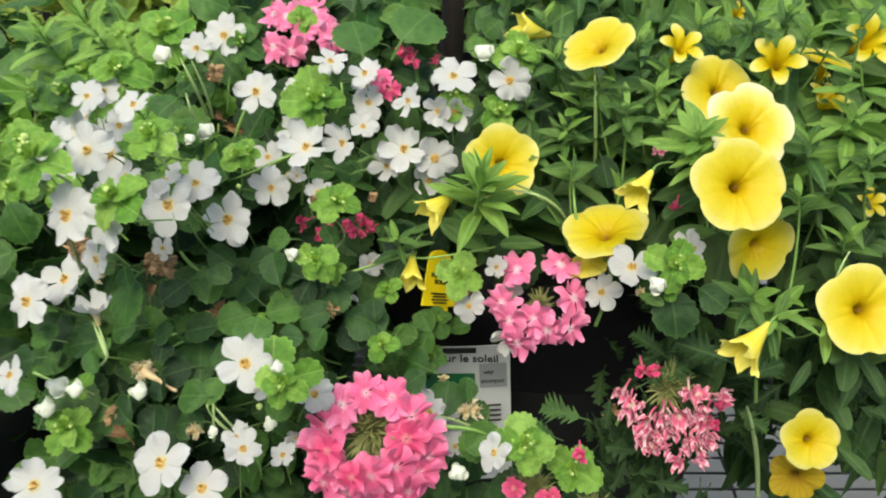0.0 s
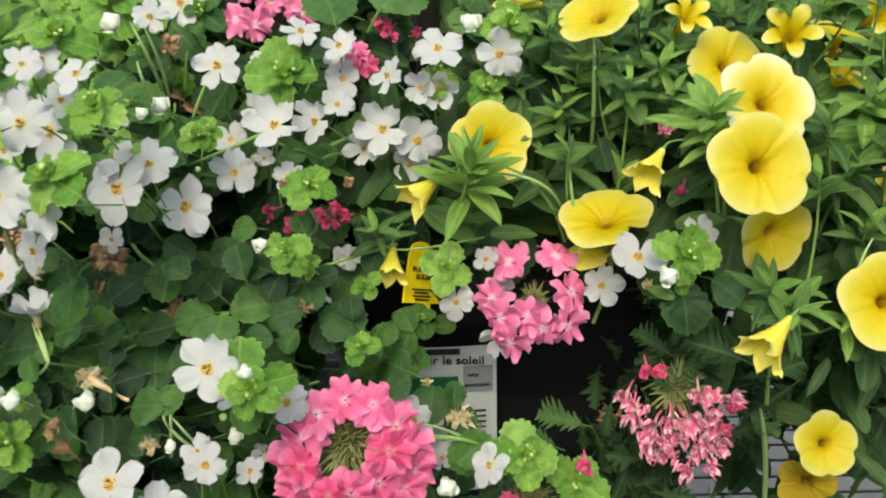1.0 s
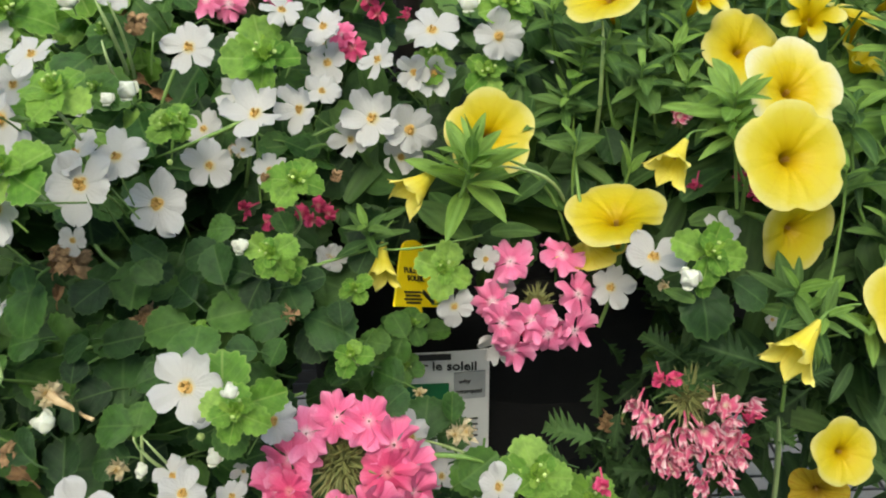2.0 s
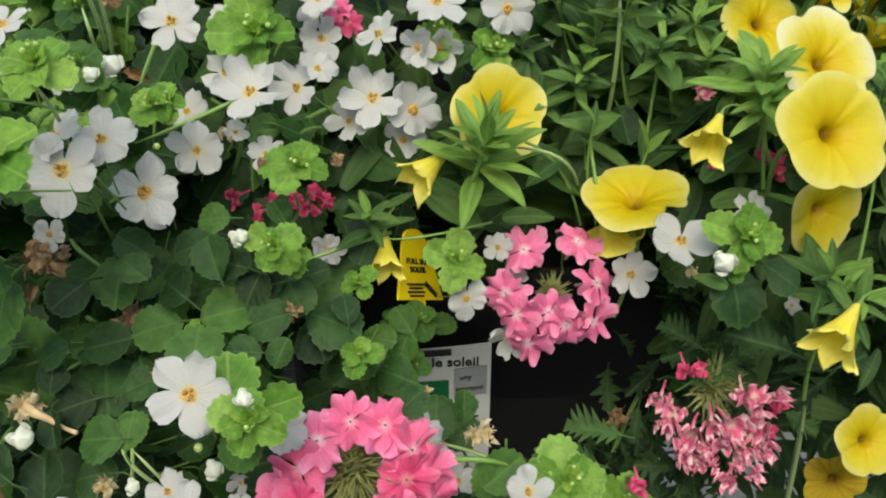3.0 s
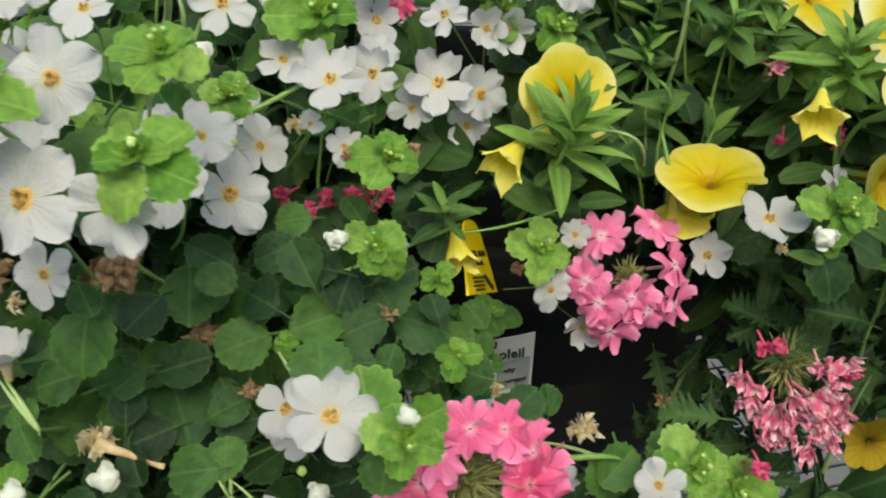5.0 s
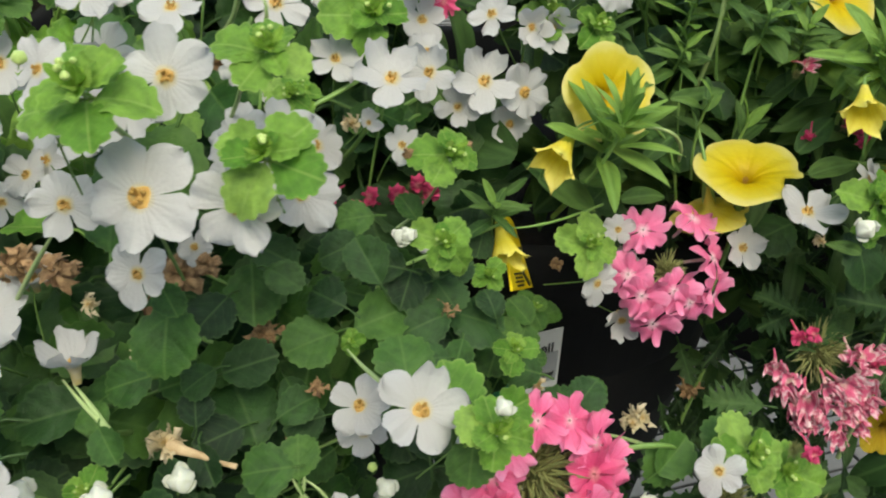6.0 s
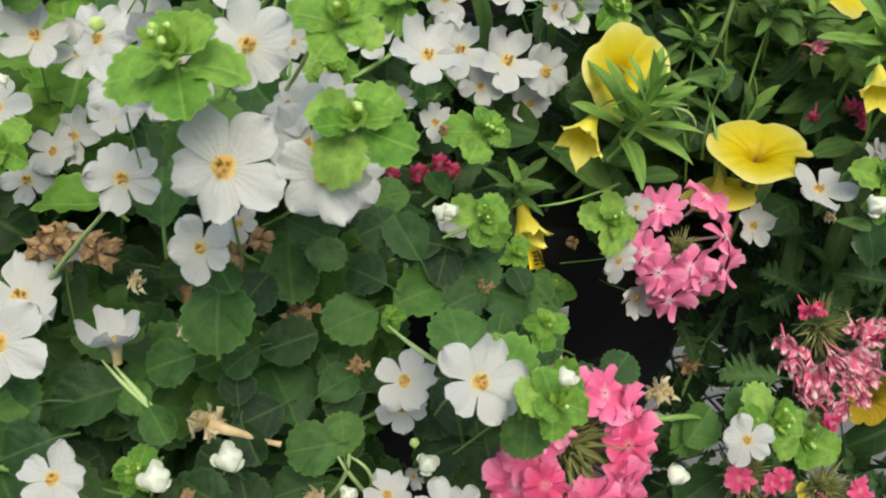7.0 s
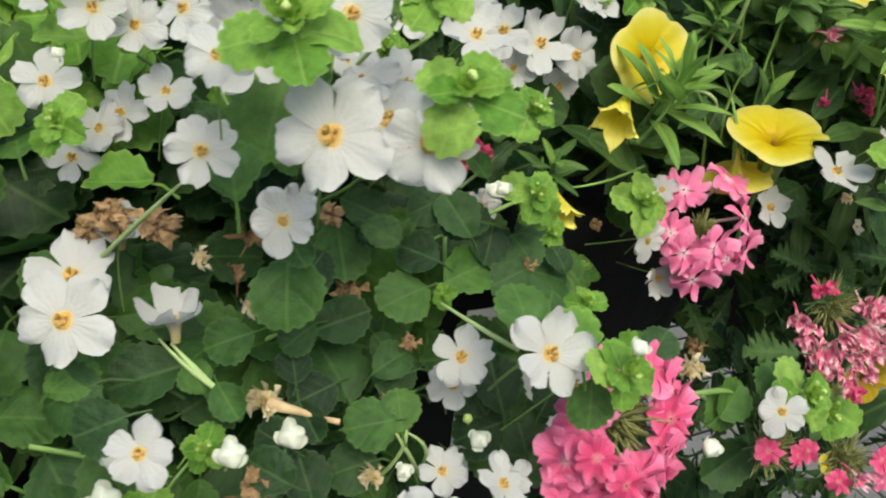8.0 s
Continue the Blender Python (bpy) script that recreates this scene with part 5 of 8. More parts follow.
leaf(bacopa_left, (-0.0682, 0.2519, 0.9753), (-0.48, -0.35, 0.81), (-0.72, 0.63, 0.29), 0.0111, "dark", 0)
leaf(bacopa_left, (-0.0785, 0.2525, 0.9826), (-0.31, -0.41, 0.86), (0.72, -0.63, -0.29), 0.0095, "dark", 1)
leaf(bacopa_left, (-0.0461, 0.2537, 0.9742), (-0.26, -0.6, 0.75), (-0.88, 0.21, -0.43), 0.0104, "dark", 1)
leaf(bacopa_left, (-0.1173, 0.2488, 0.9847), (-0.31, -0.53, 0.79), (-0.66, -0.15, -0.73), 0.0095, "dark", 3)
leaf(bacopa_left, (-0.1293, 0.2627, 0.9696), (-0.44, -0.42, 0.79), (-0.8, 0.58, 0.14), 0.0114, "dark", 2)
leaf(bacopa_left, (-0.1296, 0.2826, 0.9825), (-0.18, -0.1, 0.98), (-0.9, 0.42, -0.15), 0.0160, "young", 3)
leaf(bacopa_left, (-0.1132, 0.2521, 1.0007), (-0.32, -0.37, 0.87), (-0.04, 0.61, 0.79), 0.0150, "mid", 3)
leaf(bacopa_left, (-0.1405, 0.2738, 0.9901), (-0.13, -0.26, 0.96), (0.9, -0.42, 0.15), 0.0114, "mid", 3)
leaf(bacopa_left, (-0.1358, 0.3153, 1.0039), (-0.22, -0.31, 0.93), (-0.9, 0.42, -0.15), 0.0137, "young", 3)
leaf(bacopa_left, (-0.0847, 0.2527, 1.0244), (-0.44, -0.32, 0.84), (-0.72, 0.63, 0.29), 0.0145, "mid", 1)
leaf(bacopa_left, (-0.084, 0.2337, 1.0269), (-0.38, -0.44, 0.82), (0.55, 0.26, 0.8), 0.0113, "mid", 3)
leaf(bacopa_left, (-0.1042, 0.238, 0.99), (-0.21, -0.55, 0.81), (0.35, -0.68, -0.65), 0.0082, "mid", 3)
leaf(bacopa_right, (-0.0181, 0.2985, 1.0051), (0.03, -0.51, 0.86), (-0.94, -0.17, -0.29), 0.0137, "dark", 1)
leaf(bacopa_left, (-0.0679, 0.2415, 0.9717), (-0.1, -0.68, 0.73), (-0.94, -0.17, -0.29), 0.0159, "mid", 2)
leaf(bacopa_right, (-0.0335, 0.3307, 1.0419), (0.17, -0.5, 0.85), (-0.17, 0.52, 0.84), 0.0190, "mid", 2)
leaf(bacopa_right, (-0.0098, 0.3319, 1.0459), (0.06, -0.51, 0.86), (0.5, 0.45, 0.74), 0.0220, "mid", 2)
leaf(bacopa_left, (-0.0956, 0.3051, 1.0291), (0.15, -0.52, 0.84), (0.87, -0.27, -0.42), 0.0248, "dark", 2)
leaf(bacopa_left, (-0.0682, 0.3209, 1.0428), (-0.02, -0.64, 0.77), (0.94, 0.17, 0.29), 0.0175, "dark", 1)
leaf(bacopa_left, (-0.0783, 0.2605, 1.0213), (0.02, -0.67, 0.74), (-0.87, 0.27, 0.42), 0.0153, "dark", 3)
leaf(bacopa_right, (-0.0279, 0.2879, 1.0057), (0.1, -0.69, 0.72), (0.94, 0.17, 0.29), 0.0133, "dark", 3)
leaf(bacopa_right, (-0.0158, 0.2864, 0.9972), (0.07, -0.68, 0.73), (0.5, -0.46, -0.73), 0.0115, "dark", 0)
leaf(bacopa_left, (-0.0839, 0.2605, 0.9721), (-0.15, -0.52, 0.84), (-0.04, -0.54, -0.84), 0.0157, "mid", 3)
leaf(bacopa_left, (-0.0732, 0.2458, 0.968), (-0.02, -0.49, 0.87), (-0.94, -0.03, -0.35), 0.0134, "mid", 0)
leaf(bacopa_left, (-0.0554, 0.2486, 0.9702), (-0.17, -0.65, 0.74), (0.94, 0.03, 0.35), 0.0141, "mid", 1)
leaf(bacopa_left, (-0.0601, 0.2199, 0.9814), (-0.08, -0.52, 0.85), (0.04, 0.54, 0.84), 0.0129, "mid", 0)
leaf(bacopa_right, (-0.0292, 0.2432, 0.9684), (0.05, -0.5, 0.86), (0.21, 0.5, 0.84), 0.0182, "mid", 1)
leaf(bacopa_left, (-0.0884, 0.2471, 0.949), (0.02, -0.52, 0.85), (-0.13, 0.56, 0.82), 0.0185, "dark", 1)
leaf(bacopa_left, (-0.0868, 0.2277, 0.9481), (-0.26, -0.5, 0.82), (-0.98, 0.16, -0.06), 0.0125, "mid", 0)
leaf(bacopa_left, (-0.0718, 0.227, 0.9454), (0.01, -0.66, 0.75), (0.94, 0.03, 0.35), 0.0119, "mid", 0)
leaf(bacopa_left, (-0.1057, 0.237, 0.9812), (-0.45, -0.52, 0.73), (-0.11, -0.54, -0.83), 0.0157, "mid", 0)
leaf(bacopa_right, (-0.0261, 0.2789, 0.9217), (-0.3, -0.61, 0.74), (-0.46, 0.55, 0.7), 0.0118, "dark", 2)
leaf(bacopa_right, (-0.0335, 0.2757, 0.9144), (-0.33, -0.55, 0.77), (-0.94, -0.03, -0.35), 0.0118, "dark", 2)
leaf(bacopa_right, (-0.0084, 0.2747, 0.9208), (-0.34, -0.58, 0.74), (0.52, 0.39, 0.76), 0.0143, "dark", 3)
leaf(bacopa_right, (-0.01, 0.2778, 0.9249), (-0.2, -0.68, 0.71), (0.78, 0.22, 0.59), 0.0104, "dark", 3)
leaf(bacopa_right, (-0.0205, 0.2714, 0.9272), (-0.26, -0.53, 0.81), (-0.42, 0.6, 0.68), 0.0117, "mid", 0, True)
leaf(bacopa_right, (-0.0128, 0.2724, 0.9325), (-0.09, -0.69, 0.72), (-0.93, 0.06, -0.36), 0.0097, "mid", 3, True)
leaf(bacopa_right, (-0.0067, 0.2686, 0.9298), (-0.34, -0.4, 0.85), (0.55, 0.34, 0.76), 0.0109, "mid", 2, True)
leaf(bacopa_right, (-0.0177, 0.2673, 0.9226), (-0.35, -0.38, 0.86), (-0.4, -0.42, -0.81), 0.0117, "mid", 2, True)
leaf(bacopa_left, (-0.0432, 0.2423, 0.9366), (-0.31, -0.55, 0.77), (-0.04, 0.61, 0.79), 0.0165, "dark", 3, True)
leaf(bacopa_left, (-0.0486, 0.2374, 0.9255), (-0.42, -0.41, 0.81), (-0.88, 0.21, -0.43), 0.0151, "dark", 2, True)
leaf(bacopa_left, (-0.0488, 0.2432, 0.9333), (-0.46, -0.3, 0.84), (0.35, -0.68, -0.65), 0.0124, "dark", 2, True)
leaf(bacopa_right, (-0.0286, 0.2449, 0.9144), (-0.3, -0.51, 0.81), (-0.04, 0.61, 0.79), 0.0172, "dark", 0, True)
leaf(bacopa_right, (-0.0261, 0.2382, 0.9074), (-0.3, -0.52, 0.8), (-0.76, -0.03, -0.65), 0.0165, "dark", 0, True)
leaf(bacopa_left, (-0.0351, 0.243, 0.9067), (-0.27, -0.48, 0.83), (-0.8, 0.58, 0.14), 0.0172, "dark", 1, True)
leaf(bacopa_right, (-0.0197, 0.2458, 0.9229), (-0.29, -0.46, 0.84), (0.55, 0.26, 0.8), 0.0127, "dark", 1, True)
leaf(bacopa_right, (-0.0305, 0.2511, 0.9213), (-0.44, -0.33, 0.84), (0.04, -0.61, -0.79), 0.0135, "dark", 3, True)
shoot(bacopa_right, (-0.002, 0.2685, 0.9504), (-0.14, -0.54, 0.83), 0.0141, 6, 0, 31, "mid")
shoot(bacopa_right, (-0.0087, 0.2725, 0.9469), (-0.14, -0.54, 0.83), 0.0121, 6, 0, 27, "mid")
leaf(bacopa_right, (-0.0204, 0.2532, 0.9483), (-0.24, -0.42, 0.55), (-1.39, -2.30, 2.41), 0.0125, "mid", 0, True)
leaf(bacopa_right, (-0.0279, 0.2525, 0.9621), (-0.04, -0.29, 0.88), (0.98, -1.18, 1.92), 0.0160, "dark", 2, True)
leaf(bacopa_right, (-0.0106, 0.2545, 0.9404), (-0.38, -0.63, 0.73), (-0.79, 0.86, -0.23), 0.0120, "mid", 2, True)
leaf(bacopa_right, (-0.0242, 0.2556, 0.9445), (-0.26, -0.58, 0.94), (-0.61, -0.17, 0.42), 0.0140, "dark", 1, True)
leaf(bacopa_right, (-0.0144, 0.2613, 0.9484), (-0.45, -0.61, 0.84), (1.17, 0.16, -0.67), 0.0110, "mid", 3, True)
leaf(bacopa_right, (-0.0327, 0.2540, 0.9547), (-0.08, -0.58, 0.78), (0.18, -0.06, -0.54), 0.0130, "dark", 0, True)
leaf(bacopa_right, (-0.0072, 0.2625, 0.9445), (-0.19, -0.69, 0.72), (-0.41, -0.93, 0.08), 0.0105, "mid", 1, True)
# yellow calibrachoa flowers
trumpet(calibrachoa_right, (0.0904, 0.2342, 1.0266), (0.01, -0.8, 0.59), 0.0292, 18, "open", 2)
trumpet(calibrachoa_right, (0.0998, 0.26, 1.0354), (0.09, -0.65, 0.76), 0.0290, 0, "cream", 0)
trumpet(calibrachoa_right, (0.109, 0.2529, 0.9928), (0.38, -0.90, 0.20), 0.0255, 10, "open", 1)
trumpet(calibrachoa_left, (0.0574, 0.2657, 0.993), (-0.22, -0.12, 0.97), 0.0300, 0, "torn", 0)
trumpet(calibrachoa_right, (0.1412, 0.2354, 0.9791), (-0.01, -0.79, 0.61), 0.0311, 20, "open", 2)
trumpet(calibrachoa_left, (0.0546, 0.2995, 1.0489), (-0.45, -0.30, 0.84), 0.0265, 53, "open", 2)
trumpet(calibrachoa_right, (0.0988, 0.2937, 1.0342), (0.09, -0.72, 0.69), 0.0262, 38, "open", 2)
trumpet(calibrachoa_left, (0.0213, 0.2884, 1.0076), (-0.01, -0.81, 0.59), 0.0276, 23, "open", 1)
trumpet(calibrachoa_left, (0.0530, 0.2700, 0.9745), (0.25, -0.20, -0.95), 0.0230, 61, "nodding", 0)
trumpet(calibrachoa_right, (0.1351, 0.2333, 0.9216), (-0.01, -0.79, 0.61), 0.0222, 20, "open", 0)
trumpet(calibrachoa_right, (0.1399, 0.2441, 0.8907), (-0.31, -0.9, 0.32), 0.0209, 8, "dusky", 0)
trumpet(calibrachoa_right, (0.0837, 0.2946, 1.0505), (0.14, -0.56, 0.82), 0.0151, 23, "half", 2)
trumpet(calibrachoa_right, (0.1165, 0.2916, 1.0462), (-0.21, -0.63, 0.75), 0.0178, 69, "half", 2)
trumpet(calibrachoa_right, (0.1387, 0.3037, 1.0414), (0.1, 0.01, 1), 0.0197, 50, "open", 1)
trumpet(calibrachoa_right, (0.1549, 0.3073, 1.0474), (0.09, -0.79, 0.61), 0.0185, 12, "half", 1)
trumpet(calibrachoa_right, (0.1397, 0.2962, 1.0294), (0.29, -0.32, 0.9), 0.0151, 34, "half", 1)
trumpet(calibrachoa_right, (0.1558, 0.2764, 0.9978), (0.29, -0.61, 0.73), 0.0121, 6, "half", 0)
trumpet(calibrachoa_right, (0.1232, 0.3627, 1.0414), (-0.01, -0.57, 0.82), 0.0089, 5, "half", 1)
trumpet(calibrachoa_right, (0.1456, 0.3199, 1.0298), (-0.01, -0.94, 0.35), 0.0064, 64, "half", 1)
trumpet(calibrachoa_left, (0.0591, 0.236, 1.0222), (-0.55, -0.75, -0.30), 0.0118, 31, "side", 2)
trumpet(calibrachoa_left, (-0.0048, 0.2683, 0.9974), (-0.70, -0.62, -0.30), 0.0135, 65, "side", 1)
trumpet(calibrachoa_left, (-0.012, 0.2708, 0.9671), (-0.04, -0.86, -0.5), 0.0119, 42, "side", 1)
trumpet(calibrachoa_right, (0.0939, 0.2148, 0.9767), (-0.72, -0.58, -0.38), 0.0150, 57, "side", 2)
trumpet(calibrachoa_left, (0.0289, 0.3203, 1.0474), (-0.91, -0.28, 0.29), 0.0135, 8, "side", 1)
trumpet(calibrachoa_left, (0.0453, 0.197, 0.9234), (-0.38, -0.53, 0.76), 0.0070, 19, "open", 1)
# calibrachoa shoots and leaves
tuft(calibrachoa_left, (0.0137, 0.2709, 1.0084), (0.05, -0.22, 0.97), 0.0248, 13, 151, "young", 0.60, 2.0, 0, True)
tuft(calibrachoa_left, (0.0132, 0.2672, 1.0122), (0.02, 0.05, 1.0), 0.0190, 9, 60, "young", 1.25, 1.2, 0, True)
tuft(calibrachoa_right, (0.0640, 0.2786, 0.9995), (0.05, -0.25, 0.97), 0.0190, 9, 20, "mid", 0.95, 1.5, 0)
tuft(calibrachoa_right, (0.0827, 0.2578, 1.0329), (-0.15, -0.35, 0.92), 0.0170, 13, 75, "young", 0.75, 2.0, 0, True)
tuft(calibrachoa_left, (0.0453, 0.275, 1.0106), (-0.01, -0.35, 0.94), 0.0132, 9, 25, "mid", 0.60, 2.0, 0)
tuft(calibrachoa_right, (0.0726, 0.2967, 1.0015), (0.06, 0.12, 0.99), 0.0217, 11, 174, "mid", 0.60, 0.3, 0)
tuft(calibrachoa_right, (0.0827, 0.2547, 1.0275), (-0.32, -0.39, 0.86), 0.0150, 12, 28, "young", 0.55, 2.0, 0, True)
tuft(calibrachoa_left, (-0.0168, 0.2741, 0.9833), (-0.11, -0.34, 0.93), 0.0134, 9, 144, "mid", 0.45, 2.0, 0)
tuft(calibrachoa_right, (0.1009, 0.232, 0.9871), (-0.24, -0.52, 0.82), 0.0169, 9, 28, "mid", 0.60, 2.0, 0)
tuft(calibrachoa_right, (0.1071, 0.2251, 0.9827), (-0.14, -0.54, 0.83), 0.0145, 8, 47, "mid", 0.60, 2.0, 0)
tuft(calibrachoa_left, (0.0335, 0.2924, 1.011), (-0.11, -0.34, 0.93), 0.0131, 9, 178, "mid", 0.60, 2.0, 0)
tuft(calibrachoa_left, (0.0482, 0.2951, 1.0201), (-0.07, -0.06, 1), 0.0122, 10, 48, "mid", 0.60, 3, 0)
tuft(calibrachoa_right, (0.0718, 0.2908, 1.0235), (-0.07, -0.06, 1), 0.0130, 10, 145, "mid", 0.60, 3, 0)
tuft(calibrachoa_right, (0.0906, 0.2987, 1.0258), (-0.1, -0.21, 0.97), 0.0134, 9, 106, "mid", 0.60, 2.0, 0)
tuft(calibrachoa_left, (0.0317, 0.3104, 1.0215), (-0.1, -0.21, 0.97), 0.0118, 8, 171, "mid", 0.60, 2.0, 0)
tuft(calibrachoa_left, (0.0512, 0.299, 1.0315), (0.12, -0.09, 0.99), 0.0151, 10, 101, "young", 0.49, 2.6, 0)
tuft(calibrachoa_right, (0.0757, 0.2889, 1.0354), (0.14, -0.21, 0.97), 0.0156, 10, 64, "mid", 0.62, 2.6, 0)
tuft(calibrachoa_right, (0.0716, 0.3095, 1.0467), (-0.07, -0.31, 0.95), 0.0162, 10, 98, "mid", 0.72, 2.6, 0)
tuft(calibrachoa_right, (0.102, 0.3153, 1.0448), (-0.1, -0.04, 0.99), 0.0176, 10, 175, "mid", 0.64, 2.6, 0)
tuft(calibrachoa_right, (0.1291, 0.2991, 1.0541), (0.1, -0.05, 0.99), 0.0165, 10, 162, "young", 0.60, 2.6, 0)
tuft(calibrachoa_right, (0.1419, 0.2828, 1.0458), (-0.25, -0.07, 0.96), 0.0170, 10, 160, "young", 0.52, 2.6, 0)
tuft(calibrachoa_right, (0.1422, 0.278, 1.0296), (-0.03, -0.35, 0.94), 0.0163, 10, 165, "young", 0.51, 2.6, 0)
tuft(calibrachoa_right, (0.1357, 0.2645, 1.0108), (0.22, -0.36, 0.91), 0.0200, 10, 34, "mid", 0.74, 2.6, 0)
tuft(calibrachoa_left, (0.0452, 0.2914, 1.0185), (-0.02, -0.39, 0.92), 0.0151, 10, 129, "mid", 0.46, 2.6, 0)
tuft(calibrachoa_right, (0.0899, 0.2867, 1.0227), (-0.22, -0.19, 0.96), 0.0182, 10, 177, "mid", 0.55, 2.6, 0)
tuft(calibrachoa_right, (0.113, 0.2363, 0.982), (0.09, -0.39, 0.92), 0.0194, 10, 20, "young", 0.68, 2.6, 0)
tuft(calibrachoa_right, (0.0943, 0.3139, 1.0515), (0.11, -0.29, 0.95), 0.0163, 10, 111, "mid", 0.73, 2.6, 0)
tuft(calibrachoa_right, (0.1094, 0.3007, 1.0575), (0.09, -0.34, 0.94), 0.0155, 10, 19, "mid", 0.48, 2.6, 0)
tuft(calibrachoa_right, (0.1365, 0.2963, 1.051), (0.17, -0.13, 0.98), 0.0155, 10, 137, "mid", 0.60, 2.6, 0)
tuft(calibrachoa_right, (0.0805, 0.2984, 1.0381), (0.17, -0.33, 0.93), 0.0140, 10, 176, "mid", 0.54, 2.6, 0)
tuft(calibrachoa_left, (0.0416, 0.3089, 1.0406), (-0.06, -0.36, 0.93), 0.0143, 10, 94, "mid", 0.67, 2.6, 0)
tuft(calibrachoa_left, (0.0552, 0.2909, 1.0387), (-0.03, -0.29, 0.96), 0.0136, 10, 53, "mid", 0.52, 2.6, 0)
tuft(calibrachoa_right, (0.0643, 0.2831, 1.0316), (-0.13, -0.28, 0.95), 0.0154, 10, 5, "mid", 0.61, 2.6, 0)
tuft(calibrachoa_right, (0.0779, 0.2811, 1.0283), (-0.17, -0.26, 0.95), 0.0155, 10, 155, "mid", 0.64, 2.6, 0)
tuft(calibrachoa_right, (0.1224, 0.2646, 1.0274), (-0.17, -0.22, 0.96), 0.0166, 10, 81, "mid", 0.70, 2.6, 0)
tuft(calibrachoa_right, (0.1431, 0.2622, 1.0224), (-0.05, -0.15, 0.99), 0.0167, 10, 126, "mid", 0.52, 2.6, 0)
tuft(calibrachoa_right, (0.1177, 0.2529, 1.0127), (-0.24, 0.03, 0.97), 0.0147, 10, 48, "mid", 0.52, 2.6, 0)
tuft(calibrachoa_right, (0.138, 0.2551, 0.9943), (-0.17, -0.17, 0.97), 0.0172, 10, 74, "mid", 0.72, 2.6, 0)
tuft(calibrachoa_left, (0.0383, 0.323, 1.0507), (-0.12, -0.1, 0.99), 0.0146, 10, 125, "mid", 0.69, 2.6, 0)
tuft(calibrachoa_right, (0.121, 0.3016, 1.0592), (-0.13, -0.32, 0.94), 0.0155, 10, 23, "mid", 0.64, 2.6, 0)
tuft(calibrachoa_right, (0.1424, 0.2925, 1.0599), (-0.23, -0.23, 0.95), 0.0151, 10, 7, "mid", 0.63, 2.6, 0)
tuft(calibrachoa_right, (0.1318, 0.237, 0.9745), (0.08, -0.41, 0.91), 0.0131, 10, 167, "young", 0.46, 2.6, 0)
blade(calibrachoa_left, (0.0467, 0.2818, 1.0085), (-0.15, -0.63, 0.77), (0.98, -0.11, 0.14), 0.0185, "mid", 2)
blade(calibrachoa_left, (0.0427, 0.279, 1.0071), (-0.15, -0.63, 0.77), (-0.72, -0.27, -0.64), 0.0118, "mid", 3)
blade(calibrachoa_left, (0.0331, 0.2771, 0.9951), (-0.15, -0.63, 0.77), (-0.84, -0.16, -0.52), 0.0122, "mid", 3)
blade(calibrachoa_left, (0.036, 0.2905, 1.0073), (-0.15, -0.63, 0.77), (0.44, 0.42, 0.79), 0.0208, "mid", 0)
blade(calibrachoa_left, (0.0159, 0.2761, 0.9915), (-0.15, -0.63, 0.77), (-0.92, -0.06, -0.39), 0.0127, "mid", 3)
blade(calibrachoa_right, (0.0665, 0.2582, 1.0014), (-0.15, -0.63, 0.77), (-0.59, 0.52, 0.62), 0.0102, "mid", 2)
blade(calibrachoa_right, (0.0686, 0.2341, 0.9847), (-0.15, -0.63, 0.77), (-0.83, 0.42, 0.38), 0.0089, "mid", 3)
blade(calibrachoa_right, (0.106, 0.2389, 0.9841), (-0.15, -0.63, 0.77), (0.79, 0.21, 0.57), 0.0204, "mid", 3)
blade(calibrachoa_right, (0.0983, 0.234, 0.9787), (-0.15, -0.63, 0.77), (-0.92, 0.33, 0.21), 0.0100, "mid", 3)
blade(calibrachoa_right, (0.0665, 0.2823, 1.0241), (-0.15, -0.63, 0.77), (-0.18, 0.56, 0.81), 0.0152, "mid", 3)
blade(calibrachoa_left, (0.0567, 0.2785, 0.9983), (-0.15, -0.63, 0.77), (-0.98, 0.09, -0.17), 0.0138, "mid", 2)
blade(calibrachoa_right, (0.0669, 0.2668, 1.0082), (-0.15, -0.63, 0.77), (0.84, 0.16, 0.52), 0.0117, "mid", 2)
blade(calibrachoa_left, (0.0077, 0.2769, 0.983), (-0.15, -0.63, 0.77), (0.83, -0.42, -0.38), 0.0198, "mid", 3)
blade(calibrachoa_left, (0.0165, 0.2739, 0.9891), (-0.15, -0.63, 0.77), (0.98, -0.11, 0.14), 0.0168, "mid", 3)
blade(calibrachoa_left, (0.0289, 0.2716, 0.9835), (-0.15, -0.63, 0.77), (0.97, -0.04, 0.24), 0.0156, "mid", 1)
blade(calibrachoa_left, (-0.0292, 0.2777, 0.9764), (-0.15, -0.63, 0.77), (-0.72, -0.27, -0.64), 0.0095, "mid", 3)
blade(calibrachoa_left, (-0.0072, 0.2811, 0.9839), (-0.15, -0.63, 0.77), (0.86, 0.14, 0.49), 0.0099, "mid", 0)
blade(calibrachoa_right, (0.1429, 0.239, 0.9523), (-0.01, -0.65, 0.76), (0.32, 0.5, 0.81), 0.0196, "dusky", 1)
blade(calibrachoa_right, (0.1463, 0.2409, 0.9297), (-0.01, -0.65, 0.76), (-0.27, 0.51, 0.82), 0.0157, "dusky", 1)
blade(calibrachoa_right, (0.1556, 0.2352, 0.9084), (-0.01, -0.65, 0.76), (-0.55, 0.44, 0.7), 0.0159, "dusky", 0)
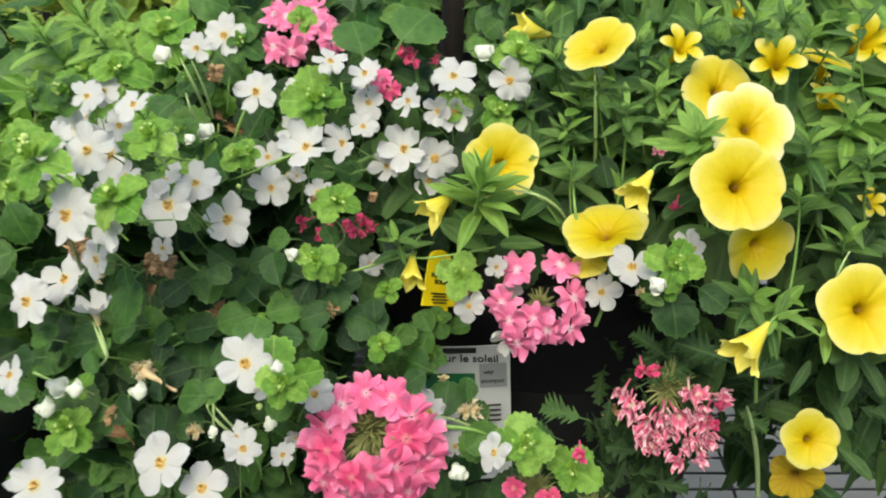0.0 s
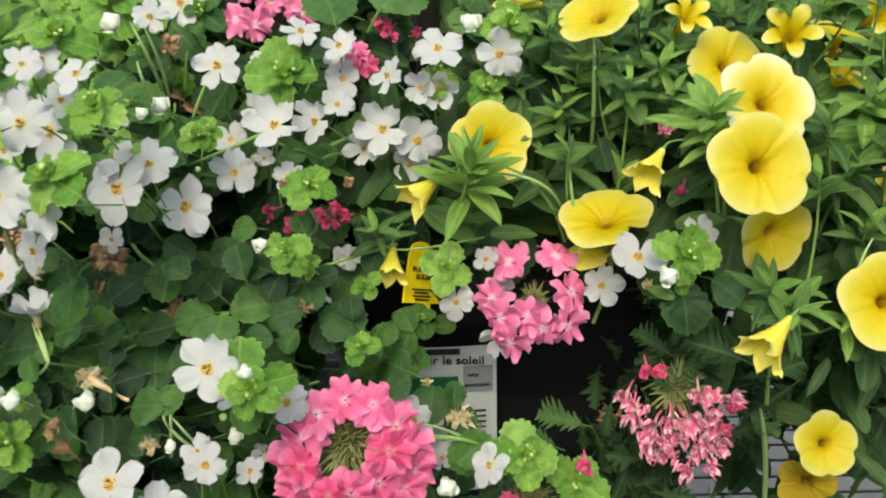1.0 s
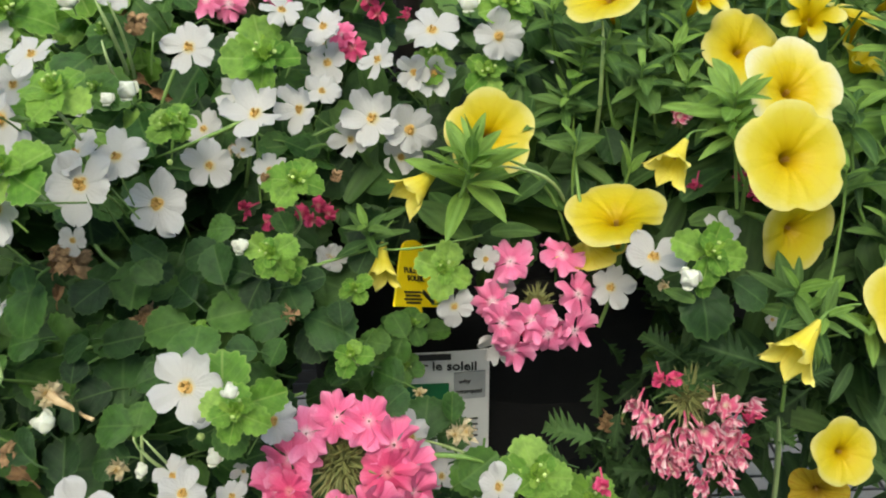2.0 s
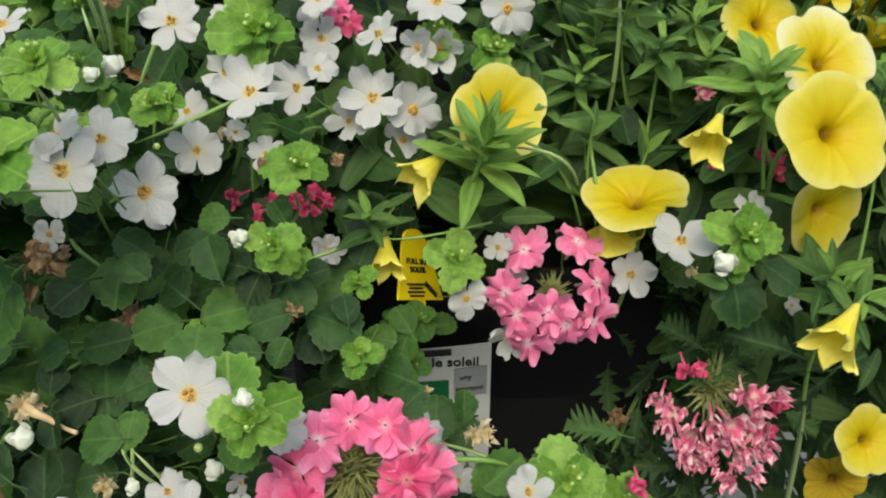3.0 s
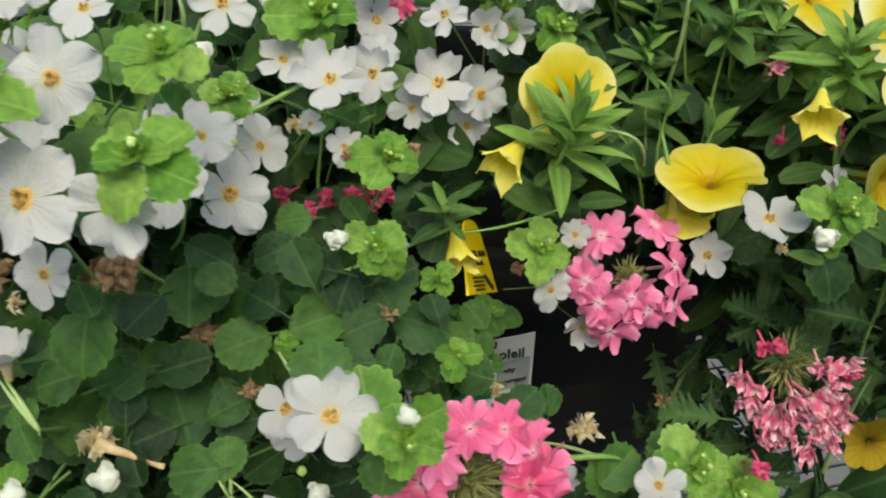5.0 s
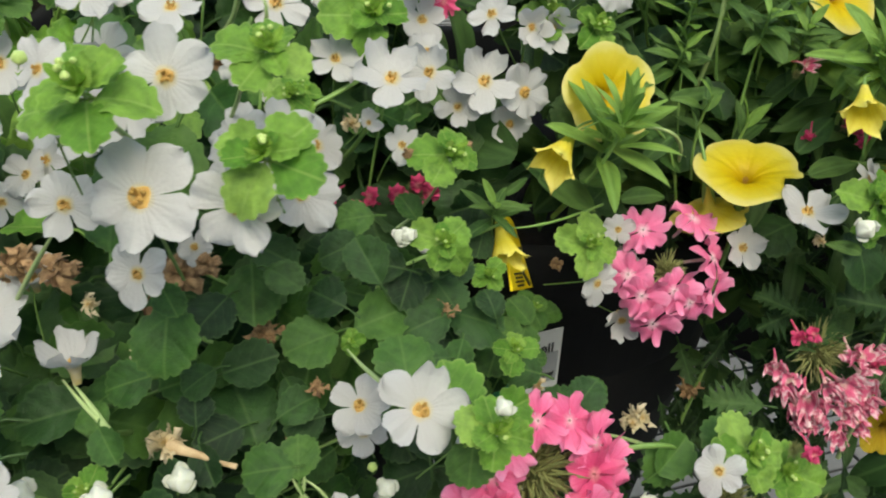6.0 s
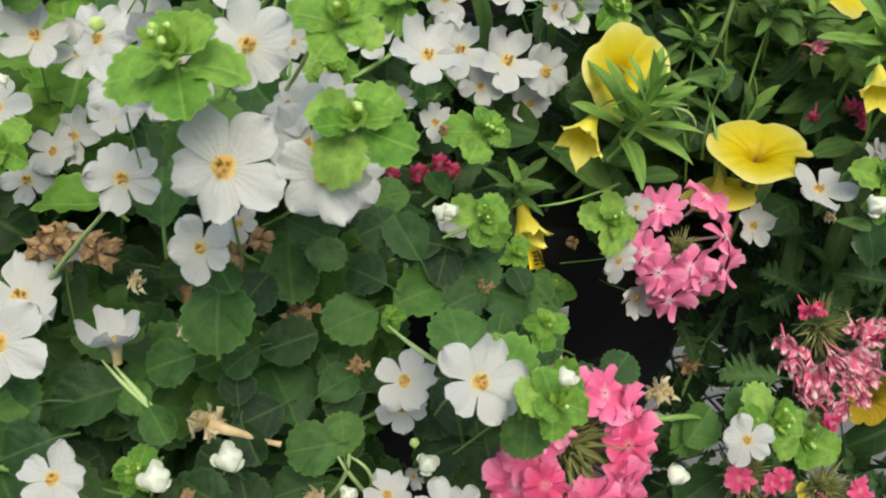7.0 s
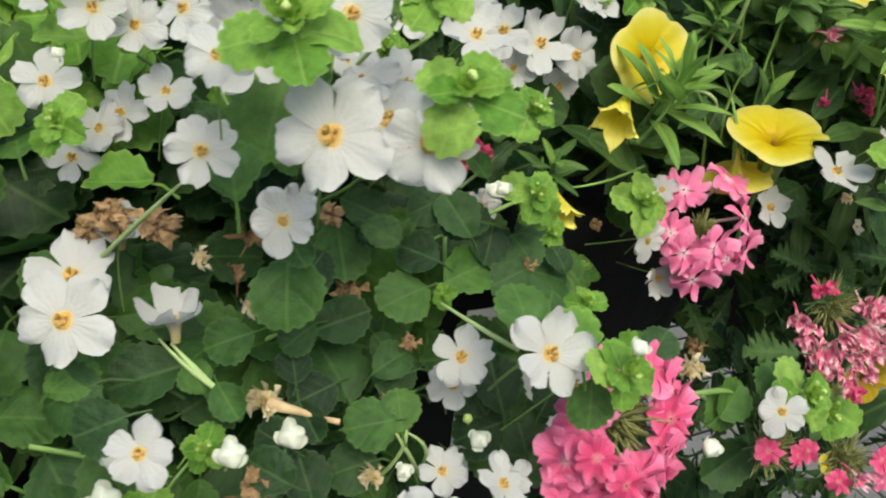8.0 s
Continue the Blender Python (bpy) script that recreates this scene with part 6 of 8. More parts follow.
blade(calibrachoa_right, (0.1353, 0.2374, 0.9647), (-0.01, -0.65, 0.76), (0.35, 0.49, 0.8), 0.0172, "dusky", 3)
blade(calibrachoa_right, (0.1535, 0.2401, 0.9476), (-0.01, -0.65, 0.76), (-0.24, 0.51, 0.82), 0.0172, "dusky", 0)
blade(calibrachoa_right, (0.1471, 0.2404, 0.9422), (-0.01, -0.65, 0.76), (-0.45, -0.47, -0.76), 0.0188, "dusky", 0)
blade(calibrachoa_right, (0.1239, 0.2323, 0.9517), (-0.01, -0.65, 0.76), (-0.56, -0.44, -0.71), 0.0146, "dusky", 2)
# broad leaves round the middle shoots
blade(calibrachoa_left, (0.0483, 0.2818, 1.0054), (-0.26, -0.91, 1.27), (0.89, -0.08, 0.44), 0.0180, "mid", 3)
blade(calibrachoa_left, (0.0380, 0.2914, 1.0098), (-0.32, -0.87, 1.12), (0.07, 0.41, 0.91), 0.0222, "mid", 3)
blade(calibrachoa_right, (0.0604, 0.2785, 1.0076), (-0.51, -0.93, 0.92), (-0.16, 0.42, 0.90), 0.0190, "mid", 3)
blade(calibrachoa_right, (0.0680, 0.2758, 1.0057), (-0.45, -1.01, 0.87), (0.54, 0.21, 0.81), 0.0168, "mid", 0)
blade(calibrachoa_right, (0.0701, 0.2728, 1.0034), (-0.46, -0.73, 0.66), (0.88, -0.18, 0.44), 0.0122, "mid", 3)
blade(calibrachoa_left, (0.0489, 0.2978, 1.0116), (-0.42, -0.71, 1.14), (-0.66, 0.27, 0.70), 0.0120, "mid", 1)
blade(calibrachoa_left, (0.0576, 0.2973, 1.0134), (-0.57, -0.77, 0.70), (0.71, 0.00, 0.71), 0.0111, "mid", 1)
blade(calibrachoa_left, (0.0565, 0.3061, 1.0193), (-0.46, -1.02, 0.76), (0.43, 0.22, 0.88), 0.0135, "mid", 3)
blade(calibrachoa_right, (0.0802, 0.2925, 1.0201), (-0.27, -0.74, 0.83), (0.66, 0.10, 0.74), 0.0139, "mid", 1)
blade(calibrachoa_right, (0.0744, 0.2966, 1.0209), (-0.45, -0.86, 0.80), (-0.26, 0.39, 0.88), 0.0160, "mid", 3)
blade(calibrachoa_left, (0.0498, 0.3180, 1.0283), (-0.18, -1.00, 0.78), (-0.48, 0.37, 0.79), 0.0154, "mid", 3)
blade(calibrachoa_right, (0.0644, 0.3053, 1.0221), (-0.37, -0.89, 0.85), (-0.35, 0.37, 0.86), 0.0142, "mid", 3)
blade(calibrachoa_right, (0.0665, 0.2996, 1.0124), (-0.62, -0.51, 0.77), (0.72, -0.11, 0.69), 0.0167, "mid", 3)
blade(calibrachoa_right, (0.0720, 0.3011, 1.0126), (-0.42, -0.75, 0.71), (-0.40, 0.51, 0.76), 0.0176, "mid", 1)
blade(calibrachoa_right, (0.0861, 0.2726, 0.9989), (-0.70, -0.56, 0.87), (0.59, 0.05, 0.81), 0.0174, "mid", 3)
blade(calibrachoa_right, (0.0881, 0.2639, 0.9917), (-0.53, -0.42, 0.93), (0.79, -0.25, 0.56), 0.0157, "mid", 3)
blade(calibrachoa_right, (0.0828, 0.2563, 0.9809), (-0.77, -0.58, 1.11), (-0.81, -0.23, -0.53), 0.0157, "mid", 3)
blade(calibrachoa_right, (0.1015, 0.2867, 1.0184), (-0.70, -0.83, 0.65), (0.59, 0.05, 0.81), 0.0175, "mid", 3)
blade(calibrachoa_right, (0.0857, 0.2987, 1.0188), (-0.78, -0.51, 0.74), (-0.24, 0.47, 0.85), 0.0162, "mid", 1)
blade(calibrachoa_left, (0.0084, 0.2928, 0.9809), (-0.16, -0.65, 0.95), (-0.49, 0.50, 0.72), 0.0162, "mid", 3)
blade(calibrachoa_right, (0.0934, 0.2678, 1.0137), (-0.56, -0.64, 0.83), (-0.72, 0.31, 0.62), 0.0158, "young", 1)
blade(calibrachoa_right, (0.0893, 0.2696, 1.0357), (-0.62, -0.74, 0.79), (0.59, 0.13, 0.80), 0.0129, "young", 1)
blade(calibrachoa_right, (0.0806, 0.2664, 1.0284), (-0.29, -0.84, 0.39), (-0.87, -0.34, -0.35), 0.0130, "young", 0)
blade(calibrachoa_right, (0.0839, 0.2708, 1.0341), (-0.35, -1.11, 1.03), (-0.60, 0.29, 0.74), 0.0119, "young", 1)
tuft(calibrachoa_left, (-0.1903, 0.3996, 1.0225), (-0.16, -0.28, 0.95), 0.0233, 9, 156, "young", 0.80, 2.0, 0)
tuft(calibrachoa_left, (-0.1842, 0.4061, 1.0041), (0.22, -0.41, 0.89), 0.0229, 9, 165, "young", 0.80, 2.0, 0)
tuft(calibrachoa_left, (-0.1481, 0.3642, 1.0311), (-0.11, -0.45, 0.88), 0.0201, 9, 102, "young", 0.80, 2.0, 0)
tuft(calibrachoa_left, (-0.1842, 0.3672, 1.005), (0.17, -0.25, 0.95), 0.0198, 9, 79, "young", 0.80, 2.0, 0)
tuft(calibrachoa_left, (-0.1698, 0.4025, 1.0268), (-0.24, -0.52, 0.82), 0.0207, 9, 61, "young", 0.80, 2.0, 0)
tuft(calibrachoa_left, (-0.1554, 0.4181, 1.0195), (0.11, -0.24, 0.97), 0.0203, 9, 36, "young", 0.80, 2.0, 0)
tuft(calibrachoa_left, (-0.1373, 0.3683, 1.02), (0.04, -0.56, 0.83), 0.0170, 9, 53, "young", 0.80, 2.0, 0)
# pink verbena heads
head = flower_head(verbena_front, (0.0354, 0.2618, 0.9624), (-0.17, -0.83, 0.54), 0.0141, "pink verbena head open like a ring")
head_floret(head, (0.027, 0.2658, 0.9752), (-0.42, -0.38, 0.82), 0.0154, 28, "pale", 3)
head_floret(head, (0.0425, 0.2646, 0.9782), (0.15, -0.41, 0.9), 0.0154, 64, "pale", 2)
head_floret(head, (0.0473, 0.2573, 0.9686), (0.35, -0.72, 0.6), 0.0154, 68, "pale", 1)
head_floret(head, (0.0215, 0.2599, 0.9643), (-0.65, -0.62, 0.43), 0.0154, 59, "pale", 1)
head_floret(head, (0.0242, 0.2552, 0.9599), (-0.53, -0.8, 0.27), 0.0154, 10, "pale", 0)
head_floret(head, (0.0273, 0.251, 0.9526), (-0.41, -0.91, -0.03), 0.0154, 14, "pale", 0)
head_floret(head, (0.0377, 0.2505, 0.9589), (-0.04, -0.97, 0.24), 0.0154, 12, "pale", 1)
head_floret(head, (0.0459, 0.2514, 0.9591), (0.29, -0.93, 0.22), 0.0154, 32, "pale", 0)
head_floret(head, (0.0326, 0.2523, 0.9624), (-0.22, -0.9, 0.37), 0.0154, 13, "pale", 3)
head = flower_head(verbena_front, (-0.0245, 0.22, 0.9403), (-0.01, -0.85, 0.53), 0.0304, "large rounded pink verbena head")
head_floret(head, (-0.0255, 0.2188, 0.9572), (-0.03, -0.65, 0.76), 0.0148, 51, "pink", 1)
head_floret(head, (-0.0170, 0.2183, 0.9558), (0.16, -0.67, 0.73), 0.0156, 13, "pink", 3)
head_floret(head, (-0.0337, 0.2165, 0.9538), (-0.21, -0.7, 0.68), 0.0159, 44, "pale", 2)
head_floret(head, (-0.0103, 0.2152, 0.9498), (0.31, -0.74, 0.6), 0.0174, 57, "pink", 0)
head_floret(head, (-0.0381, 0.2133, 0.948), (-0.3, -0.77, 0.56), 0.0174, 37, "pink", 3)
head_floret(head, (-0.0418, 0.2113, 0.9388), (-0.4, -0.84, 0.36), 0.0174, 48, "pink", 1)
head_floret(head, (-0.0066, 0.2133, 0.9429), (0.4, -0.79, 0.46), 0.0174, 14, "pink", 0)
head_floret(head, (-0.0051, 0.2124, 0.9347), (0.46, -0.84, 0.28), 0.0174, 59, "pink", 2)
head_floret(head, (-0.0079, 0.2095, 0.93), (0.39, -0.91, 0.16), 0.0174, 9, "pink", 2)
head_floret(head, (-0.0385, 0.2082, 0.9331), (-0.33, -0.92, 0.23), 0.0174, 44, "pink", 1)
head_floret(head, (-0.0307, 0.205, 0.9318), (-0.15, -0.97, 0.2), 0.0174, 62, "pink", 0)
head_floret(head, (-0.0237, 0.2043, 0.9339), (0.01, -0.97, 0.25), 0.0174, 70, "pink", 2)
head_floret(head, (-0.0156, 0.2059, 0.936), (0.19, -0.94, 0.3), 0.0174, 54, "pink", 0)
head_floret(head, (-0.0122, 0.2103, 0.9448), (0.26, -0.83, 0.49), 0.0160, 66, "deep", 1)
head_floret(head, (-0.0380, 0.2061, 0.9434), (-0.28, -0.86, 0.42), 0.0125, 31, "deep", 2)
head_floret(head, (-0.0203, 0.2052, 0.9277), (0.09, -0.99, 0.11), 0.0174, 7, "pink", 2)
head_floret(head, (-0.0329, 0.2063, 0.9244), (-0.21, -0.98, 0.03), 0.0174, 30, "pink", 3)
head_floret(head, (-0.0116, 0.2061, 0.9245), (0.29, -0.96, 0.03), 0.0174, 56, "pink", 0)
head_floret(head, (-0.0403, 0.2078, 0.9268), (-0.38, -0.92, 0.08), 0.0174, 32, "pink", 1)
head_floret(head, (-0.0163, 0.2066, 0.9268), (0.19, -0.98, 0.08), 0.0174, 41, "pink", 1)
head_floret(head, (-0.0300, 0.2016, 0.9361), (-0.12, -0.95, 0.28), 0.0115, 26, "deep", 1)
head = flower_head(verbena_front, (0.0815, 0.2405, 0.9414), (-0.17, -0.83, 0.54), 0.0226, "spent verbena head with faded shrivelled florets")
head_floret(head, (0.0711, 0.2379, 0.95), (0.02, -0.93, -0.38), 0.0093, 65, "wilted_deep", 3)
head_floret(head, (0.0748, 0.2372, 0.9515), (-0.71, -0.58, 0.4), 0.0071, 37, "wilted_deep", 1)
head_floret(head, (0.0648, 0.2377, 0.9413), (-0.54, -0.84, 0.06), 0.0095, 45, "wilted", 3)
head_floret(head, (0.0675, 0.2335, 0.9388), (-0.47, -0.88, 0.06), 0.0114, 57, "wilted", 2)
head_floret(head, (0.0668, 0.2339, 0.9361), (-0.3, -0.85, -0.43), 0.0112, 52, "wilted", 3)
head_floret(head, (0.071, 0.2308, 0.9311), (0.05, -0.47, -0.88), 0.0113, 34, "wilted", 0)
head_floret(head, (0.0729, 0.2294, 0.9345), (-0.75, -0.66, -0.1), 0.0112, 34, "wilted", 0)
head_floret(head, (0.077, 0.2287, 0.9387), (-0.09, -0.99, -0.06), 0.0097, 4, "wilted", 3)
head_floret(head, (0.0816, 0.2271, 0.9357), (0.47, -0.85, -0.24), 0.0085, 44, "wilted", 1)
head_floret(head, (0.0865, 0.2305, 0.9456), (-0.15, -0.83, -0.54), 0.0106, 50, "wilted", 2)
head_floret(head, (0.087, 0.2273, 0.9369), (0.33, -0.92, 0.2), 0.0095, 50, "wilted", 2)
head_floret(head, (0.0976, 0.2334, 0.9436), (0.65, -0.74, 0.16), 0.0083, 52, "wilted", 0)
head_floret(head, (0.0926, 0.2287, 0.9373), (-0.7, -0.69, -0.17), 0.0115, 14, "wilted", 0)
head_floret(head, (0.079, 0.2255, 0.9256), (-0.45, -0.69, -0.57), 0.0094, 0, "wilted", 2)
head_floret(head, (0.0749, 0.2256, 0.9245), (0.19, -0.5, -0.84), 0.0086, 59, "wilted", 2)
head_floret(head, (0.0907, 0.2225, 0.9247), (0.53, -0.85, 0.01), 0.0095, 22, "wilted", 1)
head_floret(head, (0.0938, 0.2261, 0.9312), (-0.05, -1, 0.05), 0.0106, 59, "wilted", 3)
head_floret(head, (0.0864, 0.2247, 0.9267), (0.41, -0.77, -0.49), 0.0082, 6, "wilted", 1)
head_floret(head, (0.0826, 0.2278, 0.9393), (-0.07, -0.98, 0.17), 0.0114, 18, "wilted", 0)
head_floret(head, (0.0889, 0.2287, 0.9413), (0.61, -0.79, -0.07), 0.0091, 27, "wilted", 3)
head_floret(head, (0.096, 0.2277, 0.9344), (0.29, -0.94, -0.18), 0.0079, 13, "wilted_deep", 1)
head_floret(head, (0.0808, 0.2275, 0.9302), (-0.06, -0.98, -0.17), 0.0112, 49, "wilted", 2)
head_floret(head, (0.0717, 0.228, 0.927), (0.15, -0.92, -0.37), 0.0095, 47, "wilted", 1)
head_floret(head, (0.0881, 0.2265, 0.93), (0.06, -0.87, -0.5), 0.0094, 45, "wilted", 3)
head_floret(head, (0.0761, 0.2284, 0.9307), (0.31, -0.46, -0.83), 0.0079, 67, "wilted", 3)
head_floret(head, (0.0987, 0.231, 0.9402), (0.38, -0.89, -0.24), 0.0087, 68, "wilted_deep", 2)
head_floret(head, (0.0836, 0.2227, 0.9228), (-0.51, -0.76, -0.39), 0.0097, 37, "wilted", 1)
head_floret(head, (0.0947, 0.2242, 0.9286), (-0.02, -0.94, 0.33), 0.0078, 21, "wilted", 2)
head_floret(head, (0.0891, 0.2308, 0.9458), (0.03, -0.47, 0.88), 0.0112, 52, "wilted", 1)
head = flower_head(verbena_back, (-0.0585, 0.3637, 1.0286), (-0.01, -0.85, 0.53), 0.0187, "pink verbena head behind")
head_floret(head, (-0.0656, 0.3603, 1.0399), (-0.2, -0.7, 0.68), 0.0145, 14, "pale", 0)
head_floret(head, (-0.0575, 0.3558, 1.0363), (0.02, -0.81, 0.58), 0.0145, 20, "pale", 0)
head_floret(head, (-0.0715, 0.3552, 1.0284), (-0.37, -0.85, 0.37), 0.0145, 51, "pale", 2)
head_floret(head, (-0.05, 0.3579, 1.0369), (0.22, -0.77, 0.6), 0.0145, 67, "pale", 2)
head_floret(head, (-0.0633, 0.3519, 1.0277), (-0.13, -0.93, 0.36), 0.0145, 11, "pale", 3)
head_floret(head, (-0.0469, 0.3554, 1.031), (0.31, -0.84, 0.45), 0.0145, 69, "pale", 3)
head_floret(head, (-0.0539, 0.3621, 1.0421), (0.12, -0.66, 0.75), 0.0145, 41, "pale", 1)
head_floret(head, (-0.0714, 0.3651, 1.0396), (-0.39, -0.58, 0.72), 0.0145, 27, "pale", 2)
head = flower_head(verbena_front, (-0.0307, 0.2991, 0.9741), (-0.17, -0.83, 0.54), 0.0088, "dark pink withered verbena head")
head_floret(head, (-0.0377, 0.2939, 0.9768), (-0.08, -0.99, 0.13), 0.0093, 40, "wilted_deep", 2)
head_floret(head, (-0.032, 0.2932, 0.98), (-0.3, -0.95, 0.07), 0.0093, 43, "wilted_deep", 2)
head_floret(head, (-0.0287, 0.2916, 0.9779), (-0.54, -0.84, -0.01), 0.0093, 23, "wilted_deep", 0)
head_floret(head, (-0.0449, 0.2966, 0.9754), (-0.78, -0.46, 0.42), 0.0093, 31, "wilted_deep", 2)
head_floret(head, (-0.0565, 0.299, 0.9753), (-0.9, -0.43, -0.1), 0.0093, 16, "wilted_deep", 3)
head_floret(head, (-0.0491, 0.2955, 0.9723), (-1, -0.01, -0.04), 0.0093, 66, "wilted_deep", 3)
head_floret(head, (-0.0338, 0.2911, 0.9754), (0.34, -0.93, -0.11), 0.0093, 53, "wilted_deep", 3)
head = flower_head(verbena_back, (-0.0132, 0.3354, 1.0311), (-0.01, -0.85, 0.53), 0.0061, "")
head_floret(head, (-0.0122, 0.3275, 1.0322), (-0.43, -0.89, -0.18), 0.0100, 48, "wilted_deep", 3)
head_floret(head, (-0.0154, 0.3296, 1.036), (0.19, -0.91, 0.37), 0.0100, 65, "wilted_deep", 1)
head_floret(head, (-0.0024, 0.3296, 1.0321), (0.88, -0.4, 0.25), 0.0065, 49, "wilted_deep", 2)
head = flower_head(verbena_front, (-0.0231, 0.3244, 1.0227), (-0.01, -0.85, 0.53), 0.0060, "")
head_floret(head, (-0.0238, 0.3188, 1.0282), (-0.05, -0.78, 0.63), 0.0099, 1, "pink", 2)
head_floret(head, (-0.0206, 0.317, 1.0247), (0.18, -0.91, 0.38), 0.0099, 47, "deep", 2)
head = flower_head(verbena_front, (0.0777, 0.2803, 1.0145), (-0.17, -0.83, 0.54), 0.0038, "")
head_floret(head, (0.0749, 0.275, 1.0195), (0.2, -0.9, 0.38), 0.0078, 13, "wilted", 3)
head = flower_head(verbena_front, (0.0999, 0.2763, 0.9984), (-0.17, -0.83, 0.54), 0.0052, "")
head_floret(head, (0.0962, 0.2703, 1.0019), (-0.19, -0.84, -0.51), 0.0078, 17, "wilted_deep", 0)
head_floret(head, (0.1002, 0.2691, 1.0015), (0.39, -0.79, 0.47), 0.0078, 25, "wilted_deep", 0)
head_floret(head, (0.0837, 0.2724, 0.9971), (-0.26, -0.51, -0.82), 0.0078, 46, "wilted_deep", 1)
head_floret(head, (0.1012, 0.2683, 0.9971), (0.32, -0.95, -0.05), 0.0078, 15, "wilted_deep", 3)
head = flower_head(verbena_front, (0.0439, 0.2056, 0.9438), (-0.05, -0.85, 0.53), 0.0058, "")
head_floret(head, (0.0436, 0.1995, 0.9479), (-0.02, -0.99, -0.14), 0.0083, 15, "wilted_deep", 1)
head = flower_head(verbena_front, (0.0488, 0.1971, 0.9245), (-0.43, -0.73, 0.53), 0.0183, "")
head_floret(head, (0.0364, 0.2003, 0.9281), (-0.83, -0.27, 0.48), 0.0070, 10, "deep", 3)
head_floret(head, (0.0527, 0.1893, 0.9305), (-0.09, -0.8, 0.6), 0.0084, 3, "deep", 2)
head_floret(head, (0.0447, 0.1891, 0.9266), (0.08, -0.95, 0.29), 0.0084, 23, "wilted", 3)
head_floret(head, (0.0408, 0.1909, 0.9241), (-0.62, -0.72, 0.31), 0.0076, 35, "deep", 1)
head_floret(head, (0.0542, 0.1868, 0.924), (0.01, -0.95, 0.3), 0.0076, 49, "pink", 1)
head = flower_head(verbena_front, (0.0301, 0.2091, 0.9236), (-0.01, -0.85, 0.53), 0.0204, "")
head_floret(head, (0.0235, 0.2034, 0.9291), (-0.29, -0.77, 0.57), 0.0085, 65, "deep", 3)
head_floret(head, (0.0337, 0.2008, 0.9266), (0.15, -0.88, 0.46), 0.0074, 38, "deep", 3)
# verbena leaves
toothed(verbena_front, (0.0658, 0.2394, 0.9394), (-0.01, -0.65, 0.76), (-0.99, 0.07, 0.09), 0.0149, 2)
toothed(verbena_front, (0.0618, 0.2302, 0.9333), (-0.01, -0.65, 0.76), (-0.97, 0.14, 0.2), 0.0133, 2)
toothed(verbena_front, (0.0968, 0.2285, 0.9563), (-0.01, -0.65, 0.76), (0.85, 0.27, 0.45), 0.0146, 0)
toothed(verbena_front, (0.089, 0.2347, 0.9622), (-0.01, -0.65, 0.76), (-0.91, 0.22, 0.34), 0.0154, 2)
toothed(verbena_front, (0.0794, 0.2541, 0.9441), (-0.01, -0.65, 0.76), (-0.97, -0.12, -0.21), 0.0140, 0)
toothed(verbena_front, (0.099, 0.2264, 0.9568), (-0.01, -0.65, 0.76), (-0.76, 0.35, 0.55), 0.0142, 1)
toothed(verbena_front, (0.1068, 0.2275, 0.9471), (-0.01, -0.65, 0.76), (0.92, 0.2, 0.34), 0.0119, 1)
toothed(verbena_front, (0.0791, 0.2237, 0.9192), (-0.01, -0.65, 0.76), (0.71, -0.38, -0.6), 0.0115, 0)
toothed(verbena_front, (0.069, 0.2201, 0.923), (-0.01, -0.65, 0.76), (0.99, 0.06, 0.11), 0.0129, 1)
toothed(verbena_front, (0.0596, 0.2128, 0.9332), (-0.01, -0.65, 0.76), (-0.14, -0.52, -0.84), 0.0109, 2)
toothed(verbena_front, (0.0934, 0.2267, 0.9777), (-0.01, -0.65, 0.76), (0.87, 0.26, 0.42), 0.0119, 1)
toothed(verbena_front, (0.107, 0.22, 0.9669), (-0.01, -0.65, 0.76), (0.95, 0.16, 0.27), 0.0094, 1)
toothed(verbena_front, (0.0571, 0.2299, 0.9341), (-0.15, -0.63, 0.77), (-0.97, 0.22, 0.03), 0.0118, 0)
toothed(verbena_front, (0.0629, 0.2404, 0.9335), (-0.15, -0.63, 0.77), (-0.88, 0.37, 0.29), 0.0133, 0)
toothed(verbena_front, (0.0655, 0.2586, 0.9463), (-0.15, -0.63, 0.77), (-0.72, 0.48, 0.5), 0.0129, 2)
toothed(verbena_front, (0.0755, 0.2541, 0.9503), (-0.15, -0.63, 0.77), (-0.78, 0.45, 0.44), 0.0119, 2)
toothed(verbena_front, (0.093, 0.2466, 0.9496), (-0.15, -0.63, 0.77), (0.72, 0.27, 0.64), 0.0116, 0)
toothed(verbena_front, (0.0951, 0.2297, 0.9602), (-0.15, -0.63, 0.77), (0.78, 0.22, 0.59), 0.0098, 1)
toothed(verbena_front, (0.0542, 0.2158, 0.938), (-0.15, -0.63, 0.77), (-0.89, 0.36, 0.27), 0.0094, 2)
toothed(verbena_front, (0.1155, 0.24, 0.9244), (-0.15, -0.63, 0.77), (0.8, -0.44, -0.42), 0.0103, 1)
toothed(verbena_front, (0.0888, 0.2548, 0.9456), (-0.15, -0.63, 0.77), (0.98, -0.16, 0.06), 0.0141, 2)
toothed(verbena_front, (0.0687, 0.2506, 0.9426), (-0.38, -0.53, 0.76), (-0.84, 0.54, 0.06), 0.0122, 0)
toothed(verbena_front, (0.0535, 0.2369, 0.9424), (-0.38, -0.53, 0.76), (-0.86, 0.52, 0.02), 0.0143, 1)
toothed(verbena_front, (0.0402, 0.2252, 0.9429), (-0.38, -0.53, 0.76), (-0.88, 0.47, -0.07), 0.0133, 2)
toothed(verbena_front, (0.0809, 0.2404, 0.9479), (-0.38, -0.53, 0.76), (0.78, -0.01, 0.62), 0.0146, 2)
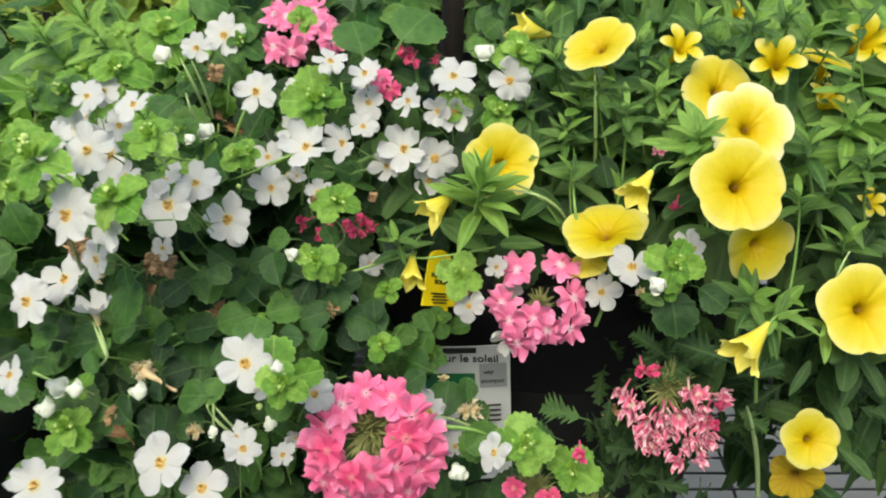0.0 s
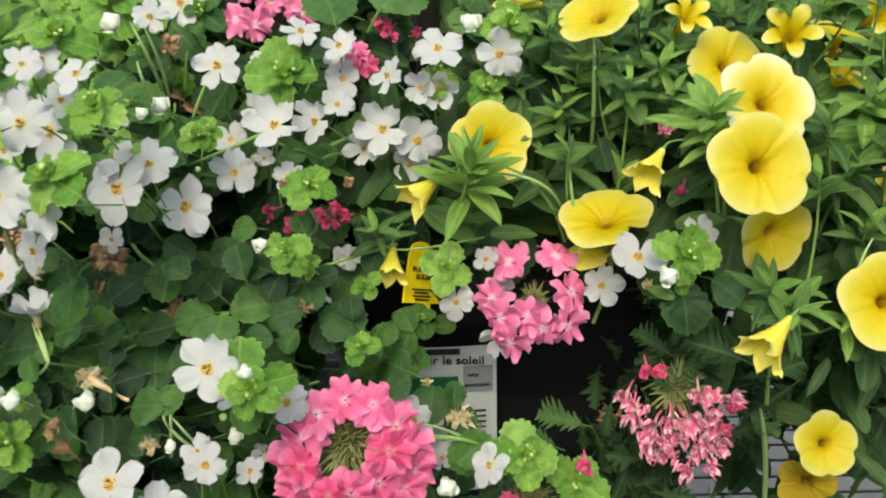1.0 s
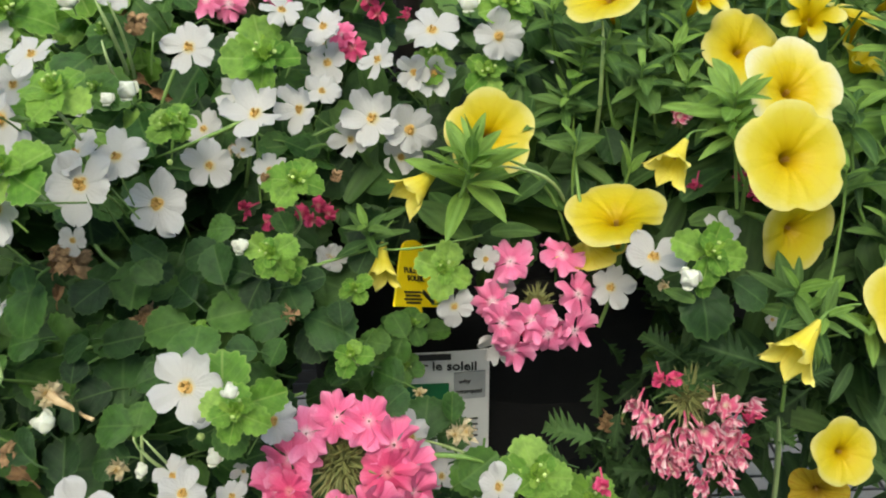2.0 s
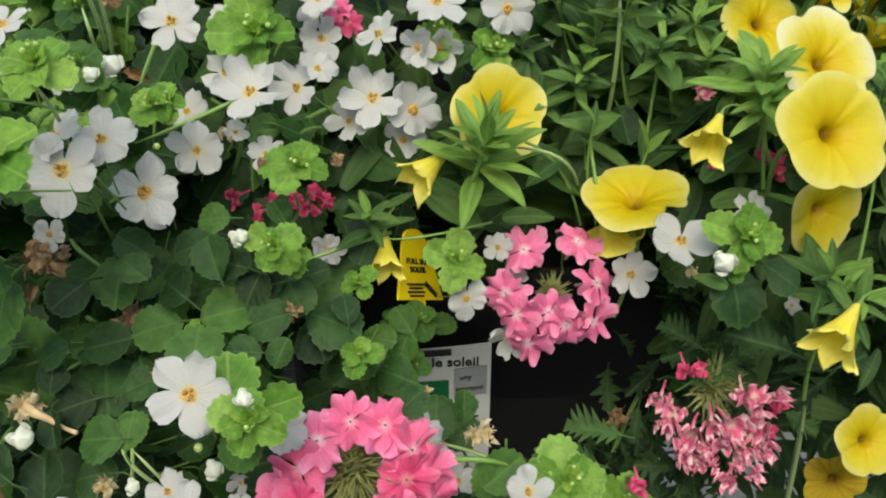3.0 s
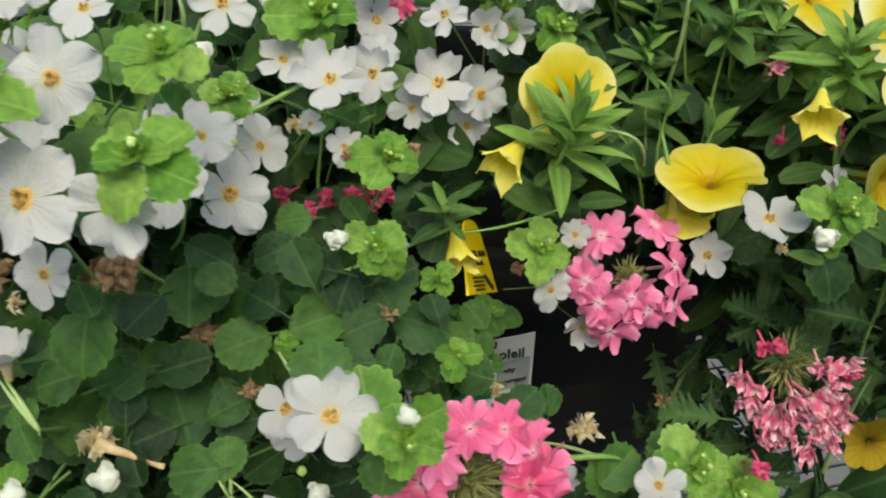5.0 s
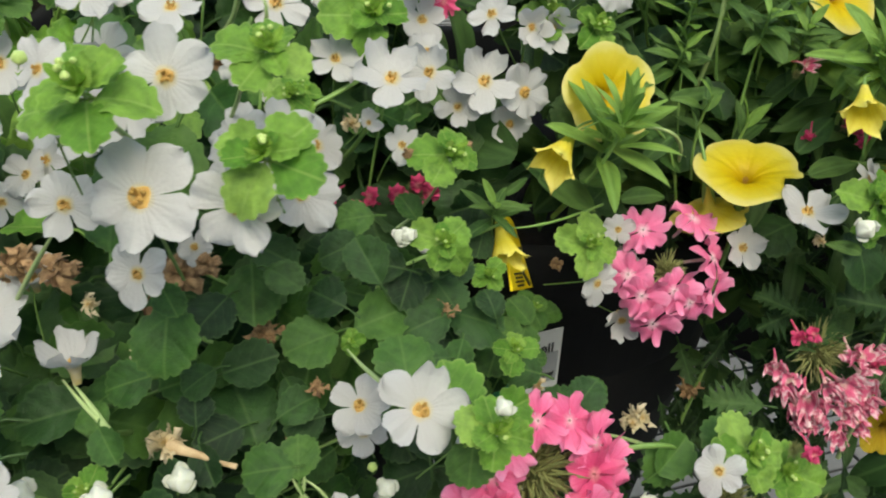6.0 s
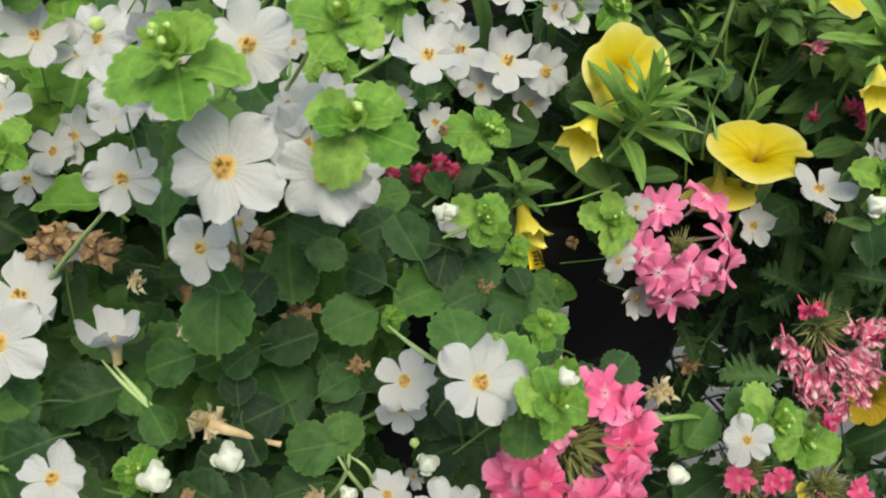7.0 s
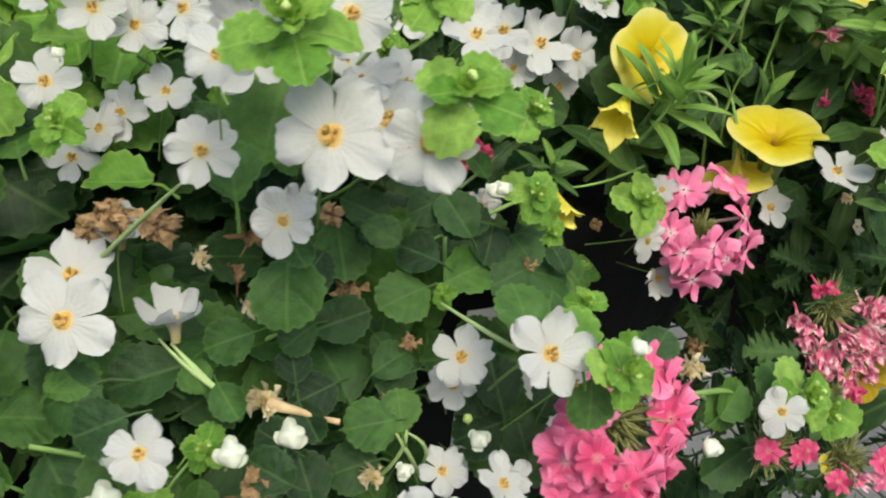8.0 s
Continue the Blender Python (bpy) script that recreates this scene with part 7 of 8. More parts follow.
toothed(verbena_front, (0.0569, 0.2028, 0.9318), (-0.38, -0.53, 0.76), (0.9, -0.28, 0.35), 0.0108, 2)
toothed(verbena_front, (0.0489, 0.1996, 0.924), (-0.38, -0.53, 0.76), (-0.71, -0.09, -0.7), 0.0110, 2)
toothed(verbena_front, (0.1267, 0.2374, 0.8955), (-0.38, -0.53, 0.76), (0.89, -0.23, 0.41), 0.0108, 2)
toothed(verbena_front, (0.0319, 0.2128, 0.9451), (-0.38, -0.53, 0.76), (-0.87, 0.48, -0.05), 0.0101, 1)
# withered flowers
dry_flower(bacopa_left, (-0.1069, 0.2406, 0.9486), (-0.30, -0.53, 0.79), 0.0105, True, 0)
part("dry_tube", SPENT_TUBE, bacopa_left, aim((-0.1055, 0.2391, 0.9490), (-0.20, -0.53, 0.82), 0, 0.0060, (0.70, -0.66, 0.17)), "cream withered flower tube")
dry_flower(bacopa_right, (0.0002, 0.2611, 0.9269), (-0.17, -0.83, 0.54), 0.0059, True, 2)
dry_flower(bacopa_right, (0.0109, 0.2263, 0.9433), (-0.17, -0.83, 0.54), 0.0071, True, 1)
dry_flower(bacopa_left, (-0.0396, 0.2467, 0.9705), (-0.17, -0.83, 0.54), 0.0058, False, 1)
dry_flower(bacopa_right, (-0.0255, 0.2778, 0.9986), (-0.17, -0.83, 0.54), 0.0049, False, 2)
dry_flower(bacopa_left, (-0.0865, 0.2236, 0.9356), (-0.17, -0.83, 0.54), 0.0070, True, 0)
dry_flower(bacopa_left, (-0.0807, 0.2331, 0.9487), (-0.17, -0.83, 0.54), 0.0034, False, 1)
dry_flower(bacopa_left, (-0.0549, 0.2842, 1.0044), (-0.17, -0.83, 0.54), 0.0061, True, 0)
dry_flower(bacopa_right, (0.0667, 0.2409, 0.9825), (-0.17, -0.83, 0.54), 0.0042, True, 0)
dry_flower(bacopa_left, (-0.0964, 0.2409, 0.9953), (-0.17, -0.83, 0.54), 0.0063, False, 0)
dry_flower(bacopa_left, (-0.0726, 0.2409, 0.9577), (-0.43, -0.73, 0.53), 0.0047, False, 1)
dry_flower(bacopa_right, (0.0090, 0.2785, 0.9572), (-0.43, -0.73, 0.53), 0.0049, False, 0)
dry_flower(bacopa_left, (-0.1332, 0.2707, 0.9818), (-0.38, -0.53, 0.76), 0.0105, False, 1)
dry_flower(bacopa_left, (-0.1259, 0.2613, 0.9836), (-0.43, -0.73, 0.53), 0.0100, False, 0)
dry_flower(bacopa_left, (-0.1371, 0.2785, 0.9737), (-0.43, -0.73, 0.53), 0.0088, False, 0)
dry_flower(bacopa_left, (-0.1194, 0.25, 0.9828), (-0.43, -0.73, 0.53), 0.0048, True, 1)
dry_flower(bacopa_left, (-0.1108, 0.2426, 0.9745), (-0.43, -0.73, 0.53), 0.0052, True, 1)
dry_flower(bacopa_right, (0.0079, 0.2258, 0.9426), (-0.43, -0.73, 0.53), 0.0067, True, 0)
dry_flower(bacopa_left, (-0.0818, 0.2579, 0.9626), (-0.43, -0.73, 0.53), 0.0081, False, 1)
dry_flower(bacopa_left, (-0.0456, 0.2673, 1.0037), (-0.43, -0.73, 0.53), 0.0035, False, 2)
dry_flower(bacopa_left, (-0.0855, 0.3124, 1.0328), (-0.01, -0.85, 0.53), 0.0094, False, 2)
dry_flower(bacopa_left, (-0.0999, 0.2576, 0.9817), (-0.01, -0.85, 0.53), 0.0117, False, 0)
dry_flower(bacopa_left, (-0.1136, 0.2236, 0.9415), (-0.01, -0.85, 0.53), 0.0095, False, 0)
# shoots farther back on the same plant
shoot(bacopa_left, (-0.1479, 0.3915, 1.0217), (0.16, -0.57, 0.76), 0.0200, 7, 3, 147, "young")
stem(bacopa_left, (-0.1479, 0.3935, 1.0187), (-0.1516, 0.3935, 1.0087), (-0.1554, 0.4035, 0.9917), 0.00055, True)
shoot(bacopa_left, (-0.1227, 0.3920, 1.0225), (-0.11, -0.63, 1.00), 0.0200, 7, 3, 81, "young")
stem(bacopa_left, (-0.1227, 0.3940, 1.0195), (-0.1239, 0.3940, 1.0095), (-0.1251, 0.4040, 0.9925), 0.00055, True)
shoot(bacopa_left, (-0.1170, 0.4077, 1.0288), (-0.06, -0.89, 0.77), 0.0220, 7, 3, 90, "young")
stem(bacopa_left, (-0.1170, 0.4097, 1.0258), (-0.1165, 0.4097, 1.0158), (-0.1161, 0.4197, 0.9988), 0.00055, True)
shoot(bacopa_left, (-0.1566, 0.3646, 1.0163), (-0.12, -0.81, 0.87), 0.0180, 7, 3, 62, "young")
stem(bacopa_left, (-0.1566, 0.3666, 1.0133), (-0.1588, 0.3666, 1.0033), (-0.1610, 0.3766, 0.9863), 0.00055, True)
shoot(bacopa_left, (-0.1601, 0.3509, 1.0133), (-0.09, -0.83, 0.83), 0.0200, 7, 3, 20, "young")
stem(bacopa_left, (-0.1601, 0.3529, 1.0103), (-0.1590, 0.3529, 1.0003), (-0.1579, 0.3629, 0.9833), 0.00055, True)
shoot(bacopa_left, (-0.1381, 0.3694, 1.0146), (-0.11, -0.78, 0.83), 0.0190, 7, 3, 18, "young")
stem(bacopa_left, (-0.1381, 0.3714, 1.0116), (-0.1375, 0.3714, 1.0016), (-0.1370, 0.3814, 0.9846), 0.00055, True)
shoot(bacopa_left, (-0.1644, 0.3107, 1.0057), (-0.22, -0.85, 0.91), 0.0210, 7, 3, 174, "young")
stem(bacopa_left, (-0.1644, 0.3127, 1.0027), (-0.1652, 0.3127, 0.9927), (-0.1660, 0.3227, 0.9757), 0.00055, True)
shoot(bacopa_left, (-0.1741, 0.3490, 1.0103), (-0.20, -0.70, 0.65), 0.0170, 7, 3, 124, "mid")
stem(bacopa_left, (-0.1741, 0.3510, 1.0073), (-0.1789, 0.3510, 0.9973), (-0.1838, 0.3610, 0.9803), 0.00055, True)
shoot(bacopa_left, (-0.1663, 0.2969, 0.9930), (-0.20, -0.56, 0.91), 0.0180, 7, 3, 18, "young")
stem(bacopa_left, (-0.1663, 0.2989, 0.9900), (-0.1639, 0.2989, 0.9800), (-0.1614, 0.3089, 0.9630), 0.00055, True)
shoot(bacopa_left, (-0.0650, 0.4072, 1.0279), (-0.11, -0.48, 0.76), 0.0180, 7, 3, 33, "mid")
stem(bacopa_left, (-0.0650, 0.4092, 1.0249), (-0.0652, 0.4092, 1.0149), (-0.0654, 0.4192, 0.9979), 0.00055, True)
shoot(bacopa_left, (-0.1713, 0.4370, 1.0190), (0.01, -0.52, 0.50), 0.0240, 7, 3, 172, "mid")
stem(bacopa_left, (-0.1713, 0.4390, 1.0160), (-0.1729, 0.4390, 1.0060), (-0.1745, 0.4490, 0.9890), 0.00055, True)
# dead brown leaves
dead_leaf(bacopa_left, (-0.0969, 0.3464, 1.0213), (-0.16, 0.47, 0.32), (1.36, -0.19, 0.88), 0.0079, 1)
dead_leaf(bacopa_left, (-0.0906, 0.3271, 1.0093), (-0.21, -0.76, 0.59), (-1.15, 0.07, 0.94), 0.0065, 0)
dead_leaf(bacopa_left, (-0.0839, 0.3225, 1.0057), (-0.13, -1.07, 0.68), (2.46, -0.63, -0.44), 0.0072, 2)
dead_leaf(bacopa_left, (-0.1043, 0.2726, 0.9730), (-0.77, -0.16, 0.50), (-1.24, 1.20, 0.42), 0.0094, 0)
dead_leaf(bacopa_left, (-0.1080, 0.2652, 0.9668), (0.24, -0.37, 0.69), (-0.15, 1.77, 0.48), 0.0065, 2)
dead_leaf(bacopa_left, (-0.1045, 0.2631, 0.9796), (0.06, -0.85, 0.38), (0.63, -0.36, 1.27), 0.0086, 2)
dead_leaf(bacopa_left, (-0.1168, 0.2305, 0.9280), (-0.01, -0.63, 1.12), (-0.87, 0.09, 0.79), 0.0086, 0)
# stems
# node with the hanging flower's stalk and its neighbours
stem(bacopa_left, (-0.1249, 0.2522, 0.9599), (-0.1204, 0.2445, 0.9565), (-0.1180, 0.2389, 0.9561), 0.00062, True)
stem(bacopa_left, (-0.1271, 0.2537, 0.9604), (-0.1225, 0.2463, 0.9563), (-0.1180, 0.2389, 0.9561), 0.00050, True)
stem(bacopa_left, (-0.1189, 0.2306, 0.9578), (-0.1174, 0.2332, 0.9570), (-0.1180, 0.2389, 0.9561), 0.00045, True)
stem(bacopa_left, (-0.1180, 0.2389, 0.9561), (-0.1140, 0.2489, 0.9461), (-0.1120, 0.2689, 0.9261), 0.00070, False)
stem(bacopa_left, (-0.0821, 0.2618, 1.0451), (-0.0787, 0.2519, 1.0409), (-0.0839, 0.2804, 1.0241), 0.00044, True)
stem(bacopa_left, (-0.0493, 0.2812, 1.0114), (-0.0505, 0.2792, 1.0056), (-0.0552, 0.2978, 0.9846), 0.00061, False)
stem(bacopa_left, (-0.0839, 0.2475, 1.0057), (-0.0832, 0.2541, 0.9933), (-0.0871, 0.2756, 0.9763), 0.00041, False)
stem(bacopa_left, (-0.0793, 0.2277, 0.9491), (-0.0778, 0.2199, 0.9451), (-0.0833, 0.2309, 0.9235), 0.00049, True)
stem(bacopa_left, (-0.0788, 0.2255, 0.9454), (-0.0735, 0.2183, 0.9459), (-0.0716, 0.2286, 0.9272), 0.00041, True)
stem(calibrachoa_left, (0.0037, 0.272, 1.0051), (0.0351, 0.2785, 1.0147), (0.0485, 0.2808, 0.9736), 0.00047, False)
stem(calibrachoa_left, (0.0203, 0.2755, 1.0031), (0.0399, 0.2699, 1.006), (0.047, 0.2839, 0.9837), 0.00055, True)
stem(bacopa_left, (-0.1236, 0.2464, 1.0031), (-0.1305, 0.2603, 0.9855), (-0.1387, 0.2796, 0.9608), 0.00058, True)
leaf(bacopa_left, (-0.1189, 0.2296, 0.9618), (-0.41, -0.5, 0.76), (0.35, -0.68, -0.65), 0.0083, "mid", 1, True)
leaf(bacopa_left, (-0.0797, 0.2284, 0.9499), (-0.24, -0.61, 0.76), (0.04, 0.54, 0.84), 0.0102, "mid", 0, True)
leaf(bacopa_left, (-0.1215, 0.2445, 0.956), (-0.31, -0.56, 0.77), (-0.35, 0.68, 0.65), 0.0078, "mid", 0, True)
stem(bacopa_left, (-0.0656, 0.2418, 0.9674), (-0.0644, 0.2226, 0.9727), (-0.0559, 0.2225, 0.9668), 0.00056, True)
stem(bacopa_left, (-0.0817, 0.2262, 0.9463), (-0.0799, 0.2202, 0.9437), (-0.0697, 0.2285, 0.924), 0.00051, True)
stem(bacopa_right, (-0.0031, 0.2258, 0.9413), (0.0134, 0.2297, 0.9322), (0.0237, 0.2213, 0.9289), 0.00055, True)
stem(bacopa_left, (-0.0385, 0.2627, 0.9987), (-0.0329, 0.2817, 0.9795), (-0.0424, 0.2792, 0.9752), 0.00045, True)
stem(calibrachoa_left, (-0.0116, 0.2735, 0.9754), (-0.0046, 0.267, 0.9782), (0.0196, 0.277, 0.9779), 0.00040, False)
stem(bacopa_left, (-0.0863, 0.2753, 1.0521), (-0.0805, 0.27, 1.0417), (-0.0854, 0.2931, 1.0243), 0.00056, True)
stem(bacopa_left, (-0.0843, 0.2803, 1.0494), (-0.0806, 0.2806, 1.0386), (-0.0845, 0.2964, 1.0218), 0.00048, True)
stem(calibrachoa_right, (0.1082, 0.2328, 0.9385), (0.1233, 0.2466, 0.905), (0.1295, 0.2496, 0.874), 0.00097, True)
stem(calibrachoa_left, (0.0536, 0.2945, 1.0415), (0.0542, 0.2868, 1.0309), (0.0582, 0.2989, 1.0002), 0.00070, True)
stem(bacopa_left, (-0.0898, 0.2348, 1.0409), (-0.0866, 0.2458, 1.0301), (-0.0913, 0.2669, 1.0076), 0.00044, True)
stem(calibrachoa_right, (0.1366, 0.2473, 0.9946), (0.1268, 0.2393, 0.9829), (0.145, 0.2521, 0.9533), 0.00057, True)


# ---- inner foliage that fills the mound ----
CANOPY = (-0.406, 0.001, 0.215, -0.666, -0.436, 4.613)
INTO, UP = Vector((0, math.cos(radians(38)), -math.sin(radians(38)))), Vector((0, math.sin(radians(38)), math.cos(radians(38))))


def canopy(x, v, back):
    """A place on the plants' outer face, seen from above in front, moved back into the foliage."""
    c = CANOPY
    x0, v0 = x, v
    x, v = max(-0.12, min(0.13, x)), max(-0.12, min(0.045, v))
    s = c[0] + c[1] * x + c[2] * v + c[3] * x * x + c[4] * x * v + c[5] * v * v
    return Vector((x0, 0, 0)) + UP * (0.97 + v0) + INTO * (s + back + 0.4 * max(0, v0 - 0.045))


def bare(p):
    """The front of the pot, which the foliage leaves open."""
    return (-0.05 < p.x < 0.088 and p.z < 0.953 and p.y < 0.345) or (abs(p.x - 0.002) < 0.016 and p.y < 0.288 and 0.93 < p.z < 0.99)


def fill(plant, count, xs, vs, backs, pool, size, seed, singles=230, corner=False):
    rng = random.Random(seed)
    verts, faces, tissue, n, mat = [], [], [], 0, None
    for k in range(count):
        p = canopy(rng.uniform(*xs), rng.uniform(*vs), rng.uniform(*backs))
        if bare(p) or (abs(p.x - 0.004) < 0.014 and p.z > 0.975 and p.y < 0.46) or p.z < 0.80 or (p.x < -0.115 and p.z > 0.985 and not corner) or (p.x < -0.128 and p.z > 1.0 and p.y > 0.28) or (p.x < -0.43 * p.y and p.z > 1.15 - 0.37 * p.y) or (p.x > 0.085 and p.z < 0.975 and rng.random() < 0.45) or covered(p, 0.009):
            continue
        face = Vector((rng.gauss(0, 0.45), rng.gauss(-0.45, 0.4), rng.uniform(0.35, 1.0)))
        tip = Vector((rng.gauss(0, 1), rng.gauss(-0.3, 1), rng.gauss(-0.2, 0.6)))
        me = pool[rng.randrange(len(pool))]
        m = aim(p, face, 0, rng.uniform(*size), tip) @ Matrix.Translation((0, -0.5, 0))
        if n < singles:
            part("leaf", me, plant, m)
        else:
            k0 = len(verts)
            verts += [m @ q.co for q in me.vertices]
            tissue += [tuple(q.vector) for q in me.attributes["tissue"].data]
            faces += [tuple(i + k0 for i in q.vertices) for q in me.polygons]
            mat = me.materials[0]
        n += 1
    if verts:
        o = plant.location
        ob = part("inner_leaves", mesh_of("inner_leaves", [q - o for q in verts], faces, mat, tissue=tissue), plant, Matrix.Translation(o))
        tagged(ob, kind="stuff")


# The dark leaves carry painted-in shade, so the mound's gaps look deep.
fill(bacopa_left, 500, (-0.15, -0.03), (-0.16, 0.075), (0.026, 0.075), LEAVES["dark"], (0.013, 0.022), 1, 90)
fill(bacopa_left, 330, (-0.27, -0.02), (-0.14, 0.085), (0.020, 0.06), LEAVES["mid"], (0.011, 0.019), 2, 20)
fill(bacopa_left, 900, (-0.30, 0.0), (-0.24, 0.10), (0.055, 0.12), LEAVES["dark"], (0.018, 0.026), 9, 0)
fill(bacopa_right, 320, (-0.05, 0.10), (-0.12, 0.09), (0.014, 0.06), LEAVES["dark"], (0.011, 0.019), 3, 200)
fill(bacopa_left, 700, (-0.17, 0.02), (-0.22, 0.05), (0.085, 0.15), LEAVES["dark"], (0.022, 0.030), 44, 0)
fill(calibrachoa_left, 170, (-0.02, 0.10), (-0.02, 0.14), (0.008, 0.05), BLADES["mid"], (0.018, 0.032), 4)
# Deeper blades take the darkened green, which paints in their shade.
fill(calibrachoa_left, 330, (-0.02, 0.10), (-0.02, 0.14), (0.020, 0.07), BLADES["dusky"], (0.018, 0.034), 14, 60)
fill(calibrachoa_right, 640, (0.07, 0.27), (0.0, 0.14), (0.008, 0.07), BLADES["mid"], (0.018, 0.034), 5, 80)
fill(calibrachoa_right, 320, (0.07, 0.27), (-0.08, 0.0), (0.010, 0.07), BLADES["dusky"], (0.018, 0.032), 15, 60)
fill(calibrachoa_right, 400, (0.0, 0.30), (-0.10, 0.15), (0.07, 0.12), BLADES["mid"], (0.026, 0.04), 10, 0)
fill(verbena_front, 420, (0.045, 0.20), (-0.105, -0.02), (0.012, 0.07), FERNS_SHADED, (0.011, 0.018), 6, 40)
fill(bacopa_right, 120, (0.0, 0.085), (-0.20, -0.10), (0.02, 0.05), LEAVES["dark"], (0.012, 0.020), 8, 60)
fill(bacopa_left, 200, (-0.11, 0.03), (0.06, 0.12), (0.01, 0.08), LEAVES["mid"], (0.012, 0.020), 7, 0)
# Young leaves; their pale green also stands in for haze over this corner.
fill(bacopa_left, 420, (-0.34, -0.10), (0.0, 0.11), (0.03, 0.10), LEAVES["young"], (0.011, 0.018), 41, 10, True)
fill(bacopa_left, 560, (-0.34, -0.09), (-0.01, 0.12), (0.016, 0.09), LEAVES["young"], (0.011, 0.018), 42, 10, True)
fill(calibrachoa_right, 380, (0.09, 0.32), (-0.01, 0.15), (0.002, 0.045), BLADES["young"], (0.018, 0.032), 43, 40)


def hanging(plant, count, lo, hi, pool, size, seed):
    """Loose leaves that hang below the flowers in front of the pot."""
    rng = random.Random(seed)
    for k in range(count):
        p = Vector([rng.uniform(a, b) for a, b in zip(lo, hi)])
        face = Vector((rng.gauss(0, 0.5), rng.gauss(-0.6, 0.4), rng.uniform(0.2, 0.9)))
        tip = Vector((rng.gauss(0, 0.7), rng.gauss(-0.4, 0.5), rng.gauss(-0.6, 0.5)))
        if not covered(p, 0.004):
            part("leaf", pool[rng.randrange(len(pool))], plant, aim(p, face, 0, rng.uniform(*size), tip) @ Matrix.Translation((0, -0.5, 0)))


# The verbena leaves hung here wear the green darkened for shade.
hanging(verbena_front, 26, (0.055, 0.235, 0.87), (0.100, 0.28, 0.915), FERNS_SHADED, (0.012, 0.018), 31)
hanging(verbena_front, 44, (0.058, 0.235, 0.885), (0.097, 0.278, 0.930), FERNS_SHADED, (0.009, 0.014), 36)
hanging(verbena_front, 60, (0.045, 0.200, 0.860), (0.110, 0.240, 0.905), FERNS_SHADED, (0.012, 0.018), 37)
hanging(verbena_front, 50, (0.060, 0.222, 0.898), (0.088, 0.250, 0.935), FERNS_SHADED, (0.010, 0.015), 38)
hanging(verbena_front, 26, (0.030, 0.215, 0.86), (0.075, 0.26, 0.905), FERNS_SHADED, (0.012, 0.018), 35)
hanging(bacopa_right, 34, (-0.01, 0.21, 0.86), (0.06, 0.26, 0.915), LEAVES["dark"], (0.012, 0.018), 32)
# Dark blades put in for the shade low on the right.
hanging(calibrachoa_right, 70, (0.165, 0.25, 0.76), (0.30, 0.38, 0.87), BLADES["dusky"], (0.024, 0.036), 39)
hanging(calibrachoa_right, 50, (0.13, 0.24, 0.86), (0.20, 0.32, 0.93), BLADES["dusky"], (0.018, 0.028), 33)


# Thin stems that thread through the foliage, every other one ending in a pair of leaves.
rng = random.Random(77)
for k in range(60):
    a = canopy(rng.uniform(-0.135, -0.015), rng.uniform(-0.12, 0.03), rng.uniform(0.022, 0.036))
    if bare(a) or covered(a, 0.008):
        continue
    way = Vector((rng.gauss(0, 0.020), rng.uniform(0.004, 0.012), rng.uniform(-0.004, 0.018)))
    stem(bacopa_left, tuple(a), tuple(a + 0.5 * way + Vector((rng.gauss(0, 0.004), -0.002, 0.002))), tuple(a + way), rng.uniform(0.0004, 0.0007))
    if k % 2:
        for s in (-1, 1):
            leaf(bacopa_left, a + Vector((0.004 * s, -0.001, 0)), (rng.gauss(0, 0.3), -0.6, 0.7), (s, rng.gauss(-0.2, 0.3), rng.gauss(0, 0.3)), rng.uniform(0.009, 0.015), "mid", k)

# A dry seed stalk at the side of the pot, and the fresh stem between the large head and the low shoot.
stem(verbena_front, (0.0800, 0.2770, 0.9120), (0.0760, 0.2750, 0.9030), (0.0700, 0.2720, 0.8720), 0.0008)
dry_flower(verbena_front, (0.0711, 0.2728, 0.8992), (-0.17, -0.83, 0.54), 0.0085, False, 1)
dry_flower(verbena_front, (0.0800, 0.2762, 0.9105), (-0.43, -0.73, 0.53), 0.0045, True, 0)
stem(verbena_front, (0.0150, 0.2150, 0.9420), (0.0060, 0.2120, 0.9500), (-0.0050, 0.2200, 0.9400), 0.0008)
leaf(bacopa_right, (0.0130, 0.2130, 0.9420), (-0.2, -0.75, 0.6), (0.5, -0.2, 0.7), 0.013, "mid", 1, True)
leaf(bacopa_right, (0.0120, 0.2135, 0.9390), (0.1, -0.7, 0.6), (-0.3, -0.5, -0.6), 0.013, "mid", 2, True)


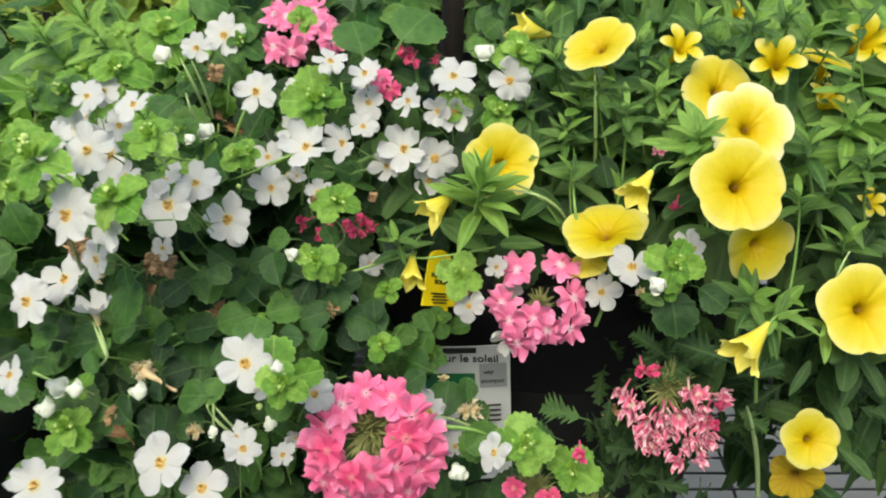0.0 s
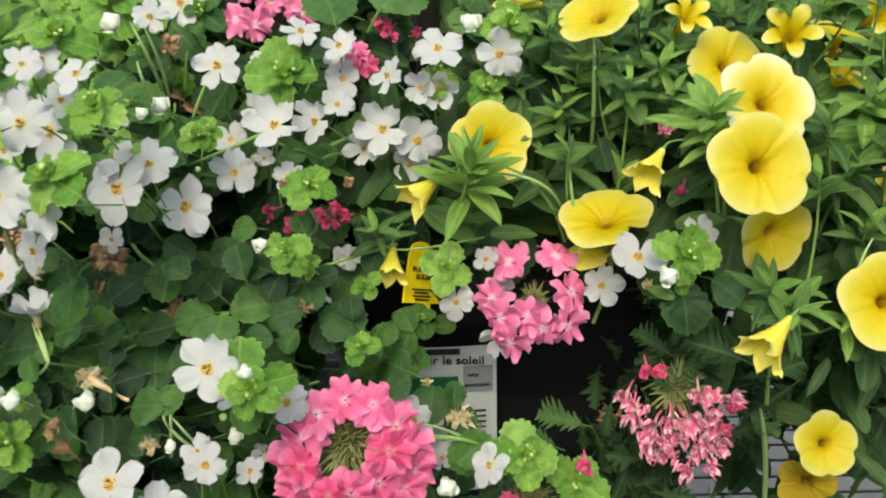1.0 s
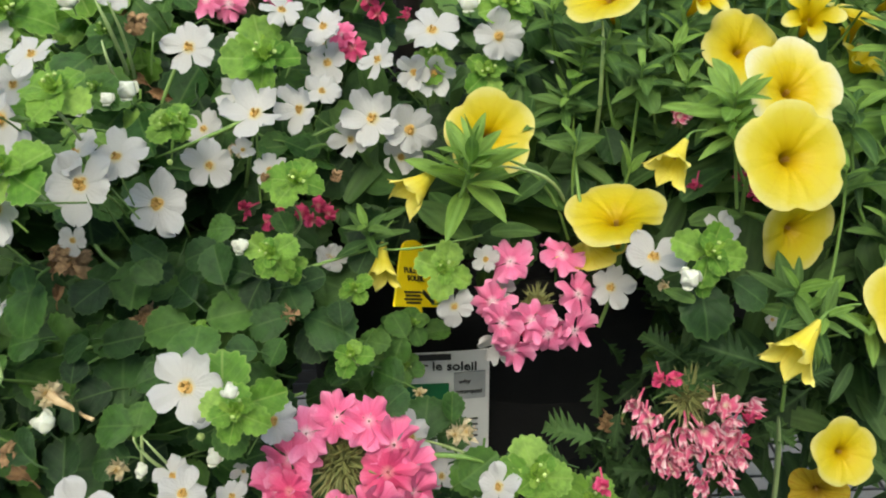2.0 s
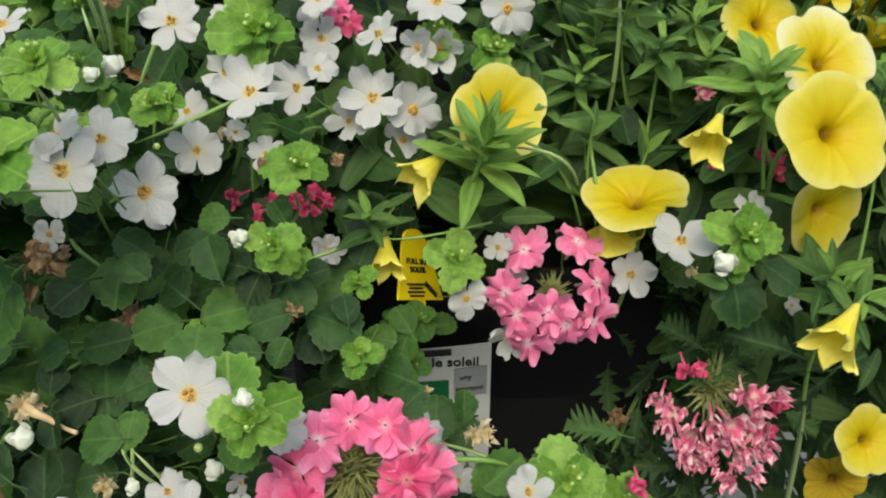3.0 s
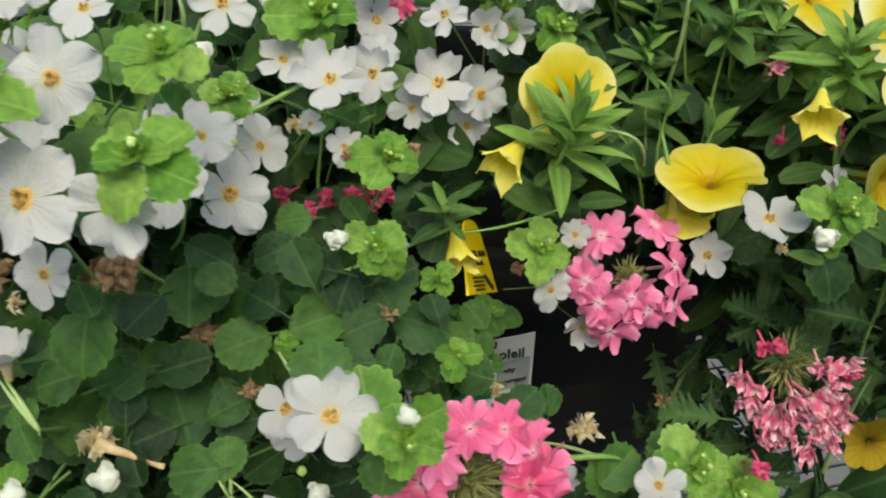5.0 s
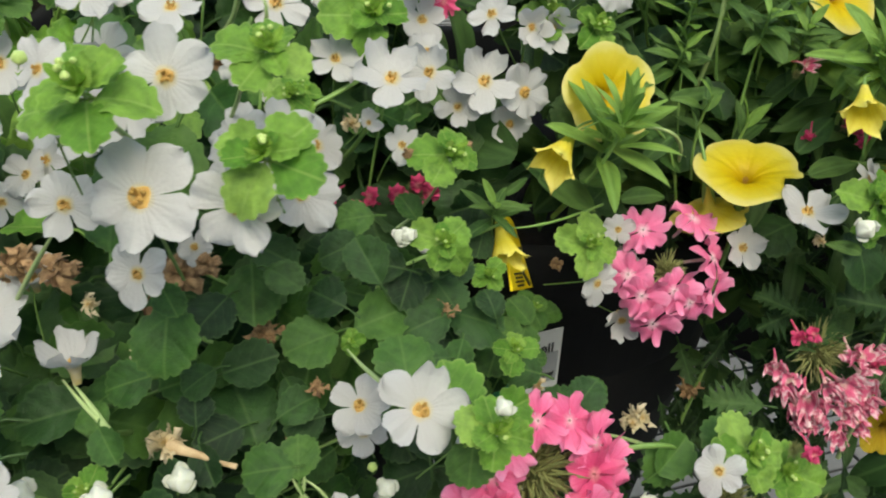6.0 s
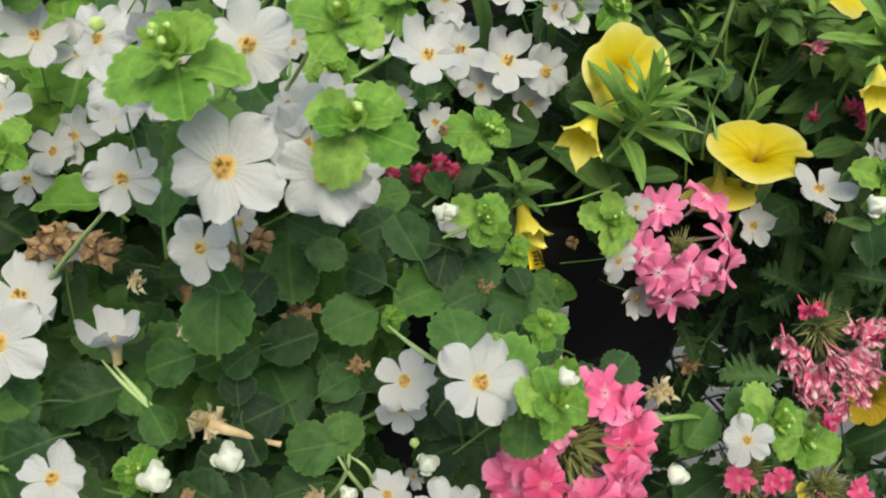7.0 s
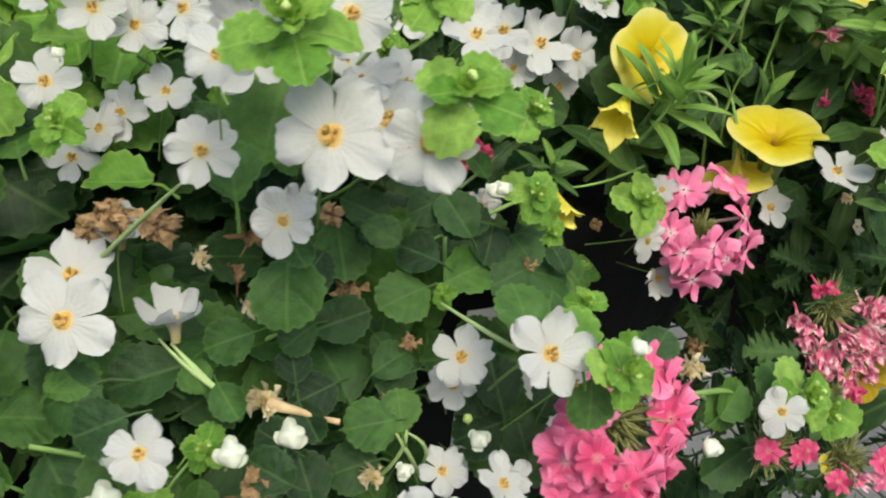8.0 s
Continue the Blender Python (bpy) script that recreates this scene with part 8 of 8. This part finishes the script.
# ---- plants in the back row ----
def bush(at, wide, high, pool, size, count, seed, label):
    """Leafy mound over a pot: leaves in an uneven shell round short branches; at: the middle of its foot."""
    ob = thing("foliage_plant", at, label, "plant", "plants in the back row")
    rng = random.Random(seed)
    verts, faces, tissue = [], [], []
    lumps = [(Vector((rng.gauss(0, wide * 0.4), rng.gauss(0, wide * 0.4), high * rng.uniform(0.35, 0.85))), wide * rng.uniform(0.35, 0.6)) for _ in range(9)]
    for k in range(count):
        c, rad = lumps[rng.randrange(9)]
        d = Vector((rng.gauss(0, 1), rng.gauss(0, 1), rng.gauss(0.3, 1))).normalized()
        p = c + d * rad * rng.uniform(0.7, 1.05)
        me = pool[rng.randrange(len(pool))]
        m = aim(p, d + Vector((0, -0.2, 0.7)), 0, rng.uniform(*size), (rng.gauss(0, 1), rng.gauss(0, 1), rng.gauss(-0.3, 0.5)))
        k0 = len(verts)
        verts += [m @ q.co for q in me.vertices]
        tissue += [tuple(q.vector) for q in me.attributes["tissue"].data]
        faces += [tuple(i + k0 for i in q.vertices) for q in me.polygons]
    o = Vector(at)
    tagged(part("leaves", mesh_of("leaves", verts, faces, pool[0].materials[0], tissue=tissue), ob, Matrix.Translation(o)), kind="stuff")
    out = [tube(bend((0, 0, 0), (c.x * 0.3, c.y * 0.3, c.z * 0.6), tuple(c), 5), [0.004, 0.0035, 0.003, 0.0025, 0.002], 6) for c, _ in lumps]
    part("branches", mesh_of("branches", *joined(out), STEM), ob, Matrix.Translation(o))
    return ob


pot((-0.58, 1.12, BENCH_Z + 0.002), 0.10, 0.09, "low black nursery pot under yellow-green foliage")
bush((-0.58, 1.12, 0.800), 0.17, 0.10, FAR_LEAVES, (0.012, 0.026), 2200, 21, "yellow-green leafy plant in a black pot behind")
bush((-0.25, 0.63, 0.925), 0.12, 0.11, FAR_LEAVES, (0.010, 0.022), 1800, 26, "pale yellow-green leafy plant in a black pot behind")
bush((-0.02, 0.80, 0.925), 0.15, 0.17, BLADES["mid"], (0.035, 0.06), 700, 22, "green leafy plant in a black pot behind the flowers")
bush((0.34, 0.86, 0.925), 0.16, 0.16, BLADES["young"], (0.035, 0.06), 600, 23, "light green plant in a black pot behind the flowers")
bush((0.36, 0.50, 0.925), 0.13, 0.13, BLADES["mid"], (0.022, 0.040), 700, 24, "bushy green calibrachoa beside the flowering pot")
bush((-0.27, 0.40, 0.915), 0.12, 0.07, LEAVES["mid"], (0.014, 0.022), 700, 25, "trailing bacopa foliage in the neighbouring pot")

STAKE_AT = (0.0045, 0.455, BENCH_Z + 0.176)
post = thing("plant_stake", STAKE_AT, "thin dark wooden stake standing in the pot's soil", "stake")
part("stake", mesh_of("stake", *tube([(0, 0, 0), (0.001, 0, 0.12), (0.0, 0, 0.24)], [0.006, 0.0058, 0.0055], 10), BARK), post, Matrix.Translation(STAKE_AT))


# ---- writing on the label and the tag ----
def lettering(text, size, material):
    cu = bpy.data.curves.new("text", "FONT")
    cu.body, cu.size, cu.extrude, cu.resolution_u = text, size, 0.00012, 2
    cu.offset = 0.02 * size
    ob = bpy.data.objects.new("text", cu)
    me = bpy.data.meshes.new_from_object(ob)
    bpy.data.objects.remove(ob)
    me.materials.clear()
    me.materials.append(material)
    return me


def bent_sheet(w, h, radius, thick=0.0005, n=14):
    """Upright sheet in the xz plane that wraps round a pot of that radius, bowing back at its sides."""
    def at(x, z, out):
        a = x / radius
        return ((radius + out) * math.sin(a), radius - (radius + out) * math.cos(a), z)
    xs = [-w / 2 + w * k / n for k in range(n + 1)]
    front = grid([[at(x, z, thick) for x in xs] for z in (0, h)])
    back = grid([[at(x, z, 0) for x in reversed(xs)] for z in (0, h)])
    edge = grid([[at(x, z, o) for x, z in [(x, 0) for x in xs] + [(xs[-1], h)] + [(x, h) for x in reversed(xs)] + [(xs[0], 0)]] for o in (0, thick)])
    return joined([front, back, edge])


def plant_label():
    """White printed care label on the pot's front; its lower edge at the origin of its pose."""
    ob = thing("plant_label", LABEL_AT, "white printed plant label with green block, stuck on the black pot", "label")
    m = Matrix.Translation(LABEL_AT) @ pose(0, 0, 0, LABEL_TILT, LABEL_LEAN, LABEL_TURN)
    part("card", mesh_of("card", *bent_sheet(0.046, 0.0750, 0.2), CARD, False), ob, m)

    def flat(name, me, x, z, out=0.0012):
        a = x / 0.2
        return part(name, me, ob, m @ Matrix.Translation(((0.2 + out) * math.sin(a), 0.2 - (0.2 + out) * math.cos(a), z)) @ pose(0, 0, 0, 0, 0, math.degrees(a)))

    flat("printed_block", solid("printed_block", box(0.022, 0.0004, 0.0105), CARD_GREEN), -0.0034, 0.0562)
    flat("printed_block", solid("printed_block", box(0.0120, 0.0004, 0.0125), CARD_GREY), 0.0154, 0.0597)
    flat("printed_block", solid("printed_block", box(0.020, 0.0004, 0.012), CARD_GREY), -0.008, 0.030)
    for txt, size, x, z in (("pour le soleil", 0.0055, -0.0108, 0.0684), ("wh", 0.0027, 0.0112, 0.0612), ("y", 0.0027, 0.01445, 0.0612), ("pourquoi", 0.0027, 0.0100, 0.0565)):
        flat("text", lettering(txt, size, INK), x, z, 0.0018).matrix_basis @= pose(0, 0, 0, 90, 0, 0)
    flat("printed_line", solid("printed_line", box(0.019, 0.0004, 0.0026), INK), -0.001, 0.0735)
    for k in range(4):
        flat("printed_line", solid("printed_line", box(0.011, 0.0004, 0.0008), INK), 0.013, 0.0435 - 0.0028 * k)
    for k in range(16):
        flat("barcode_bar", solid("barcode_bar", box(0.0005 + 0.0004 * (k * 7 % 3), 0.0004, 0.010), INK), -0.012 + 0.0017 * k, 0.011, 0.002)
    return ob


LABEL_AT, LABEL_TILT, LABEL_LEAN, LABEL_TURN = (0.0095, 0.2905, 0.841), -4.0, -3.0, -2.0
plant_label()


def sun_tag():
    """Yellow plastic tag with a rounded top, pushed into the soil."""
    ob = thing("plant_tag", TAG_AT, "yellow plastic plant tag with black lettering", "tag")
    out = [(-0.0136, 0.0), (0.0136, 0.0), (0.0108, 0.0090), (0.0076, 0.0180)] + [(0.0067 * math.cos(a), 0.0190 + 0.0036 * math.sin(a)) for a in [math.pi * k / 10 for k in range(11)]] + [(-0.0076, 0.0180), (-0.0108, 0.0090)]
    n = len(out)
    verts = [(x, 0, z) for x, z in out] + [(x, 0.0008, z) for x, z in out]
    faces = [tuple(range(n)), tuple(reversed(range(n, 2 * n)))] + [((k + 1) % n, k, n + k, n + (k + 1) % n) for k in range(n)]
    m = Matrix.Translation(TAG_AT) @ pose(0, 0, 0, TAG_TILT, TAG_LEAN, TAG_TURN)
    part("plate", mesh_of("plate", verts, faces, TAG_YELLOW, False), ob, m)
    part("spike", solid("spike", box(0.004, 0.0008, 0.003), TAG_YELLOW), ob, m @ Matrix.Translation((0, 0.0004, -0.0013)))
    for txt, x, z in (("FULL SUN", -0.0072, 0.0112), ("SOLEIL", -0.0056, 0.0086)):
        part("text", lettering(txt, 0.0026, INK), ob, m @ Matrix.Translation((x, -0.0003, z)) @ pose(0, 0, 0, 90, 0, 0) @ Matrix.Diagonal((1.25, 1, 1, 1)))
    for k in range(4):
        part("printed_line", solid("printed_line", box(0.010 - 0.002 * (k % 2), 0.0004, 0.0006), INK), ob, m @ Matrix.Translation((-0.0030, -0.0002, 0.0048 - 0.0012 * k)))
    part("slot", solid("slot", box(0.0075, 0.0006, 0.0016, 0.0002), INK), ob, m @ Matrix.Translation((0.0060, -0.0002, 0.0032)) @ pose(0, 0, 0, 0, 32, 0), "dark slot near the lower edge")
    return ob


TAG_AT, TAG_TILT, TAG_LEAN, TAG_TURN = (0.0005, 0.2801, 0.9483), -29.9, 28.6, 45.5
sun_tag()
